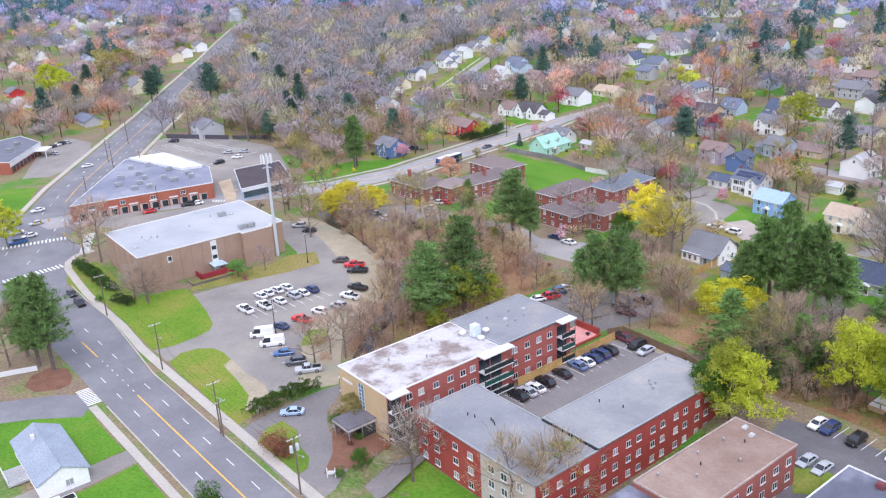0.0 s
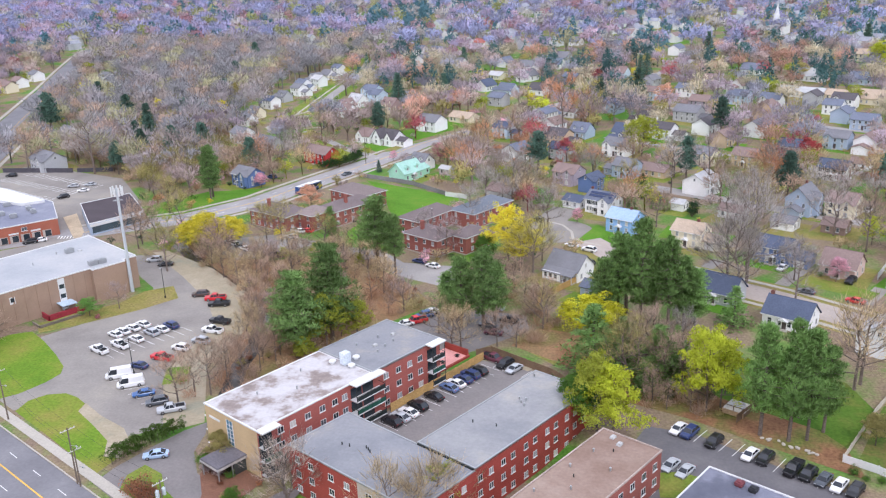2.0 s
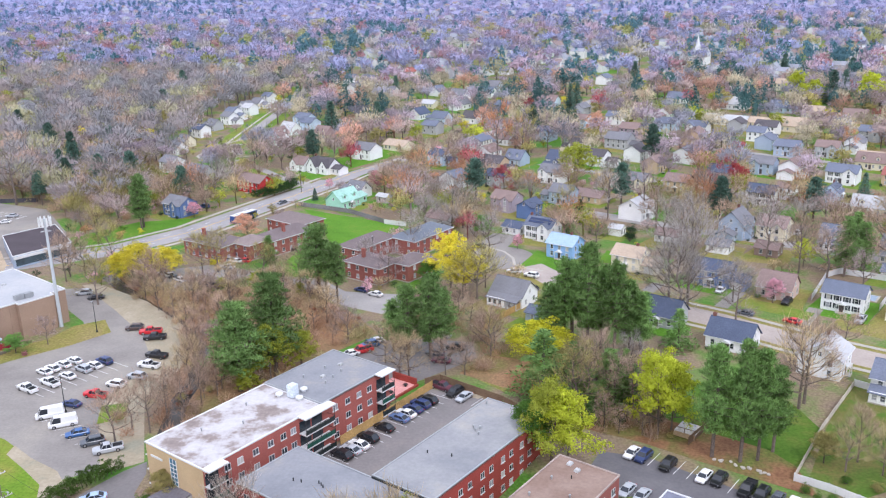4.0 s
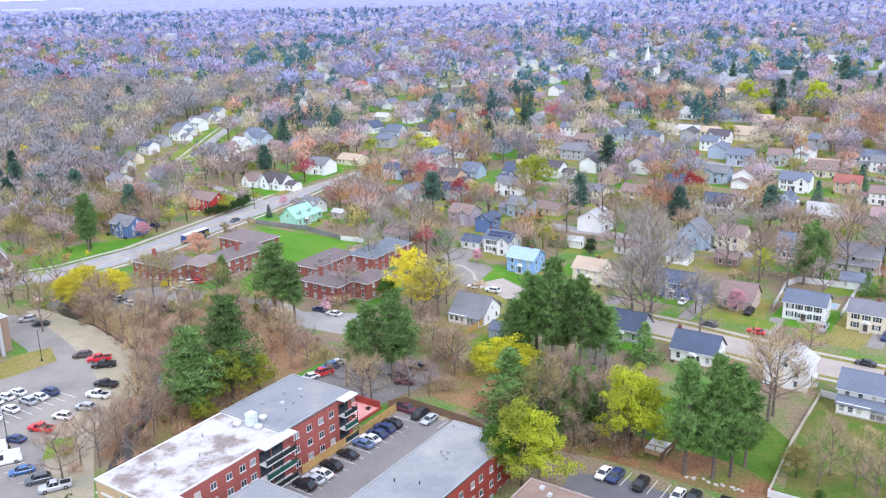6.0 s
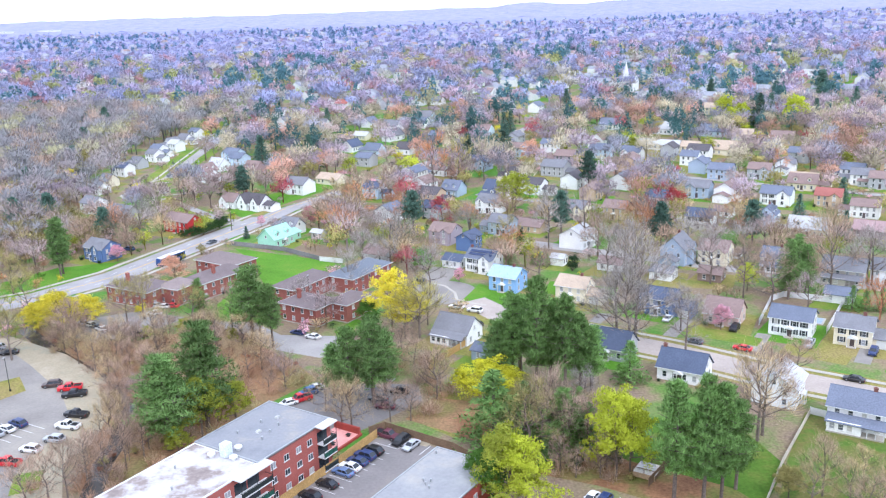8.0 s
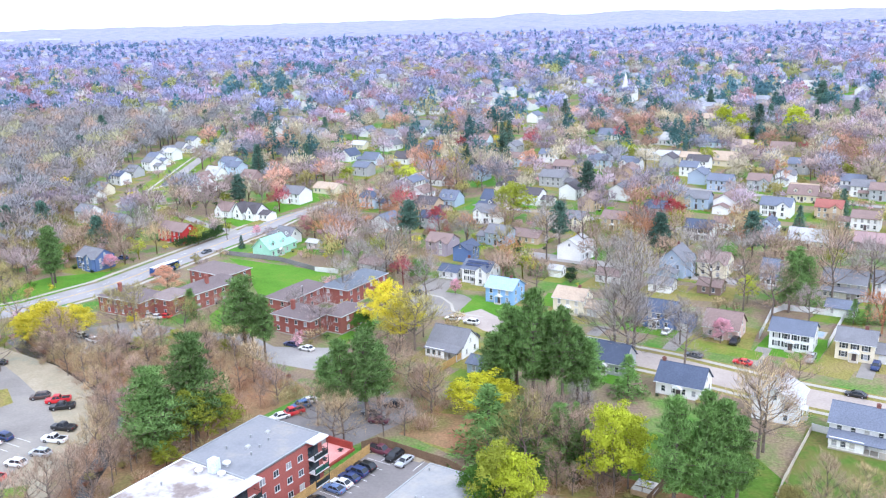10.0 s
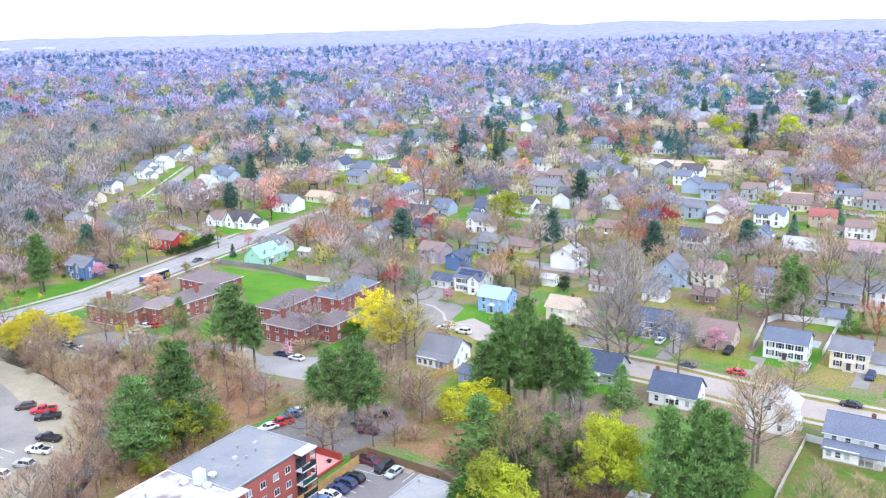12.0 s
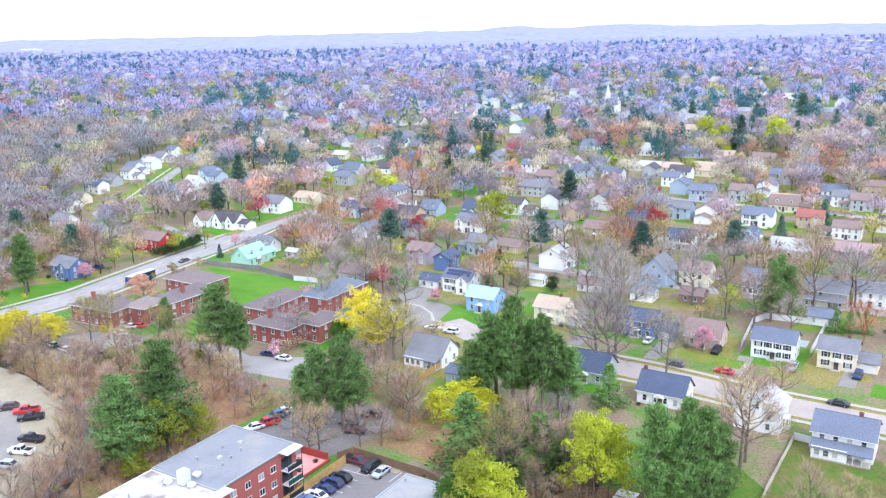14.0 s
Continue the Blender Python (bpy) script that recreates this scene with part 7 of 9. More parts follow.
# rocks along the edge of the parking lot
rock_rng = random.Random(5)
for i in range(16):
    bm = bmesh.new()
    bmesh.ops.create_icosphere(bm, subdivisions=1, radius=0.4)
    for v in bm.verts:
        v.co *= rock_rng.uniform(0.7, 1.2)
        v.co.z *= 0.6
    me = bpy.data.meshes.new("rock")
    bm.to_mesh(me)
    bm.free()
    me.materials.append(mat("grey_rock", (0.45, 0.41, 0.36), 0.9, (0.5, 0.2), (4, 0.2)))
    t = i / 15
    ob = new("rock", me)
    ob.matrix_world = pose(25.5 + 9 * t + rock_rng.uniform(-0.5, 0.5), 138.8 - 4.5 * t + rock_rng.uniform(-0.5, 0.5), 0.12, rz=rock_rng.uniform(0, 360))
    tagged(ob, "pale grey boulder at the parking lot edge", "rock", "boulders")


def church(x, y):
    z = ground_z(x, y)
    ob = thing("church", pose(x, y, z, rz=-20), "distant white church with a tall pointed steeple", "church")
    part("nave", gable_wall(12, 22, 8, 5), ob, colour=WALL["white"])
    part("roof", gable_roof(12, 22, 8, 5), ob, colour=ROOF["grey"])
    part("tower", Shape().box(-2.4, -13, 0, 2.4, -8.5, 13).box(-1.8, -12.4, 13, 1.8, -9.1, 16).mesh("tower", white_trim), ob)
    part("spire", Shape().tube((0, -10.75, 16), (0, -10.75, 24.5), 1.7, 0.05, 8).mesh("spire", white_trim), ob)
    keep_clear(x, y, 14)


church(98, 745)

# houses of the neighbourhood
house(69.4, 218.7, -28.6, 10.2, 7.5, 2, 'white', 'slate_blue', chimney=False, shutters=True, fine=True)
house(82.3, 211.9, -28.6, 8.6, 7.5, 2, 'cream', 'grey', shutters=True, fine=True, side=1)
house(36.9, 191.1, -28.6, 10.3, 7.5, 1.5, 'white', 'navy', chimney=True, fine=True)
house(-157.5, 438.0, 61.4, 9, 8, 1.5, 'white', 'brown')
house(-154.0, 475.5, -28.6, 10, 8, 2, 'skywhite', 'slate')
house(-133.0, 442.0, -28.6, 9, 8, 1.5, 'rosy', 'brown')
house(-204.5, 495.0, -28.6, 7.6, 7, 2, 'white', 'slate')
house(-206.0, 519.5, 61.4, 7.6, 7, 1.5, 'white', 'grey')
house(-74.8, 321.0, -28.6, 5, 3.5, 1, 'greytan', 'pale')
house(54.5, 179.9, 61.4, 9.5, 9.0, 2, 'white', 'pale', fine=True)
house(66.9, 167.8, -28.6, 11.0, 8.5, 2, 'white', 'slate', porch=True, fine=True)
house(38.8, 235.5, -28.6, 10.0, 7.5, 2, 'blue', 'navy', fine=True, side=1)
house(54.4, 227.3, -28.6, 9.0, 8, 1.5, 'pinkish', 'brown', fine=True)
house(22.1, 204.8, -28.6, 10, 8, 1.5, 'grey', 'navy', fine=True)
house(-3.1, 257.2, -28.6, 9.2, 7.5, 2, 'sky', 'sky_roof', fine=True)
house(-10.8, 277.0, -28.6, 10, 7.5, 2, 'white', 'slate_blue', chimney=True, shutters=True, solar=True, fine=True)
house(-20.4, 282.0, -28.6, 7, 6, 1, 'white', 'navy', fine=True)
house(16.4, 247.0, -28.6, 9.1, 7.5, 2, 'cream', 'tan', fine=True, side=1)
house(21.5, 305.2, 61.4, 10.5, 9, 2, 'white', 'pale', fine=True)
house(13.8, 282.2, -28.6, 4.5, 4, 1, 'white', 'pale')
house(30.5, 276.1, -28.6, 8, 6, 1, 'white', 'brown')
house(52.4, 283.8, 61.4, 10, 8, 2.5, 'greyblue', 'grey', fine=True)
house(45.0, 266.1, -28.6, 7, 6, 1, 'white', 'grey')
house(69.7, 329.4, -28.6, 10.3, 8, 2, 'white', 'navy', fine=True, shutters=True)
house(40.5, 346.4, -28.6, 9.5, 8, 2, 'tan', 'brown', fine=True)
house(24.7, 347.8, -28.6, 8.8, 8, 2, 'cream', 'grey')
house(48.9, 397.0, 61.4, 10.5, 8, 2, 'white', 'grey')
house(79.3, 378.3, -28.6, 9.8, 8, 2, 'greyblue', 'grey')
house(-4.9, 325.1, -28.6, 8.5, 8, 2, 'greyblue', 'grey')
house(5.5, 328.2, -28.6, 12, 8, 1, 'tan', 'brown')
house(-6.4, 375.8, -28.6, 9, 8, 1.5, 'white', 'navy')
house(-16.8, 303.2, 61.4, 8, 6, 2, 'blue', 'navy')
house(-25.8, 313.4, -28.6, 9.5, 8, 2, 'mauve', 'brown')
house(107.9, 364.5, -28.6, 12, 8.5, 2, 'white', 'slate', shutters=True)
house(96.9, 337.7, 61.4, 7.5, 6.5, 1.5, 'skywhite', 'slate_blue', fine=True)
house(90.2, 374.2, 61.4, 10.5, 9, 2, 'white', 'brown', porch=True)
house(82.2, 345.7, -28.6, 7, 6, 1, 'white', 'brown')
house(104.9, 315.5, -28.6, 13.5, 8, 1.5, 'cream', 'pale', fine=True)
house(127.1, 359.8, -28.6, 10, 8, 2, 'tan', 'red')
house(126.0, 388.3, -28.6, 12, 8, 1.5, 'cream', 'brown')
house(153.2, 394.7, -28.6, 9, 8, 2, 'white', 'grey')
house(64.7, 283.1, -28.6, 9.2, 9, 2, 'cream', 'brown', fine=True)
house(59.2, 264.0, -28.6, 7, 6, 1, 'brownw', 'brown')
house(81.1, 274.0, -28.6, 7.5, 8, 2, 'white', 'slate_blue', porch=True, fine=True)
house(97.5, 260.9, -28.6, 11.8, 9, 2, 'greytan', 'grey', porch=True, fine=True)
house(89.9, 242.9, -28.6, 7.5, 6, 1, 'white', 'slate')
house(109.5, 259.0, -28.6, 9, 8, 2, 'white', 'grey', fine=True)
house(127.3, 313.7, -28.6, 14, 10, 1, 'rosy', 'rosyroof')
house(-16.2, 215.8, -28.6, 10, 8, 1.5, 'white', 'grey', porch=True, fine=True)
house(-8.2, 202.4, -28.6, 6.5, 5, 1, 'greyblue', 'slate_blue')
house(-47.3, 292.3, -28.6, 9.6, 8, 1, 'grey', 'brown')
house(-148.9, 297.5, -28.6, 10.5, 8, 2, 'blue', 'grey', fine=True, shutters=True)
house(-133.1, 336.2, -28.6, 14, 8, 2, 'redp', 'brown')
house(-89.3, 313.7, 61.4, 11, 8.5, 1.5, 'mint', 'mintroof', fine=True)
house(-87.3, 330.2, -28.6, 8, 7, 1.5, 'white', 'grey')
house(-124.5, 375.0, -28.6, 8, 7, 1.5, 'white', 'brown', gables=((-1.6, 4.6, 1.1, 1.2),))
house(-113.0, 371.5, -28.6, 12, 8, 1.5, 'white', 'dark', chimney=True, fine=True, gables=((-3.4, 5.2, 1.45, 1.6), (3.2, 4.4, 1.3, 0.9)))
house(-100.0, 399.1, -28.6, 12, 9, 2, 'white', 'grey')
house(-87.9, 417.3, -28.6, 13, 9, 1, 'cream', 'tan')
house(-185.8, 370.1, -28.6, 9, 8, 2, 'white', 'grey')
house(-199.0, 404.7, -28.6, 7.6, 7, 1.5, 'white', 'grey')
house(-201.6, 420.3, -28.6, 7.6, 7, 1.5, 'cream', 'grey')
house(-203.1, 443.9, -28.6, 7.6, 7, 2, 'white', 'navy')
house(-203.4, 462.3, -28.6, 7.6, 7, 1.5, 'grey', 'grey')
house(-201.2, 479.9, -28.6, 7.6, 7, 2, 'white', 'grey')
house(-199.0, 507.9, -28.6, 7.6, 7, 2, 'white', 'pale')
house(-202.2, 532.1, -28.6, 7.6, 7, 1.5, 'white', 'grey')
house(-200.6, 548.6, -28.6, 7.6, 7, 2, 'white', 'slate')
house(-166.0, 356.0, -28.6, 12, 8, 1.5, 'grey', 'grey')
house(-152.3, 425.8, -28.6, 8, 8, 1.5, 'white', 'brown')
house(-147.6, 462.6, -28.6, 10, 8, 2, 'skywhite', 'slate_blue')
house(-155.3, 451.9, -28.6, 9, 8, 1.5, 'white', 'pale')
house(-91.4, 496.5, 61.4, 10, 8, 1.5, 'white', 'navy')
house(-76.5, 483.8, -28.6, 10, 8, 1.5, 'skywhite', 'slate_blue')
house(-76.4, 562.2, -28.6, 12, 8, 1.5, 'white', 'grey')
house(-59.0, 570.5, -28.6, 11, 8, 1.5, 'white', 'slate')
house(-56.6, 597.3, -28.6, 10, 8, 1.5, 'skywhite', 'grey')
house(-93.0, 577.0, 61.4, 9, 8, 1.5, 'white', 'slate')
house(-151.7, 583.6, 61.4, 8, 8, 2, 'white', 'grey')
house(-165.4, 629.1, -28.6, 10, 8, 2, 'white', 'slate')
house(-150.8, 623.3, -28.6, 10, 8, 2, 'grey', 'slate')
house(-124.0, 573.7, -28.6, 9, 8, 1.5, 'white', 'grey')
house(-187.7, 748.9, -28.6, 12, 9, 2, 'white', 'slate')
house(-79.4, 684.3, -28.6, 10, 8, 1.5, 'white', 'grey')
house(-55.6, 680.8, -28.6, 9, 8, 1.5, 'white', 'grey')
house(-91.0, 533.0, -28.6, 10, 8, 1, 'cream', 'pale')
house(-126.5, 667.3, -28.6, 11, 8, 2, 'white', 'red')
house(-368.7, 1074.1, -28.6, 12, 9, 2, 'white', 'pale')
house(-315.2, 1008.5, -28.6, 12, 9, 2, 'white', 'pale')
house(-143.4, 826.6, -28.6, 12, 9, 2, 'white', 'slate')
house(-113.2, 838.1, -28.6, 10, 8, 2, 'white', 'grey')
house(-76.1, 1151.2, -28.6, 14, 9, 2, 'white', 'slate')
house(60.8, 548.4, -28.6, 12, 8, 1.5, 'white', 'slate')
house(80.3, 483.6, -28.6, 22, 9, 1, 'white', 'pale')
house(90.8, 528.2, -28.6, 16, 9, 1.5, 'white', 'pale')
house(97.9, 476.1, -28.6, 15, 9, 1, 'cream', 'tan')
house(111.2, 465.3, -28.6, 14, 9, 1.5, 'cream', 'tan')
house(113.8, 518.5, -28.6, 9, 8, 1.5, 'skywhite', 'slate')
house(128.7, 501.0, -28.6, 11, 8, 1.5, 'cream', 'tan')
house(147.0, 489.2, -28.6, 12, 9, 1.5, 'tan', 'brown')
house(57.5, 438.3, 61.4, 10, 8, 2, 'tan', 'brown')
house(96.2, 411.0, -28.6, 11, 8, 2, 'greyblue', 'slate')
house(89.0, 425.2, 61.4, 9, 8, 2, 'greyblue', 'slate')
house(113.5, 410.1, -28.6, 10, 8, 2, 'grey', 'brown')
house(142.0, 444.4, -28.6, 10, 8, 2, 'grey', 'slate')
house(130.1, 399.7, -28.6, 12, 8, 1, 'cream', 'tan')
house(233.8, 572.8, 61.4, 12, 9, 2, 'white', 'brown')
house(17.7, 623.1, 61.4, 10, 8, 2, 'white', 'slate')
house(-3.3, 628.8, -28.6, 12, 8, 1.5, 'white', 'grey')
house(-21.5, 652.8, -28.6, 10, 8, 1.5, 'white', 'slate')
house(131.4, 594.1, -28.6, 11, 9, 2, 'cream', 'tan')
house(261.1, 812.3, -28.6, 50, 18, 1, 'white', 'pale')
house(153.3, 405.8, -28.6, 10, 8, 2, 'white', 'slate')
house(158.6, 387.9, -28.6, 9, 8, 2, 'grey', 'brown')
house(80.4, 1175.0, -28.6, 12, 9, 2, 'white', 'grey')
house(200.4, 1253.9, -28.6, 12, 9, 2, 'white', 'grey')
house(234.8, 1332.3, -28.6, 12, 9, 2, 'white', 'grey')
house(345.3, 1203.7, -28.6, 14, 9, 2, 'white', 'pale')
house(479.9, 1390.0, -28.6, 12, 9, 2, 'white', 'pale')
house(290.1, 1360.8, -28.6, 12, 9, 2, 'white', 'grey')
house(886.0, 2178.9, -28.6, 30, 12, 2, 'white', 'pale')
house(1037.2, 2630.1, -28.6, 26, 12, 2, 'white', 'pale')
house(27.3, 449.8, -28.6, 10, 8, 2, 'mauve', 'brown')
house(20.6, 425.0, -28.6, 12, 9, 2, 'grey', 'grey')
house(-8.0, 388.8, -28.6, 9, 8, 1.5, 'white', 'navy')
house(-558.7, 537.9, -28.6, 10, 8, 2, 'white', 'grey')
house(-669.9, 662.0, -28.6, 11, 8, 2, 'white', 'slate')
house(-560.1, 561.1, -28.6, 10, 8, 2, 'skywhite', 'grey')
house(-631.4, 648.4, -28.6, 11, 8, 2, 'white', 'grey')
house(-629.6, 600.5, -28.6, 10, 8, 1.5, 'white', 'slate')
house(-601.1, 632.1, -28.6, 12, 8, 1.5, 'white', 'grey')
house(-410.1, 501.7, -28.6, 10, 8, 2, 'white', 'brown')
house(-412.6, 491.2, -28.6, 9, 8, 2, 'cream', 'brown')
house(-414.8, 525.2, -28.6, 9, 8, 2, 'white', 'grey')
house(-354.9, 518.6, -28.6, 9, 8, 2, 'white', 'grey')
house(-368.6, 403.4, -28.6, 10, 8, 2, 'cream', 'grey')
house(-741.6, 686.6, -28.6, 12, 8, 2, 'white', 'grey')
house(-628.3, 680.8, -28.6, 11, 8, 2, 'white', 'slate')
house(-406.0, 485.3, -28.6, 12, 8, 2, 'cream', 'brown')
house(-360.1, 393.9, -28.6, 9, 8, 2, 'cream', 'grey')
house(-250.5, 313.8, -28.6, 14, 10, 2, 'grey', 'grey')
house(-341.9, 506.0, -28.6, 9, 8, 2, 'white', 'grey')
house(-542.9, 532.4, -28.6, 13, 9, 2, 'white', 'grey')
house(-531.3, 486.2, -28.6, 12, 9, 1.5, 'white', 'slate')
house(-698.1, 683.0, -28.6, 14, 9, 2, 'white', 'grey')
house(-595.4, 638.4, -28.6, 20, 10, 1, 'white', 'pale')
house(-440.8, 378.6, -28.6, 12, 9, 1, 'redp', 'grey')
house(-408.1, 354.1, -28.6, 16, 9, 1, 'white', 'pale')
house(-330.8, 323.4, -28.6, 18, 9, 1, 'grey', 'slate')
house(-279.7, 369.8, -28.6, 9, 8, 1.5, 'white', 'grey')
house(-586.0, 560.0, -28.6, 11, 8, 2, 'white', 'grey')
house(-575.0, 548.0, 61.4, 10, 8, 2, 'white', 'slate')
house(-619.0, 622.0, -28.6, 12, 8, 1.5, 'white', 'pale')
house(-508.0, 442.5, -28.6, 12, 8, 1.5, 'white', 'pale')
house(-470.0, 470.0, -28.6, 10, 8, 2, 'skywhite', 'slate')
house(-452.0, 428.0, 61.4, 10, 8, 2, 'white', 'grey')
house(-485.0, 532.0, -28.6, 10, 8, 2, 'white', 'slate')
house(-50.8, 347.9, 61.4, 9.8, 8.5, 2, 'white', 'slate')
house(-32.2, 351.7, -28.6, 9.4, 7.2, 2, 'grey', 'navy')
house(-62.8, 387.9, -28.6, 8.5, 7.4, 2, 'skywhite', 'navy')
house(-36.2, 375.7, -28.6, 10.3, 8.0, 2, 'tan', 'dark')
house(-9.5, 359.7, -28.6, 10.5, 8.3, 2, 'white', 'grey')
house(-41.0, 396.7, 61.4, 9.5, 8.3, 2, 'white', 'brown')
house(-27.1, 389.2, -28.6, 8.5, 8.3, 1.5, 'greyblue', 'slate')
house(-47.4, 419.7, 61.4, 10.7, 7.1, 2, 'white', 'slate')
house(8.7, 390.1, -28.6, 10.6, 7.6, 2, 'white', 'dark')
house(33.3, 378.3, 61.4, 9.2, 7.2, 2, 'tan', 'brown')
house(59.5, 362.5, -28.6, 9.6, 7.9, 2, 'white', 'navy')
house(-77.0, 455.8, -28.6, 9.5, 7.4, 2, 'grey', 'slate')
house(-36.9, 431.7, -28.6, 11.0, 8.4, 1.5, 'white', 'brown')
house(1.3, 413.1, -28.6, 8.6, 7.1, 2, 'white', 'dark')
house(26.9, 399.2, 61.4, 9.2, 8.3, 2, 'white', 'dark')
house(134.4, 341.4, -28.6, 10.1, 7.2, 2, 'white', 'brown')
house(-15.7, 440.9, -28.6, 8.6, 7.8, 2, 'greyblue', 'navy')
house(154.4, 351.0, -28.6, 8.8, 7.0, 1.5, 'white', 'dark')
house(-59.0, 485.4, -28.6, 9.5, 7.6, 1.5, 'white', 'dark')
house(2.1, 473.6, -28.6, 9.6, 7.6, 2, 'skywhite', 'brown')
house(172.9, 379.9, -28.6, 10.0, 7.8, 2, 'white', 'grey')
house(-70.7, 528.8, 61.4, 8.8, 8.4, 1.5, 'white', 'grey')
house(-43.0, 515.6, -28.6, 9.3, 8.0, 2, 'tan', 'slate')
house(21.0, 481.9, -28.6, 9.2, 7.7, 2, 'white', 'slate')
house(46.6, 464.1, -28.6, 10.9, 8.2, 2, 'skywhite', 'slate')
house(61.5, 456.1, -28.6, 10.2, 7.9, 2, 'white', 'slate')
house(88.2, 442.1, -28.6, 8.6, 7.6, 2, 'white', 'slate')
house(128.5, 422.0, 61.4, 10.3, 7.7, 2, 'white', 'grey')
house(179.2, 394.0, 61.4, 9.6, 7.8, 2, 'grey', 'brown')
house(2.1, 507.8, 61.4, 9.6, 7.2, 2, 'grey', 'grey')
house(82.0, 464.5, 61.4, 8.8, 7.3, 2, 'grey', 'dark')
house(95.6, 456.2, -28.6, 10.9, 8.4, 2, 'white', 'dark')
house(174.5, 415.0, -28.6, 9.5, 7.1, 2, 'tan', 'brown')
house(-16.8, 538.9, -28.6, 10.3, 7.7, 1.5, 'skywhite', 'brown')
house(35.8, 509.3, -28.6, 10.0, 7.9, 2, 'white', 'brown')
house(49.3, 499.7, 61.4, 9.9, 7.6, 1.5, 'white', 'brown')
# single trees and shrubs
tree('pine', -70.8, 156.0, 20.5, '', 1.15)
tree('pine', -65.5, 164.0, 24.4, '', 1.1)
tree('pine', -69.1, 211.3, 22.5, '', 1.2)
tree('pine', -63.7, 209.7, 17.8, '', 0.9)
tree('pine', -38.0, 177.0, 18.3, '', 0.9)
tree('pine', -32.5, 176.1, 20.9, '', 0.9)
tree('pine', -42.0, 179.8, 13.0, '')
tree('pine', -2.3, 186.6, 22.5, 'deep', 0.74)
tree('pine', 3.0, 182.4, 27.5, 'deep', 0.74)
tree('pine', 9.2, 181.6, 23.6, 'deep', 0.78)
tree('pine', 12.7, 183.7, 18.0, 'deep', 0.9)
tree('pine', -0.4, 192.0, 20.2, 'deep', 1.05)
tree('pine', 6.3, 186.1, 21.0, 'deep', 0.78)
tree('pine', 15.2, 184.0, 15.3, 'deep')
tree('pine', -5.6, 186.2, 16.4, '', 1.05)
tree('pine', 25.2, 139.6, 22.5, 'deep', 0.75)
tree('pine', 29.9, 138.3, 23.9, 'deep', 0.75)
tree('pine', 33.1, 139.2, 22.1, 'deep', 0.75)
tree('pine', 36.4, 142.6, 17.5, 'deep', 0.8)
tree('spruce', -6.1, 160.3, 15.0, 'deep', 1.7)
tree('spruce', 7.3, 157.5, 12.6, 'deep', 1.5)
tree('spruce', 24.2, 188.4, 9.9, 'deep', 1.5)
tree('spruce', 12.0, 158.5, 9.0, 'deep', 1.5)
tree('spruce', 14.5, 154.0, 7.0, 'deep', 1.6)
tree('spruce', 4.5, 152.5, 6.5, 'deep', 1.6)
tree('shrub', 9.5, 150.5, 2.6, 'dark')
tree('shrub', 3.0, 149.0, 2.2, 'green')
tree('shrub', 18.5, 145.5, 1.6, 'olive')
tree('leafy', 44.5, 139.5, 6.5, 'olive')
tree('bare', 47.5, 137.0, 9.0, 'tanb')
tree('bare', 50.5, 140.5, 10.5, 'brown')
tree('bare', 53.5, 136.5, 9.5, 'tanb')
tree('shrub', 46.5, 133.0, 2.2, 'green')
tree('shrub', 51.0, 131.0, 2.0, 'olive')
tree('pine', -153.2, 274.6, 20.3, '', 0.9)
tree('pine', -226.1, 354.8, 16.1, '', 0.9)
tree('pine', -91.0, 233.4, 11.7, '')
tree('spruce', 80.0, 250.3, 17.7, '')
tree('pine', 33.1, 389.2, 18.9, '', 0.9)
tree('spruce', -4.3, 460.3, 19.2, '')
tree('spruce', -22.7, 445.7, 17.4, '')
tree('spruce', -132.8, 456.0, 17.0, '')
tree('pine', -111.0, 472.0, 14.2, '')
tree('leafy', -3.6, 134.4, 16.8, 'lime', 0.95)
tree('leafy', -0.6, 133.0, 15.6, 'lime2', 0.9)
tree('leafy', -7.7, 135.2, 12.9, 'green')
tree('leafy', 16.2, 146.7, 18.4, 'lime2', 0.85)
tree('leafy', 18.9, 148.6, 15.5, 'lime2', 0.8)
tree('leafy', -8.5, 179.3, 9.8, 'yellow', 1.7)
tree('leafy', -4.7, 181.4, 7.1, 'yellow', 1.7)
tree('leafy', -34.6, 224.7, 17.0, 'gold', 0.95)
tree('leafy', -30.0, 220.5, 13.2, 'gold', 1.25)
tree('leafy', -127.7, 222.8, 11.9, 'gold', 1.5)
tree('leafy', -121.5, 227.3, 9.6, 'gold', 1.5)
tree('leafy', -135.7, 225.6, 7.3, 'gold', 1.5)
tree('leafy', -60.6, 167.7, 10.5, 'lime')
tree('leafy', -65.7, 161.0, 14.9, 'lime')
tree('leafy', 0.1, 358.1, 17.4, 'lime')
tree('leafy', -111.2, 267.5, 9.0, 'peach', 1.35)
tree('shrub', -110.6, 238.2, 3.4, 'gold')
tree('shrub', -106.6, 281.5, 3.0, 'gold')
tree('leafy', -31.0, 277.0, 7.5, 'fresh', 1.2)
tree('spruce', -3.0, 276.5, 7.0, '')
tree('spruce', -0.8, 275.6, 6.0, '')
tree('spruce', 5.2, 282.2, 4.6, '')
tree('spruce', 7.5, 281.3, 4.8, '')
tree('spruce', 9.8, 280.3, 4.4, '')
tree('bare', 36.6, 268.3, 18.5, 'grey')
tree('bare', -37.4, 349.0, 17.0, 'mauve')
tree('bare', 12.6, 325.0, 16.5, 'grey')
tree('leafy', -166.2, 522.9, 10.5, 'lime2')
tree('leafy', -141.6, 293.0, 6.4, 'pink', 1.3)
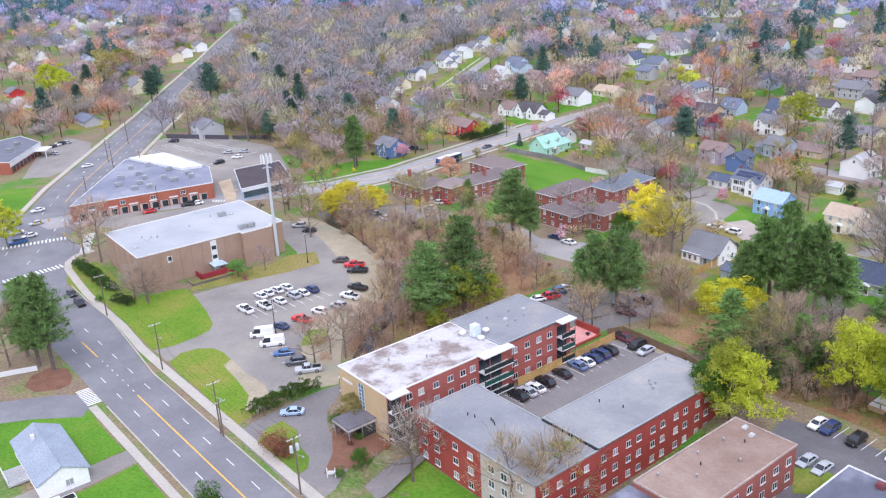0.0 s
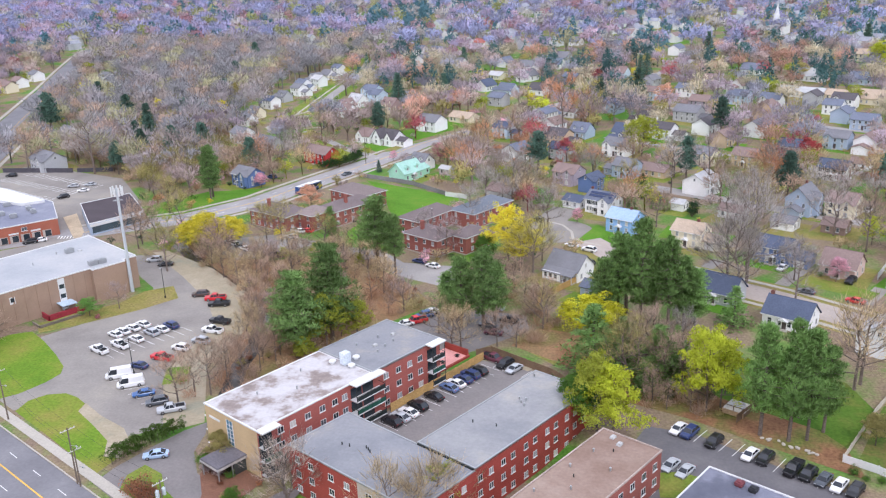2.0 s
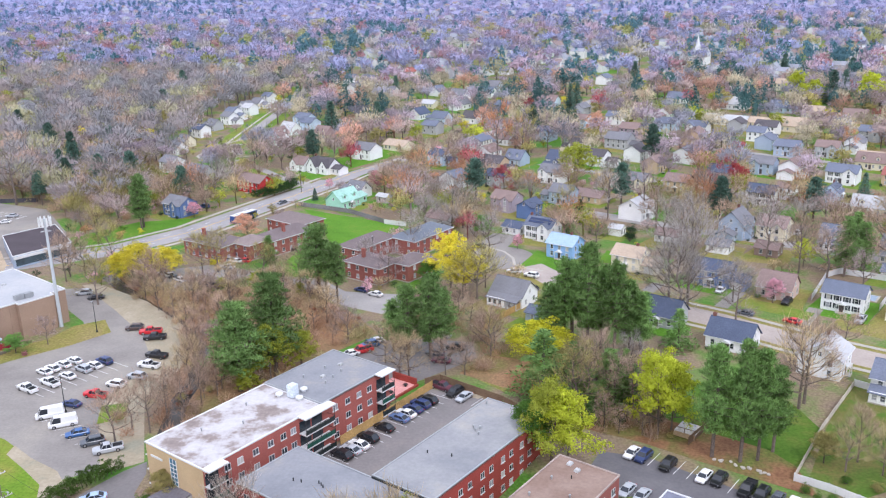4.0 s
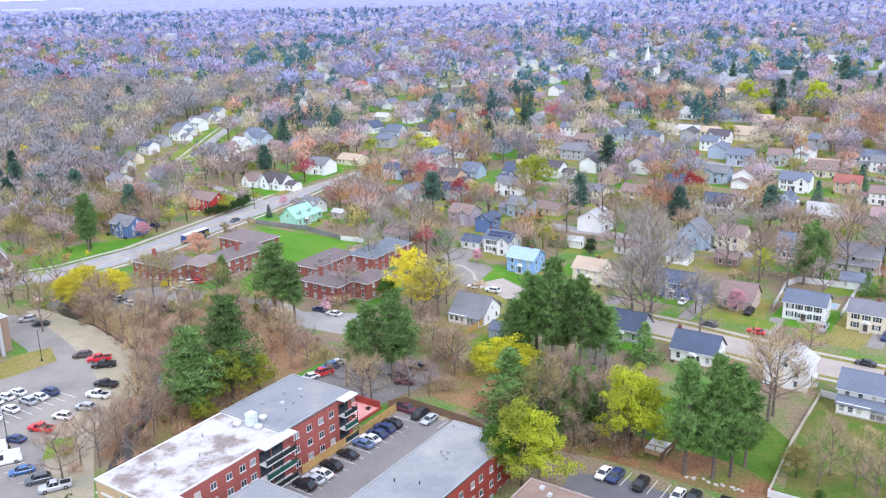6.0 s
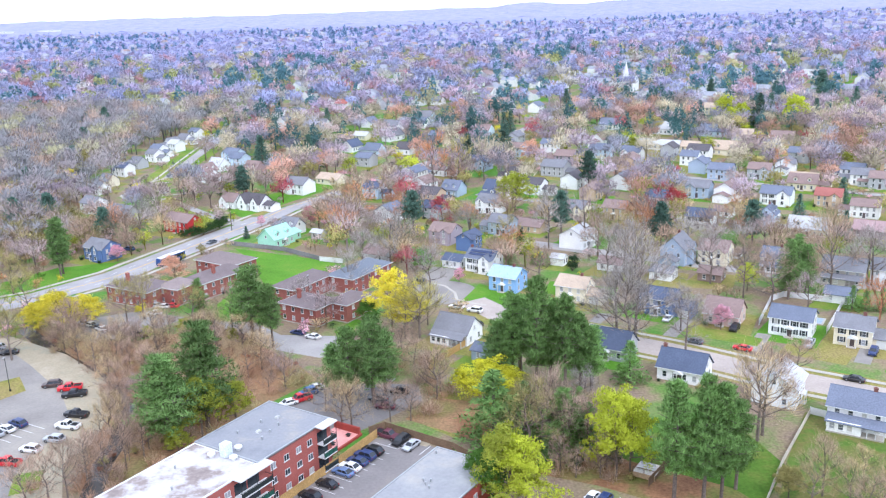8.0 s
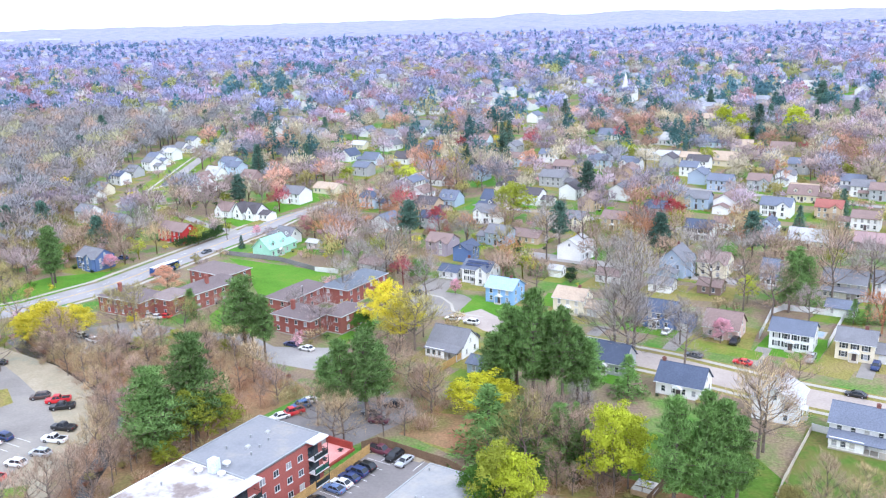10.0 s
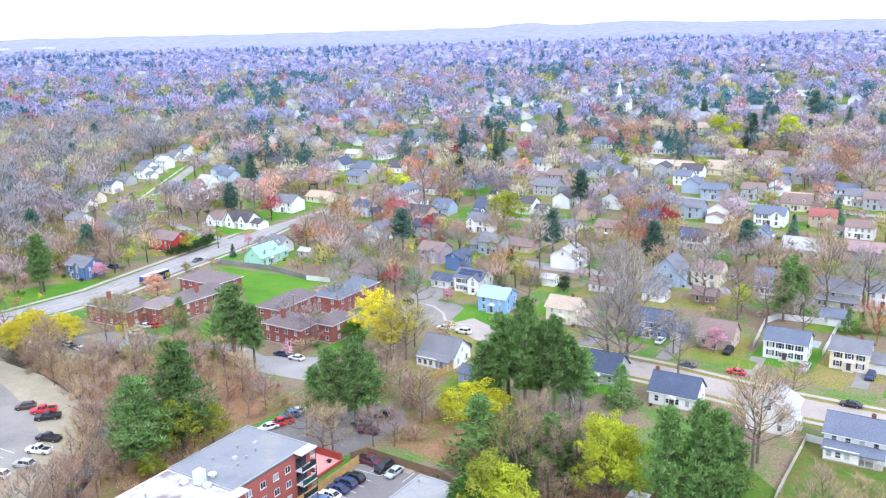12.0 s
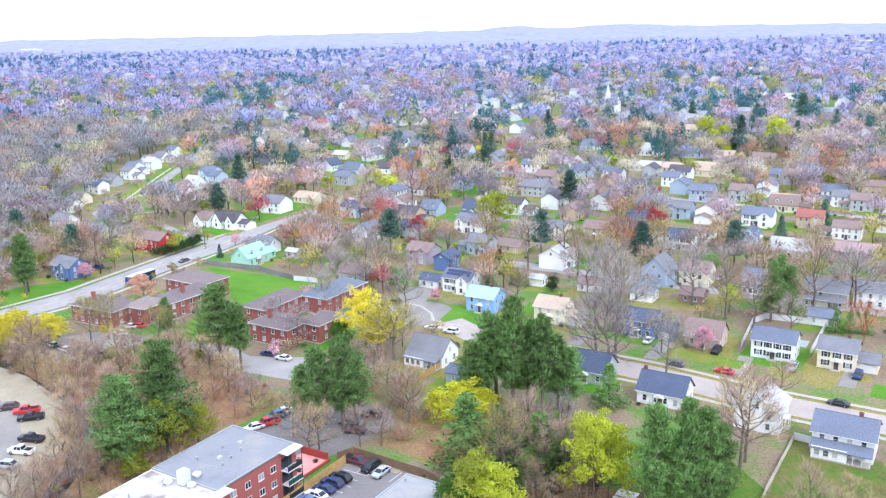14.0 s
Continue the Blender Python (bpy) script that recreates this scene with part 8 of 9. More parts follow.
tree('leafy', -102.6, 340.7, 4.9, 'pink')
tree('leafy', -82.6, 342.4, 8.4, 'rose')
tree('leafy', 51.9, 220.8, 7.4, 'pink')
tree('bare', -27.5, 323.2, 14.5, 'redbud')
tree('bare', 57.1, 344.2, 14.6, 'redbud')
tree('bare', 51.1, 330.2, 10.9, 'redbud')
tree('leafy', -18.4, 263.4, 5.1, 'pink')
tree('shrub', 4.9, 297.7, 4.1, 'gold')
tree('leafy', 23.3, 315.0, 6.4, 'gold')
tree('shrub', 17.6, 274.7, 5.0, 'dark')
tree('leafy', -17.0, 563.9, 9.6, 'blush')
tree('leafy', -41.0, 223.9, 8.5, 'green')
tree('bare', -25.0, 225.8, 11.8, 'olive')
tree('bare', -26.3, 216.4, 17.0, 'olive')
tree('bare', -30.1, 216.0, 13.0, 'olive')
tree('bare', 25.8, 204.5, 22.9, 'grey')
tree('bare', 28.1, 206.6, 18.0, 'grey')
tree('bare', 27.5, 263.5, 16.4, 'grey')
tree('bare', 44.9, 160.3, 18.9, 'tanb')
tree('bare', 41.6, 220.3, 12.6, 'grey', 0.75)
tree('bare', 5.0, 159.7, 15.2, 'brown')
tree('bare', 0.5, 154.1, 14.9, 'olive', 1.05)
tree('bare', 8.4, 155.2, 12.4, 'brown')
tree('bare', 12.3, 171.5, 10.7, 'grey')
tree('bare', -86.0, 137.1, 10.1, 'brown')
tree('bare', -82.0, 136.5, 11.8, 'brown')
tree('bare', -81.3, 142.6, 11.5, 'brown')
tree('bare', -77.8, 143.1, 10.3, 'brown')
tree('bare', -86.5, 131.3, 11.6, 'brown')
tree('bare', -76.4, 148.4, 10.5, 'brown')
tree('bare', -150.8, 223.9, 14.5, 'brown')
tree('bare', -147.8, 227.0, 11.9, 'brown')
tree('bare', -141.7, 233.3, 14.8, 'olive')
tree('bare', -159.6, 256.2, 14.0, 'olive')
tree('bare', -186.6, 291.3, 13.4, 'olive')
tree('bare', -182.1, 300.4, 13.7, 'olive')
tree('bare', -52.1, 254.9, 14.0, 'grey')
tree('bare', -41.4, 275.2, 11.9, 'grey')
tree('bare', -62.4, 236.7, 10.7, 'grey')
tree('bare', -53.3, 227.4, 12.0, 'mauve')
tree('bare', -19.0, 179.5, 12.7, 'brown')
tree('bare', -35.6, 165.1, 10.8, 'tanb')
tree('bare', -36.8, 395.9, 26.0, 'russet')
tree('bare', -25.4, 402.1, 22.5, 'olive')
tree('bare', -14.1, 414.3, 17.6, 'mauve')
tree('bare', -3.1, 403.3, 15.8, 'mauve')
tree('leafy', 8.8, 446.9, 14.4, 'peach')
tree('bare', -37.5, 164.8, 10.8, 'tanb')
tree('bare', -28.0, 168.5, 9.1, 'brown')
tree('bare', -42.6, 173.2, 9.9, 'tanb')
tree('pine', -30.7, 181.2, 15.7, '')
tree('spruce', 10.8, 163.1, 10.3, 'deep')
tree('pine', -140.6, 112.8, 22.5, '', 1.0)
tree('pine', -145.2, 113.2, 21.0, '', 1.0)
tree('pine', -151.7, 116.2, 17.8, '', 1.0)
tree('pine', -292.7, 373.7, 22.5, '', 0.9)
tree('pine', -220.7, 347.5, 17.6, '', 0.9)
tree('pine', -154.3, 278.3, 19.7, '', 0.9)
tree('pine', -348.0, 313.3, 19.8, '', 1.0)
tree('pine', -334.0, 375.3, 17.1, '', 0.9)
tree('leafy', -414.2, 380.4, 20.0, 'lime2')
tree('leafy', -412.0, 388.0, 16.3, 'lime2')
tree('leafy', -399.0, 377.0, 17.0, 'lime2')
tree('leafy', -387.0, 398.0, 17.5, 'olive')
tree('leafy', -418.0, 446.0, 17.0, 'limes')
tree('leafy', -446.0, 545.0, 14.0, 'redbud2')
tree('pine', -343.0, 391.0, 17.0, '', 0.9)
tree('leafy', -412.0, 428.2, 18.5, 'olive')
tree('leafy', -411.3, 445.8, 16.4, 'olive')
tree('bare', -178.3, 167.8, 19.4, 'brown')
tree('bare', -186.9, 170.1, 15.6, 'brown')
tree('shrub', -158.3, 145.3, 2.2, 'green')
tree('bare', -144.8, 148.1, 11.0, 'brown', 1.35)
tree('bare', -145.8, 148.8, 9.5, 'brown', 1.3)
tree('bare', -149.9, 149.1, 9.3, 'grey')
tree('bare', -151.3, 110.8, 14.8, 'brown')
tree('shrub', -76.9, 101.1, 5.0, 'rust')
tree('shrub', -74.3, 100.2, 4.6, 'rust')
tree('bare', -149.5, 219.5, 14.2, 'brown')
tree('bare', -127.8, 175.1, 7.3, 'mauve')
tree('leafy', -132.6, 169.4, 5.2, 'fresh', 1.3)
tree('shrub', -129.6, 168.3, 1.6, 'rose')
tree('bare', -51.3, 103.4, 14.6, 'birch')
tree('bare', -54.2, 108.6, 7.9, 'birch')
tree('bare', -32.5, 99.4, 14.3, 'tanb')
tree('bare', -26.3, 103.0, 14.8, 'tanb')
tree('bare', -28.6, 100.0, 13.7, 'tanb')
tree('leafy', -27.1, 107.4, 10.6, 'limes')
tree('shrub', -78.8, 84.5, 4.9, 'green')
tree('leafy', -68.6, 114.6, 6.2, 'olive', 1.2)
tree('shrub', -71.3, 112.7, 2.6, 'green')
tree('shrub', -69.3, 110.9, 2.8, 'blush')
tree('shrub', -66.6, 109.6, 2.6, 'mauve')
tree('shrub', -64.4, 109.4, 1.8, 'green')
tree('shrub', -65.2, 107.2, 1.4, 'rust')
tree('leafy', -60.0, 101.7, 4.8, 'green')
tree('shrub', -62.4, 98.4, 2.0, 'green')
tree('shrub', -62.9, 103.6, 1.3, 'olive')
tree('shrub', -58.4, 108.2, 1.2, 'russet')
tree('leafy', -216.5, 169.5, 14.4, 'lime2')
tree('bare', -259.0, 311.1, 18.3, 'brown')
tree('bare', -223.4, 306.7, 26.0, 'grey')
tree('bare', -129.8, 202.4, 14.1, 'olive')
tree('pine', 76.1, 244.3, 17.9, '', 0.9)
tree('pine', 81.4, 246.6, 15.6, '')
tree('spruce', 90.2, 234.9, 7.1, '')
tree('spruce', 93.8, 234.8, 6.3, '')
tree('spruce', 97.8, 233.9, 6.6, '')
tree('pine', 81.7, 303.3, 15.9, '')
tree('spruce', 132.3, 360.0, 11.5, '')
tree('bare', 24.4, 214.9, 20.6, 'grey')
tree('bare', 29.5, 216.8, 26.0, 'grey')
tree('bare', 40.0, 205.7, 14.9, 'grey')
tree('bare', 46.5, 162.7, 18.4, 'brown')
tree('bare', 60.9, 188.3, 10.5, 'brown')
tree('bare', 103.7, 256.3, 17.7, 'grey')
tree('bare', 89.2, 248.9, 23.0, 'brown')
tree('bare', 57.9, 259.9, 17.3, 'grey')
tree('bare', 11.3, 302.0, 18.1, 'grey')
tree('bare', 24.2, 305.2, 22.1, 'mauve')
tree('bare', 32.9, 265.9, 17.8, 'grey')
tree('leafy', 63.5, 350.2, 11.4, 'red')
tree('leafy', 54.6, 336.7, 9.9, 'redbud2')
tree('leafy', -30.9, 350.0, 9.3, 'red')
tree('shrub', 6.0, 288.2, 5.0, 'gold')
tree('shrub', 18.8, 284.5, 3.8, 'dark')
tree('spruce', 1.4, 295.2, 8.9, 'dark')
tree('bare', -2.5, 298.8, 13.0, 'olive')
tree('bare', -50.4, 273.7, 15.0, 'grey')
tree('bare', -42.9, 286.2, 19.3, 'grey')
tree('bare', -39.1, 286.1, 15.5, 'grey')
tree('bare', -26.4, 250.8, 15.5, 'grey')
tree('bare', -72.8, 351.8, 16.4, 'tanb')
tree('bare', -63.4, 351.4, 21.0, 'brown')
tree('bare', -56.6, 368.9, 17.1, 'brown')
tree('bare', -107.3, 232.5, 13.2, 'olive')
tree('bare', -110.2, 228.0, 13.0, 'olive')
tree('bare', -119.8, 215.5, 12.5, 'brown')
tree('bare', -90.2, 225.7, 12.0, 'olive')
tree('bare', -68.5, 215.3, 15.3, 'brown')
tree('bare', -78.6, 223.5, 12.7, 'brown')
tree('spruce', -103.1, 321.7, 5.1, '')
tree('shrub', -125.4, 330.2, 4.7, 'dark')
tree('shrub', -122.7, 335.5, 4.1, 'dark')
tree('shrub', -128.6, 326.9, 4.0, 'dark')
tree('bare', 81.8, 326.8, 12.8, 'russet')
tree('bare', 122.7, 410.5, 13.0, 'russet')
tree('leafy', -105.1, 464.9, 8.5, 'lime2')
tree('bare', -185.5, 385.0, 13.0, 'brown')
tree('bare', -147.0, 373.2, 17.6, 'brown')
tree('bare', -170.4, 374.3, 10.1, 'grey')
tree('pine', 144.7, 655.6, 16.2, '', 0.9)
tree('spruce', 148.5, 542.8, 20.2, '')
tree('spruce', 157.7, 552.0, 18.8, '')
tree('spruce', 37.8, 609.0, 17.2, '')
tree('leafy', 128.8, 544.6, 20.3, 'lime2')
tree('leafy', 141.2, 553.5, 13.8, 'lime2')
tree('leafy', 166.6, 531.4, 21.4, 'lime2')
tree('leafy', 130.2, 475.0, 10.5, 'yellow')
tree('spruce', 180.7, 539.8, 16.7, '')
tree('pine', 219.1, 644.5, 21.7, '', 0.9)
tree('pine', 189.0, 649.0, 14.0, '')
tree('spruce', 221.9, 589.2, 16.3, '')
tree('spruce', -121.6, 578.5, 13.0, '')
tree('spruce', -140.3, 478.7, 13.4, '')
tree('spruce', -109.8, 469.1, 12.2, '')
tree('leafy', -165.3, 522.3, 9.5, 'lime2')
tree('leafy', -208.7, 727.7, 15.3, 'olive')
tree('leafy', 85.2, 529.2, 11.0, 'olive')
tree('spruce', -0.8, 536.6, 14.7, '')
tree('spruce', -4.9, 546.8, 12.2, '')
# shrubs along the house fronts
front_rng = random.Random(77)
for hx, hy, ht, hw, hd in FRONTS:
    m = pose(hx, hy, 0, rz=ht)
    for k in (-1, 1):
        if front_rng.random() < 0.75:
            p = m @ Vector((k * hw * front_rng.uniform(0.28, 0.5), -hd / 2 - front_rng.uniform(1.2, 1.9), 0))
            tree("shrub", p.x, p.y, front_rng.uniform(1.0, 2.0), front_rng.choice(("dark", "green", "dark", "olive")))
# parked cars
car('suv', -41.9, 131.7, -29, 'black')
car('sedan', -40.7, 133.7, -29, 'silver')
car('sedan', -39.6, 135.7, -29, 'white')
car('suv', -38.5, 138.4, -29, 'black')
car('sedan', -36.3, 142.7, -29, 'black')
car('sedan', -34.1, 146.8, -29, 'slateblue')
car('sedan', -33.1, 148.8, -29, 'white')
car('sedan', -32.0, 150.9, -29, 'navy')
car('suv', -30.9, 153.0, -29, 'navy')
car('suv', -29.7, 154.9, -29, 'black')
car('pickup', -27.7, 161.4, 151, 'maroon')
car('suv', -24.6, 159.2, 61, 'black')
car('sedan', -22.4, 157.2, 61, 'silver')
car('sedan', 10.9, 138.4, 60, 'white')
car('suv', 12.9, 137.4, 60, 'navy')
car('suv', 17.0, 135.0, 60, 'black')
car('sedan', 22.8, 131.8, 60, 'white')
car('suv', 25.2, 131.0, 60, 'black')
car('pickup', 29.5, 128.6, 60, 'black')
car('suv', 31.6, 127.3, 60, 'black')
car('sedan', 33.8, 126.1, 60, 'slate')
car('sedan', 36.0, 124.9, 60, 'white')
car('suv', 38.2, 123.7, 60, 'black')
car('sedan', 9.4, 126.3, 60, 'silver')
car('sedan', 11.8, 124.9, 60, 'silver')
car('pickup', -117.5, 150.9, -25, 'white')
car('pickup', -114.2, 154.2, -25, 'white')
car('sedan', -118.8, 159.4, -25, 'white')
car('sedan', -118.0, 161.4, -25, 'white')
car('sedan', -116.7, 163.6, -25, 'white')
car('sedan', -115.3, 165.9, -25, 'white')
car('sedan', -112.3, 158.0, -25, 'white')
car('suv', -110.6, 161.7, -25, 'silver')
car('sedan', -109.2, 163.9, -25, 'white')
car('suv', -108.0, 166.3, -25, 'navy')
car('sedan', -103.9, 145.3, -10, 'navy')
car('pickup', -100.8, 149.7, -10, 'red')
car('suv', -99.1, 155.1, -10, 'white')
car('suv', -96.3, 159.3, -10, 'silver')
car('pickup', -96.4, 165.2, -10, 'white')
car('pickup', -97.1, 170.6, -10, 'black')
car('van', -105.6, 140.3, 32, 'white')
car('van', -100.8, 137.1, 32, 'white')
car('sedan', -95.8, 133.8, 32, 'blue')
car('suv', -91.0, 131.0, 32, 'slate')
car('pickup', -86.6, 128.8, 32, 'silver')
car('suv', -110.7, 186.3, 15, 'brown')
car('pickup', -105.4, 184.4, 15, 'red')
car('pickup', -102.6, 180.9, 15, 'black')
car('suv', -138.1, 209.6, 20, 'silver')
car('sedan', -132.7, 206.6, 20, 'black')
car('sedan', -80.8, 113.1, 25, 'lightblue')
car('suv', -161.5, 142.1, 152, 'black')
car('sedan', -168.4, 146.4, 152, 'black')
car('sedan', -265.5, 253.8, 60, 'white')
car('sedan', -237.2, 201.0, 60, 'white')
car('sedan', -226.2, 189.8, 60, 'silver')
car('sedan', -224.9, 180.5, 60, 'white')
car('sedan', -218.2, 179.5, 60, 'white')
car('pickup', -216.8, 173.5, 60, 'blue')
car('suv', -233.0, 186.9, 60, 'slate')
car('pickup', -102.0, 76.0, 62, 'white')
car('sedan', -114.8, 315.5, 64, 'slate')
car('sedan', 39.6, 228.0, 60, 'white')
car('suv', 55.4, 220.5, 60, 'black')
car('sedan', 53.9, 206.8, -30, 'red')
car('sedan', 43.3, 211.4, -30, 'slate')
car('pickup', 70.6, 209.2, 60, 'silver')
car('suv', 83.8, 204.0, 60, 'navy')
car('sedan', 73.5, 188.3, -30, 'black')
car('sedan', -17.9, 239.3, -25, 'white')
car('suv', -12.5, 236.0, -25, 'white')
car('suv', -12.0, 223.8, 40, 'black')
car('suv', -31.0, 262.7, -20, 'black')
car('sedan', 72.9, 286.9, 60, 'white')
car('sedan', -105.6, 236.1, -10, 'white')
car('sedan', -105.3, 241.9, -10, 'white')
car('sedan', -102.8, 242.3, -10, 'red')
car('sedan', -108.2, 242.9, -10, 'silver')
car('suv', -143.5, 307.1, -20, 'navy')
car('sedan', -122.8, 228.1, -30, 'silver')
car('sedan', -120.5, 226.8, -30, 'white')
car('sedan', -117.9, 225.0, -30, 'slate')
car('sedan', -115.5, 223.3, -30, 'white')
car('sedan', -105.9, 219.5, -20, 'slate')
car('suv', -102.6, 218.7, -20, 'black')
car('sedan', -59.4, 219.6, -25, 'navy')
car('sedan', -54.7, 216.4, -25, 'white')
car('sedan', -92.3, 255.6, -20, 'black')
car('pickup', -49.4, 178.3, 35, 'red')
car('suv', -48.3, 181.9, 35, 'blue')
car('sedan', -47.4, 184.2, 35, 'white')
car('sedan', -51.7, 176.3, 35, 'white')
car('sedan', -31.8, 189.4, -20, 'silver')
car('suv', -27.5, 182.3, -10, 'black')
car('sedan', -29.9, 174.7, -10, 'maroon')
car('sedan', -31.9, 178.7, -10, 'slate')
car('sedan', -213.2, 288.5, 20, 'silver')
car('suv', -257.4, 298.2, 20, 'black')
car('suv', -212.5, 270.3, 60, 'black')
car('sedan', -218.8, 285.5, 20, 'silver')
car('sedan', -210.4, 279.7, 20, 'white')
car('suv', -192.2, 223.6, 50, 'black')
car('sedan', -189.4, 225.6, 50, 'white')
car('sedan', -196.5, 209.8, 50, 'red')
car('sedan', -309.0, 277.7, 60, 'black')
car('sedan', -309.4, 280.7, 60, 'white')
car('suv', -309.0, 283.0, 60, 'black')
car('sedan', -297.0, 267.8, -10, 'silver')
car('sedan', -307.9, 285.3, 60, 'silver')
car('suv', -188.3, 219.6, 40, 'black')
car('sedan', -186.2, 221.6, 40, 'white')
bus(-120.8, 289.7, 66)


# ---- scattered trees ----
GRID = {}
for bx, by, br in BLOCKED + OPEN_LAND:
    for i in range(int((bx - br) // 20), int((bx + br) // 20) + 1):
        for j in range(int((by - br) // 20), int((by + br) // 20) + 1):
            GRID.setdefault((i, j), []).append((bx, by, br))


def is_clear(x, y, r=0.0):
    return all((x - bx) ** 2 + (y - by) ** 2 > (br + r) ** 2 for bx, by, br in GRID.get((int(x // 20), int(y // 20)), ()))


def in_view(x, y):
    """Roughly the land that the flight overlooks."""
    az = math.degrees(math.atan2(x, y + 12))
    return -60 < az < 32


FOREST = [(-262, 290), (-180, 288), (-168, 335), (-196, 400), (-208, 660), (-445, 660), (-400, 540), (-330, 390), (-300, 320)]
woods_rng = random.Random(21)
COUNT = dict(bare=0)
MASS = {}  # trees too many and too alike to pick apart


def pick(table):
    r = woods_rng.random() * sum(k for k, *_ in table)
    for k, *rest in table:
        r -= k
        if r <= 0:
            return rest
    return table[-1][1:]


def scatter(region, count, table, apart):
    """Trees strewn over a stretch of land, apart from one another and from what stands there."""
    xs, ys = [p[0] for p in region], [p[1] for p in region]
    done, tries, near = 0, 0, {}
    while done < count and tries < count * 12:
        tries += 1
        x, y = woods_rng.uniform(min(xs), max(xs)), woods_rng.uniform(min(ys), max(ys))
        if not inside(x, y, region) or not in_view(x, y) or not is_clear(x, y, 0.6):
            continue
        cell = (int(x // apart), int(y // apart))
        if any((x - a) ** 2 + (y - b) ** 2 < apart**2 for i in (-1, 0, 1) for j in (-1, 0, 1) for a, b in near.get((cell[0] + i, cell[1] + j), ())):
            continue
        near.setdefault(cell, []).append((x, y))
        kind, colour, lo, hi = pick(table)
        if kind in ("spruce", "pine") and y > 430:
            for _ in range(woods_rng.choice((1, 1, 2, 3, 4))):
                MASS.setdefault(("conifer", "dark"), []).append((x + woods_rng.gauss(0, 4), y + woods_rng.gauss(0, 4), woods_rng.uniform(lo, hi), woods_rng.randrange(6), woods_rng.uniform(0, 6)))
        elif kind in ("bare", "leafy") and (y > 270 or (kind == "bare" and COUNT["bare"] >= 150)):
            MASS.setdefault((kind, colour), []).append((x, y, woods_rng.uniform(lo, hi), woods_rng.randrange(6), woods_rng.uniform(0, 6)))
        else:
            COUNT["bare"] += kind == "bare"
            tree(kind, x, y, woods_rng.uniform(lo, hi), colour)
        done += 1


scatter(WOOD, 125, [(5, "bare", "brown", 5, 11), (0.8, "bare", "mauve", 6, 11), (3, "bare", "tanb", 6, 12), (1.5, "shrub", "olive", 1.2, 2.5), (2, "shrub", "rust", 1, 2), (0.6, "leafy", "lime", 4, 7)], 2.4)
scatter([(-4, 165), (14, 166), (21, 153), (18, 144), (8, 145), (-6, 150)], 26, [(3, "bare", "brown", 6, 12), (2, "bare", "tanb", 7, 13), (2, "spruce", "", 8, 13), (1, "bare", "olive", 6, 11), (1, "shrub", "dark", 1.5, 3)], 3.2)
scatter([(49, 131), (57, 150), (95, 150), (80, 115)], 28, [(3, "bare", "brown", 6, 11), (3, "bare", "tanb", 6, 11), (1, "shrub", "olive", 1, 2)], 3.5)
for x, y, h in ((39.0, 129.2, 2.2), (40.6, 127.6, 1.7), (43.0, 127.4, 1.9)):
    tree("shrub", x, y, h, "green")
scatter([(-45, 205), (-25, 205), (-12, 190), (-22, 165), (-34, 190)], 16, [(4, "bare", "brown", 6, 10), (2, "bare", "olive", 6, 10), (1, "shrub", "green", 1.5, 3)], 4)


def street_mix(conifers):
    """What grows between the houses, with the given share of conifers."""
    return [(4, "bare", "grey", 11, 18), (5, "bare", "mauve", 11, 18), (5, "bare", "brown", 11, 18), (3.2, "bare", "russet", 11, 17), (4.8, "bare", "tanb", 11, 18), (2.6, "leafy", "olive", 8, 14), (2.2, "leafy", "lime", 7, 12), (0.7, "leafy", "lime2", 7, 12), (0.6, "leafy", "gold", 6, 10), (0.6, "leafy", "pink", 4, 7), (0.8, "bare", "redbud", 8, 14), (0.5, "leafy", "blush", 7, 12), (conifers * 0.5, "spruce", "", 9, 16), (conifers * 1.3, "pine", "", 12, 20), (0.9, "shrub", "dark", 1, 2.2), (0.6, "shrub", "olive", 1, 2.2)]


MIX = street_mix(2.6)


def low_planting(count):
    """Ornamental trees, hedges and bushes of the back gardens, a few metres tall."""
    rng = random.Random(52)
    table = [("dark", 1.6, 3.6), ("dark", 1.6, 3.2), ("green", 1.5, 3.0), ("olive", 2.0, 4.5), ("lime", 2.5, 5.0), ("gold", 1.6, 3.2), ("pink", 2.5, 4.5), ("blush", 3.0, 5.5), ("brown", 3.0, 6.0), ("brown", 3.0, 6.0), ("tanb", 3.0, 6.0), ("mauve", 3.5, 6.5), ("russet", 3.0, 5.5)]
    while count:
        x, y = rng.uniform(-200, 260), rng.uniform(216, 600)
        count -= 1
        if in_view(x, y) and not inside(x, y, FOREST) and all((x - a) ** 2 + (y - b) ** 2 > (r + 0.8) ** 2 for a, b, r in BLOCKED):
            colour, lo, hi = rng.choice(table)
            for _ in range(rng.choice((1, 1, 2, 3))):
                MASS.setdefault(("bush", colour), []).append((x + rng.gauss(0, 1.4), y + rng.gauss(0, 1.4), rng.uniform(lo, hi), rng.randrange(6), rng.uniform(0, 6)))


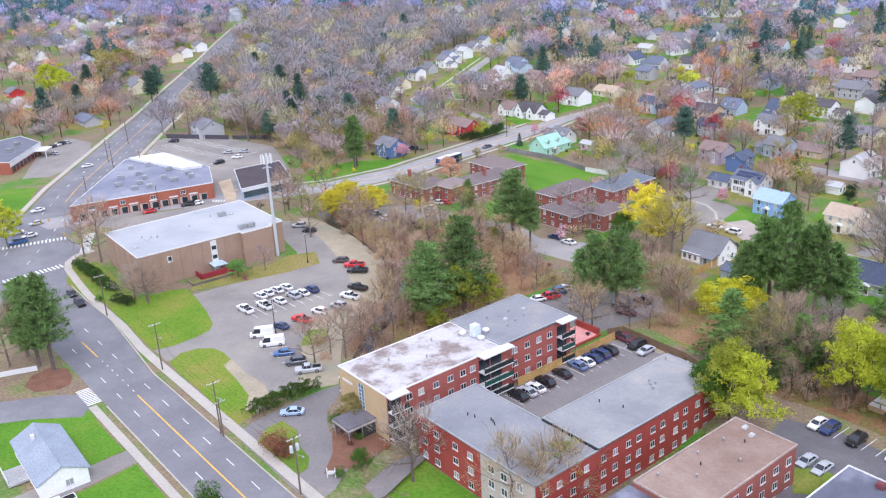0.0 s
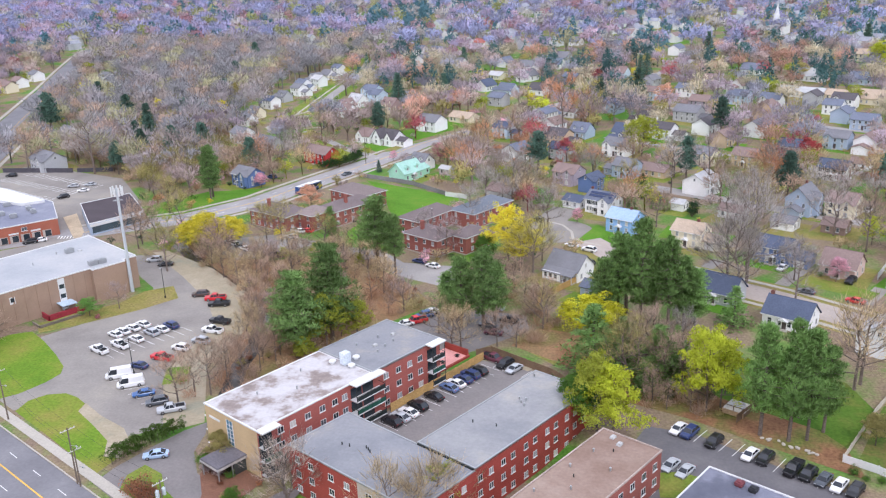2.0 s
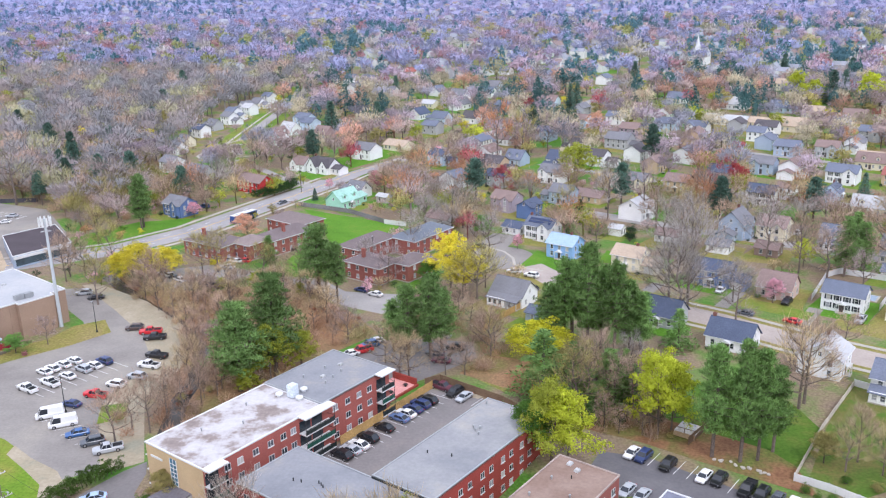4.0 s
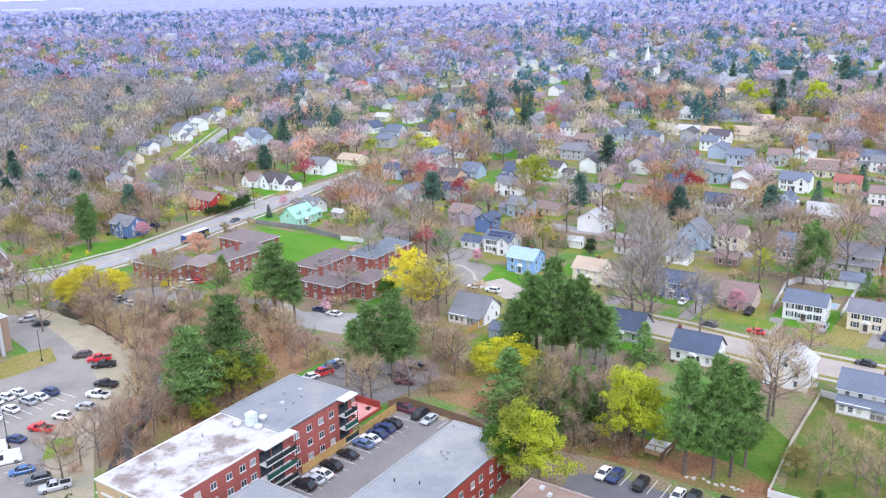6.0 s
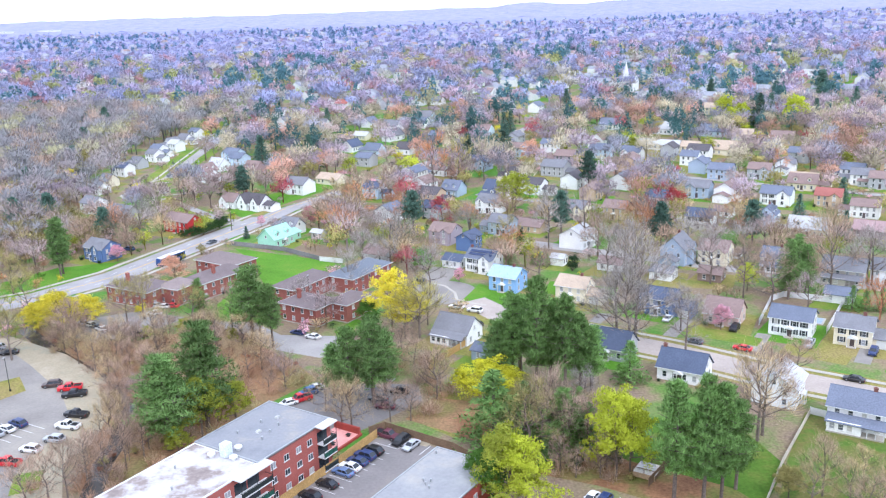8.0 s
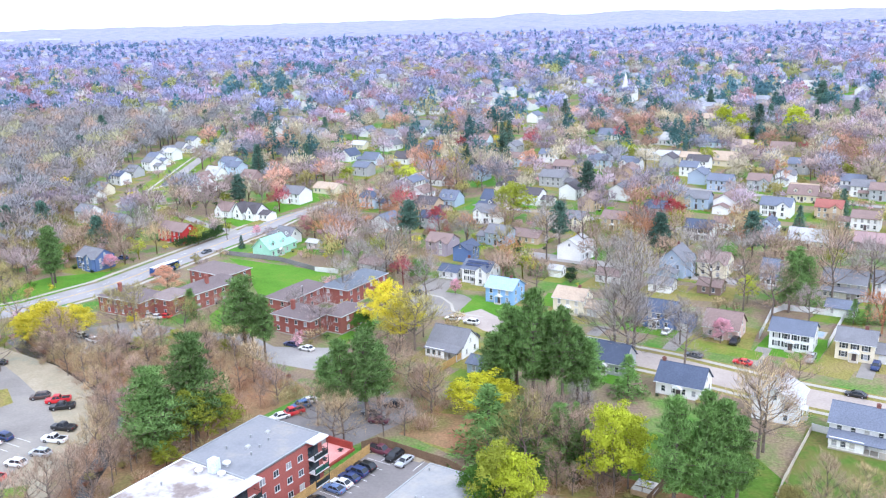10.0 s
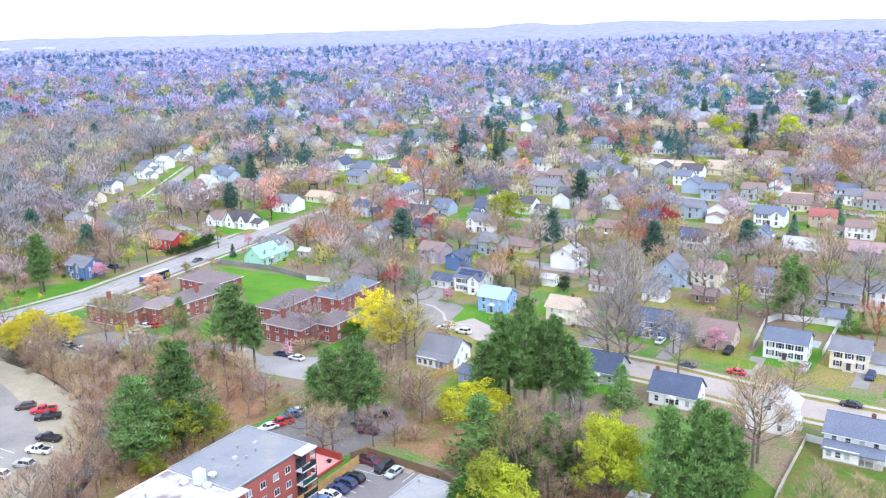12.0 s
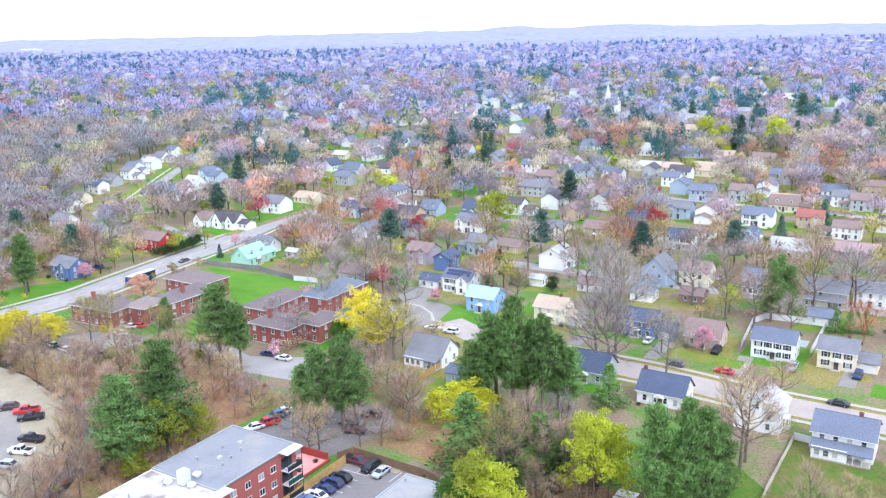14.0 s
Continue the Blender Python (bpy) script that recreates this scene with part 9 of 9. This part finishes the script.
scatter([(-170, 300), (-60, 285), (-30, 268), (50, 248), (112, 212), (190, 280), (260, 470), (-60, 470), (-165, 420)], 470, street_mix(0.45), 6.6)
scatter([(-200, 470), (-60, 470), (260, 470), (330, 620), (-200, 620)], 450, MIX, 7.6)
scatter([(-185, 262), (-150, 300), (-165, 345), (-190, 400), (-270, 400), (-255, 330), (-205, 300)], 130, [(4, "bare", "olive", 9, 15), (4, "bare", "brown", 9, 15), (3, "bare", "mauve", 9, 16), (1.5, "leafy", "olive", 8, 12), (0.8, "pine", "", 12, 17)], 5)
scatter([(-262, 170), (-300, 250), (-335, 330), (-370, 420), (-420, 540), (-450, 620), (-740, 620), (-600, 400), (-420, 220), (-330, 150)], 320, street_mix(1.0), 7.5)
scatter([(-276, 262), (-310, 330), (-352, 412), (-392, 497), (-440, 590), (-500, 690), (-600, 690), (-500, 500), (-400, 380), (-330, 260)], 170, street_mix(1.0), 6.0)


low_planting(2000)


def merged_woods(name, spots, protos, material, label):
    """A whole wood as one mass of limbs and twigs."""
    V, F, NR, tones, off = [], [], [], [], 0
    tone_rng = random.Random(len(spots))
    for x, y, h, k, a in spots:
        pv, pf, pn, *limbs = protos[k]
        c, s = math.cos(a), math.sin(a)
        q = pv * (h / 10)
        w = np.stack([q[:, 0] * c - q[:, 1] * s + x, q[:, 0] * s + q[:, 1] * c + y, q[:, 2] + ground_z(x, y)], 1)
        V.append(w)
        NR.append(np.stack([pn[:, 0] * c - pn[:, 1] * s, pn[:, 0] * s + pn[:, 1] * c, pn[:, 2]], 1))
        F.append(pf + off)
        tones.append(np.full(len(w), tone_rng.random(), np.float32))
        if limbs:
            tones[-1][: limbs[0]] = -0.15  # bark is darker than the twigs
        off += len(w)
    V, F = np.concatenate(V), np.concatenate(F)
    me = bpy.data.meshes.new(name)
    me.vertices.add(len(V))
    me.vertices.foreach_set("co", V.ravel())
    me.loops.add(F.size)
    me.loops.foreach_set("vertex_index", F.ravel().astype(np.int32))
    me.polygons.add(len(F))
    me.polygons.foreach_set("loop_start", np.arange(0, F.size, 3, dtype=np.int32))
    me.materials.append(material)
    me.update(calc_edges=True)
    me.attributes.new("custom_normal", "FLOAT_VECTOR", "POINT").data.foreach_set("vector", np.concatenate(NR).astype(np.float32).ravel())
    me.attributes.new("tone", "FLOAT", "POINT").data.foreach_set("value", np.concatenate(tones))
    me.update()
    tagged(new(name, me), label, "woods", kind="stuff")


def rounded(v, f, centre, squash, own=0.35):
    """Faces turned outward and shading that follows the whole crown."""
    co, tri = np.array([tuple(p) for p in v]), np.array(f)
    out = co - np.array(centre)
    out[:, 2] *= squash
    out /= np.maximum(1e-4, np.linalg.norm(out, axis=1))[:, None]
    a, b, c = co[tri[:, 0]], co[tri[:, 1]], co[tri[:, 2]]
    face = np.cross(b - a, c - a)
    face /= np.maximum(1e-6, np.linalg.norm(face, axis=1))[:, None]
    turn = (face * out[tri].mean(1)).sum(1) < 0
    tri[turn] = tri[turn][:, ::-1]
    face[turn] *= -1
    nor = out.copy()
    nor[tri.ravel()] = out[tri.ravel()] * (1 - own) + np.repeat(face, 3, 0) * own
    nor /= np.maximum(1e-4, np.linalg.norm(nor, axis=1))[:, None]
    return co, tri, nor


def wood_proto(seed, count, reach, width, squat=1.0, own=0.15):
    """One tree of a wood: trunk, forking limbs and twigs that fan up and out, in triangles."""
    rng = random.Random(seed)
    v, f = [], []

    def sliver(p, q, w):
        d = (q - p).normalized()
        side = d.cross(Vector((rng.uniform(-1, 1), rng.uniform(-1, 1), 0.2))).normalized() * w
        i = len(v)
        v.extend([p - side, p + side, q])
        f.append((i, i + 1, i + 2))

    for k in range(3):
        sliver(Vector((0, 0, -0.5)), Vector((rng.uniform(-0.4, 0.4), rng.uniform(-0.4, 0.4), 8.0)), 0.2)
    lobes = [(Vector((rng.uniform(-0.4, 0.4), rng.uniform(-0.4, 0.4), 7.3)), 2.2)]
    for k in range(7):
        a, r = k * 0.9 + rng.uniform(-0.3, 0.3), rng.uniform(1.2, 2.3) * squat
        lobes.append((Vector((math.cos(a) * r, math.sin(a) * r, rng.uniform(4.2, 7.2))), rng.uniform(1.2, 1.9)))
        low = Vector((0, 0, rng.uniform(1.6, 4.0)))
        sliver(low, lobes[-1][0] + Vector((0, 0, 0.6)), 0.13)
        for _ in range(3):
            sliver(low.lerp(lobes[-1][0], rng.uniform(0.3, 0.8)), lobes[-1][0] + vec_noise(rng, 1.2) + Vector((0, 0, 0.9)), 0.07)
    limbs = len(v)
    for n in range(count):
        c, size = lobes[n % 8]
        q = vec_noise(rng, 1).normalized() * size * rng.random() ** 0.45
        p = c + Vector((q.x * squat, q.y * squat, q.z * 0.9))
        d = (p - Vector((0, 0, 1.5))).normalized() + q.normalized() * 0.35 + vec_noise(rng, 0.55)
        sliver(p, p + d.normalized() * reach * rng.uniform(0.5, 1.15), width * rng.uniform(0.6, 1.3))
    return (*rounded(v, f, (0, 0, 2.5), 0.8, own), limbs)


def cone_proto(seed, count, leaf, wide=2.3):
    """A conifer of the distance: some are ragged spires, some broad pines on a bare stem."""
    rng = random.Random(seed)
    v, f = [], []
    broad = seed % 3 != 0
    lumps = [(rng.uniform(0, 6.283), rng.uniform(3, 8.5), rng.uniform(0.6, 1.25)) for _ in range(9)]
    for _ in range(count):
        if broad:
            a0, z0, k = lumps[rng.randrange(9)]
            a, z = a0 + rng.gauss(0, 0.5), min(9.9, max(2.2, z0 + rng.gauss(0, 0.9)))
            r = wide * k * 0.95 * (1 - ((z - 4.6) / 5.6) ** 2) * rng.uniform(0.45, 1.05) + 0.1
        else:
            z = 10 * (1 - rng.random() ** 0.55)
            a = rng.uniform(0, 6.283)
            r = wide * 0.85 * (1 - z / 10) ** 0.7 * rng.uniform(0.5, 1.1) * (0.85 + 0.25 * math.sin(z * 3.1 + a)) + 0.1
        p = Vector((math.cos(a) * r, math.sin(a) * r, max(0.6, z)))
        x, y = vec_noise(rng, 1).normalized() * leaf, vec_noise(rng, 1).normalized() * leaf
        i = len(v)
        v.extend([p - x, p + y, p + x + Vector((0, 0, leaf * 0.5))])
        f.append((i, i + 1, i + 2))
    for _ in range(2):
        i = len(v)
        t = vec_noise(rng, 0.2)
        v.extend([Vector((-0.2, t.x, -0.4)), Vector((0.2, t.y, -0.4)), Vector((0, 0, 7))])
        f.append((i, i + 1, i + 2))
    return rounded(v, f, (0, 0, 2.5), 0.6, 0.3)


# the teal in these greens is haze painted onto conifers past 430 m
hazed_conifers = islands("hazed_conifers", [(0.07, 0.16, 0.15), (0.095, 0.20, 0.195), (0.13, 0.235, 0.235)])


def spread_spots(rng, y0, y1, per, left=-52, right=32, keep=None):
    """Even but uneven spots over the fan of land between two distances."""
    out, y = [], y0
    while y < y1:
        step = per(y)
        x0, x1 = y * math.tan(radians(left)), y * math.tan(radians(right))
        n = int((x1 - x0) / step)
        for i in range(n):
            px = x0 + (i + rng.random()) * step
            py = y + rng.random() * step
            if is_clear(px, py, 0.5) and (keep is None or keep(px, py)):
                out.append((px, py))
        y += step
    return out


far_rng = random.Random(33)
forest_spots = [(x, y) for x, y in spread_spots(far_rng, 288, 660, lambda y: 10.6) if inside(x, y, FOREST)]
# past 360 m twig tints are paler and bluer: haze painted into them
HAZE_TINT = dict(grey=(0.46, 0.45, 0.53), mauve=(0.58, 0.47, 0.54), brown=(0.60, 0.47, 0.44), russet=(0.74, 0.45, 0.34), tanb=(0.65, 0.57, 0.41))
crowns = dict(bare=[wood_proto(20 + s, 700, 1.25, 0.052, 1.3, 0.1) for s in range(6)], leafy=[wood_proto(30 + s, 480, 0.55, 0.20, 1.15) for s in range(6)])
merged_woods("conifers", MASS.pop(("conifer", "dark")), [cone_proto(90 + s, 300, 0.42, 2.9) for s in range(6)], hazed_conifers, "neighbourhood conifers in small groups, dark green with painted teal haze")
soft_crowns = dict(bare=[wood_proto(220 + s, 600, 1.05, 0.115, 1.3, 0.05) for s in range(6)], leafy=[wood_proto(230 + s, 400, 0.65, 0.27, 1.15) for s in range(6)])
bushes = [wood_proto(330 + s, 150, 1.0, 0.30, 1.3, 0.1) for s in range(6)]
for (kind, colour), spots in MASS.items():
    for far in (False, True):
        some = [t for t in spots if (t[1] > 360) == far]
        tint = HAZE_TINT.get(colour, TINT[colour]) if far else TINT[colour]
        if some:
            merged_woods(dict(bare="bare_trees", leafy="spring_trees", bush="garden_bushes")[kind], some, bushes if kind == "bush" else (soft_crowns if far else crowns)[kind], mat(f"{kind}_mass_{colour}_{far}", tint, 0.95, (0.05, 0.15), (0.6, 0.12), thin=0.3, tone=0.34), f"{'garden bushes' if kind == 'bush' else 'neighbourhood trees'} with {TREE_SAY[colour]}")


glade = random.Random(14)
for _ in range(80):
    x, y = glade.uniform(-430, -175), glade.uniform(300, 650)
    if inside(x, y, FOREST) and is_clear(x, y, 2):
        kind, colour, lo, hi = glade.choice((("pine", "", 13, 18), ("spruce", "", 11, 16), ("leafy", "lime", 9, 13), ("leafy", "olive", 9, 14), ("leafy", "gold", 8, 12)))
        tree(kind, x, y, glade.uniform(lo, hi), colour)


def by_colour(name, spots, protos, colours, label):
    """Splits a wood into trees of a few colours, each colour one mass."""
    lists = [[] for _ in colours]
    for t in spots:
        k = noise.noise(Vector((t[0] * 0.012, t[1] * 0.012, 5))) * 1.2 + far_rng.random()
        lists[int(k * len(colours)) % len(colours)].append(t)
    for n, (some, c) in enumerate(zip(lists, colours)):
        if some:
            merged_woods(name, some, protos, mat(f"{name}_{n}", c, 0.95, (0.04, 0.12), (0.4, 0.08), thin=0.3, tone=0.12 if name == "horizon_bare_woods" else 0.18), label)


by_colour("bare_woods", [(x, y, far_rng.uniform(12, 21), far_rng.randrange(6), far_rng.uniform(0, 6)) for x, y in forest_spots], [wood_proto(120 + s, 580, 1.1, 0.10, 1.12, 0.08) for s in range(6)], [(0.43, 0.42, 0.44), (0.51, 0.45, 0.46), (0.54, 0.455, 0.42), (0.63, 0.47, 0.37), (0.47, 0.455, 0.48), (0.60, 0.57, 0.35)], "leafless brown and mauve spring woods")


def brush_proto(seed):
    """A low thicket: many thin stems fanning up from the ground."""
    rng = random.Random(seed)
    v, f = [], []
    for _ in range(130):
        a, r = rng.uniform(0, 6.283), rng.uniform(0, 5)
        p = Vector((math.cos(a) * r, math.sin(a) * r, rng.uniform(0, 5)))
        d = Vector((math.cos(a) * 0.5, math.sin(a) * 0.5, 1)) + vec_noise(rng, 0.7)
        q = p + d.normalized() * rng.uniform(2.5, 6)
        side = d.cross(vec_noise(rng, 1)).normalized() * 0.14
        i = len(v)
        v.extend([p - side, p + side, q])
        f.append((i, i + 1, i + 2))
    return rounded(v, f, (0, 0, 0), 1.0, 0.6)


brush_rng = random.Random(3)
BRUSH = [(WOOD, 140), ([(-4, 165), (14, 166), (21, 153), (18, 144), (8, 145), (-6, 150)], 40), ([(-45, 205), (-25, 205), (-12, 190), (-22, 165), (-34, 190)], 40), ([(-100, 141), (-92, 143), (-80, 128), (-84, 122)], 16), ([(-185, 262), (-150, 300), (-165, 345), (-190, 400), (-270, 400), (-255, 330), (-205, 300)], 160)]
thickets = []
for region, count in BRUSH:
    xs, ys = [p[0] for p in region], [p[1] for p in region]
    for _ in range(count * 3):
        x, y = brush_rng.uniform(min(xs), max(xs)), brush_rng.uniform(min(ys), max(ys))
        if inside(x, y, region) and is_clear(x, y, -1.5) and count > 0:
            count -= 1
            thickets.append((x, y, brush_rng.uniform(2.2, 4.6), brush_rng.randrange(4), brush_rng.uniform(0, 6)))
by_colour("thicket", thickets, [brush_proto(s) for s in range(4)], [(0.46, 0.29, 0.19), (0.52, 0.37, 0.24), (0.43, 0.31, 0.23), (0.50, 0.42, 0.22)], "leafless brown thicket of the creek bank")


def town(x, y):
    return not inside(x, y, FOREST)


def block_spot(x, y, r):
    for i in range(int((x - r) // 20), int((x + r) // 20) + 1):
        for j in range(int((y - r) // 20), int((y + r) // 20) + 1):
            GRID.setdefault((i, j), []).append((x, y, r))


def far_roofs():
    """Houses too far to pick apart: white and grey gabled bodies among the trees."""
    rng, s, lawns = random.Random(8), Shape(), Shape()
    palette = (white_trim, mat("far_pale_walls", (0.46, 0.45, 0.50)), mat("far_grey_roofs", (0.30, 0.31, 0.35)), mat("far_brown_roofs", (0.28, 0.21, 0.20)), pane_mat)
    for x, y in spread_spots(rng, 640, 2600, lambda y: 31 + (y - 640) * 0.02, -40, 31):
        if rng.random() < (0.3 if y < 1150 else 0.75) or inside(x, y, FOREST) or (x < -0.25 * y and rng.random() < 0.7):
            continue
        far = math.hypot(x, y + 10)
        for k in range(0, 42, 8):
            block_spot(x - x / far * k, y - (y + 10) / far * k, 6.5)
        w, d, h, z = rng.uniform(9, 15), rng.uniform(7, 10), rng.uniform(3.6, 6.4), ground_z(x, y) + (5.0 if y > 1230 else 0)
        a = radians(rng.choice((-28.6, 61.4)) + rng.uniform(-6, 6))
        c, sn = math.cos(a), math.sin(a)
        at = lambda px, py, pz: (x + px * c - py * sn, y + px * sn + py * c, z + pz)
        v = [at(i * w / 2, j * d / 2, k) for k in (0, h) for j in (-1, 1) for i in (-1, 1)] + [at(-w / 2, 0, h + d * 0.35), at(w / 2, 0, h + d * 0.35)]
        white, roof = y < 1150 and rng.random() < 0.5, rng.choice((2, 2, 3))
        if y < 900:
            ob = new("house", Shape().add(v, [(0, 1, 5, 4), (3, 2, 6, 7), (2, 0, 4, 8, 6), (1, 3, 7, 9, 5)]).mesh("house", palette[0 if white else 1]))
            tagged(ob, f"distant {'white' if white else 'pale'} house with {'grey' if roof == 2 else 'brown'} roof among trees", "house", "distant houses")
            up = [(p[0], p[1], p[2] + 0.12) for p in v[4:]]
            part("roof", Shape().add(v[4:] + up, [(6, 7, 11, 10), (9, 8, 10, 11), (0, 1, 7, 6), (3, 2, 8, 9)]).mesh("roof", palette[roof]), ob)
        else:
            s.add(v, [(0, 1, 5, 4), (3, 2, 6, 7), (2, 0, 4, 8, 6), (1, 3, 7, 9, 5)], 0 if white else 1)
            s.add(v, [(4, 5, 9, 8), (7, 6, 8, 9)], roof)
        if y < 1230:
            g = [at(-w / 2 - 3, -d / 2 - 9, 0), at(w / 2 + 4, -d / 2 - 8, 0), at(w / 2 + 4, d / 2 + 3, 0), at(-w / 2 - 3, d / 2 + 3, 0)]
            lawns.add([(p[0], p[1], ground_z(p[0], p[1]) + 0.05) for p in g], [(0, 1, 2, 3)], rng.choice((0, 1, 1)))
        for i in (-0.3, 0, 0.3) if y >= 900 else ():
            p = [at(i * w - 0.5, -d / 2 - 0.05, h - 2), at(i * w + 0.5, -d / 2 - 0.05, h - 2), at(i * w + 0.5, -d / 2 - 0.05, h - 0.7), at(i * w - 0.5, -d / 2 - 0.05, h - 0.7)]
            s.add(p, [(0, 1, 2, 3)], 4)
    ob = new("far_houses", s.mesh("far_houses", *palette))
    tagged(new("far_lawns", lawns.mesh("far_lawns", fresh_mat, lawn_mat)), "distant green lawns between houses", "lawns", kind="stuff")
    tagged(ob, "distant white houses with grey and brown roofs", "houses", kind="stuff")


far_roofs()
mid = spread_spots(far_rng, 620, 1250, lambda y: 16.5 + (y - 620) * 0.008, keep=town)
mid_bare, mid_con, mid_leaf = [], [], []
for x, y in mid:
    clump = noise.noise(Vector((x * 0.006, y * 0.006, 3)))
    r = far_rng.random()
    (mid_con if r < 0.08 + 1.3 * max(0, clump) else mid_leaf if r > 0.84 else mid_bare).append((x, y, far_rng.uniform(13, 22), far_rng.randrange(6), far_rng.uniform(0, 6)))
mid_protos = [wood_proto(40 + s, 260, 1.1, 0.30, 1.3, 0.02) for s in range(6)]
leaf_protos = [wood_proto(60 + s, 180, 0.9, 0.42, 1.15, 0.03) for s in range(6)]
con_protos = [cone_proto(50 + s, 150, 0.75, 3.2) for s in range(6)]
# the blue-lilac in these twig colours is distance haze, painted in
by_colour("far_bare_trees", mid_bare, mid_protos, [(0.44, 0.46, 0.68), (0.51, 0.48, 0.69), (0.57, 0.48, 0.66), (0.65, 0.50, 0.60), (0.61, 0.57, 0.55), (0.48, 0.50, 0.74)], "distant leafless trees among houses, blue-lilac haze in their colour")
# lighter, bluer conifer colours: haze of the distance mixed into the green
merged_woods("far_conifers", mid_con, con_protos, islands("far_conifers", [(0.10, 0.215, 0.26), (0.135, 0.26, 0.31), (0.165, 0.29, 0.345)]), "distant conifers among houses, green blued with painted haze")
by_colour("far_spring_trees", mid_leaf, leaf_protos, [(0.46, 0.48, 0.20), (0.56, 0.50, 0.28), (0.60, 0.34, 0.38), (0.50, 0.48, 0.30), (0.62, 0.46, 0.50)], "distant trees in yellow, red and pink spring leaf")

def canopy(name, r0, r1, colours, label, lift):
    """The closed canopy of woods far off: a lumpy sheet over the land, one of the plain bands of distance, with haze
    painted into its colour.
    """
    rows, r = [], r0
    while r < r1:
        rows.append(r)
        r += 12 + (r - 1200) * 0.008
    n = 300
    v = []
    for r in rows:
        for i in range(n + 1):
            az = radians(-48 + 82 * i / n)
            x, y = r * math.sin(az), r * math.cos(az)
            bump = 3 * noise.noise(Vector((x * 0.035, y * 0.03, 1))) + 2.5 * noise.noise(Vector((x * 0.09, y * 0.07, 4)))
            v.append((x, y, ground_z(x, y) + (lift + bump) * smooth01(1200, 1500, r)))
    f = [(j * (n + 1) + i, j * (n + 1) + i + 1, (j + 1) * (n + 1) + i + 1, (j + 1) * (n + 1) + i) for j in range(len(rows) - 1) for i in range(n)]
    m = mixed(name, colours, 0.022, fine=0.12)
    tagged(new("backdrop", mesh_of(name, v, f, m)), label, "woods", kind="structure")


# haze is put into the band colours, bluer with each band outward
canopy("middle_canopy", 1230, 2000, [(0.275, 0.28, 0.43), (0.31, 0.295, 0.45), (0.33, 0.30, 0.44), (0.265, 0.29, 0.43), (0.33, 0.315, 0.45)], "leafless woods in the middle distance, mauve from painted haze", 5.0)
canopy("far_canopy", 1990, 3100, [(0.24, 0.26, 0.42), (0.275, 0.285, 0.455), (0.29, 0.285, 0.455), (0.25, 0.275, 0.44)], "woods in the far distance with lilac haze in their colour", 5.1)
canopy("ridge_canopy", 3080, 4680, [(0.25, 0.27, 0.47), (0.30, 0.30, 0.52), (0.33, 0.33, 0.54)], "wooded ridge at the horizon, painted in blue-lilac haze", 5.2)
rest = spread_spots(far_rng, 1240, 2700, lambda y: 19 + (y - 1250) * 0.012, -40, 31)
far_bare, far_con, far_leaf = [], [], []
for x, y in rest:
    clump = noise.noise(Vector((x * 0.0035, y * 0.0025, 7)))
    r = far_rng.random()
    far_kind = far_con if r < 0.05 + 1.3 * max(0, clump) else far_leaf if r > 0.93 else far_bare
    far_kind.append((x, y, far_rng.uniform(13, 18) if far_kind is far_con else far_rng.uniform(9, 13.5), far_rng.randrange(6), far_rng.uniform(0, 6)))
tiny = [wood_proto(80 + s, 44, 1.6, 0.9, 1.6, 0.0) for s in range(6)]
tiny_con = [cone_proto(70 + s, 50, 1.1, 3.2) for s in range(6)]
# horizon trees carry haze in their base colours, bluer than nearer woods
by_colour("horizon_bare_woods", far_bare, tiny, [(0.39, 0.41, 0.61), (0.43, 0.42, 0.62), (0.46, 0.42, 0.59), (0.41, 0.43, 0.64)], "leafless woods towards the horizon, blue haze in their colour")
by_colour("horizon_conifers", far_con, tiny_con, [(0.12, 0.215, 0.31), (0.15, 0.25, 0.37)], "conifers towards the horizon, green turned blue by painted haze")
by_colour("horizon_spring_trees", far_leaf, tiny, [(0.48, 0.47, 0.38), (0.52, 0.38, 0.47)], "spring trees towards the horizon, paled by painted haze")


for x, y, w in ((-1700, 2900, 110), (-1540, 2950, 60), (-1250, 2500, 50)):
    ob = thing("warehouse", pose(x, y, ground_z(x, y) + 6, rz=-10), "distant long white flat-roofed commercial building", "commercial building", "distant buildings")
    part("wall", Shape().box(-w / 2, -20, -8, w / 2, 20, 3).mesh("wall", white_trim), ob)
    part("roof", Shape().box(-w / 2 - 0.5, -20.5, 3, w / 2 + 0.5, 20.5, 3.6).mesh("roof", pale_roof), ob)
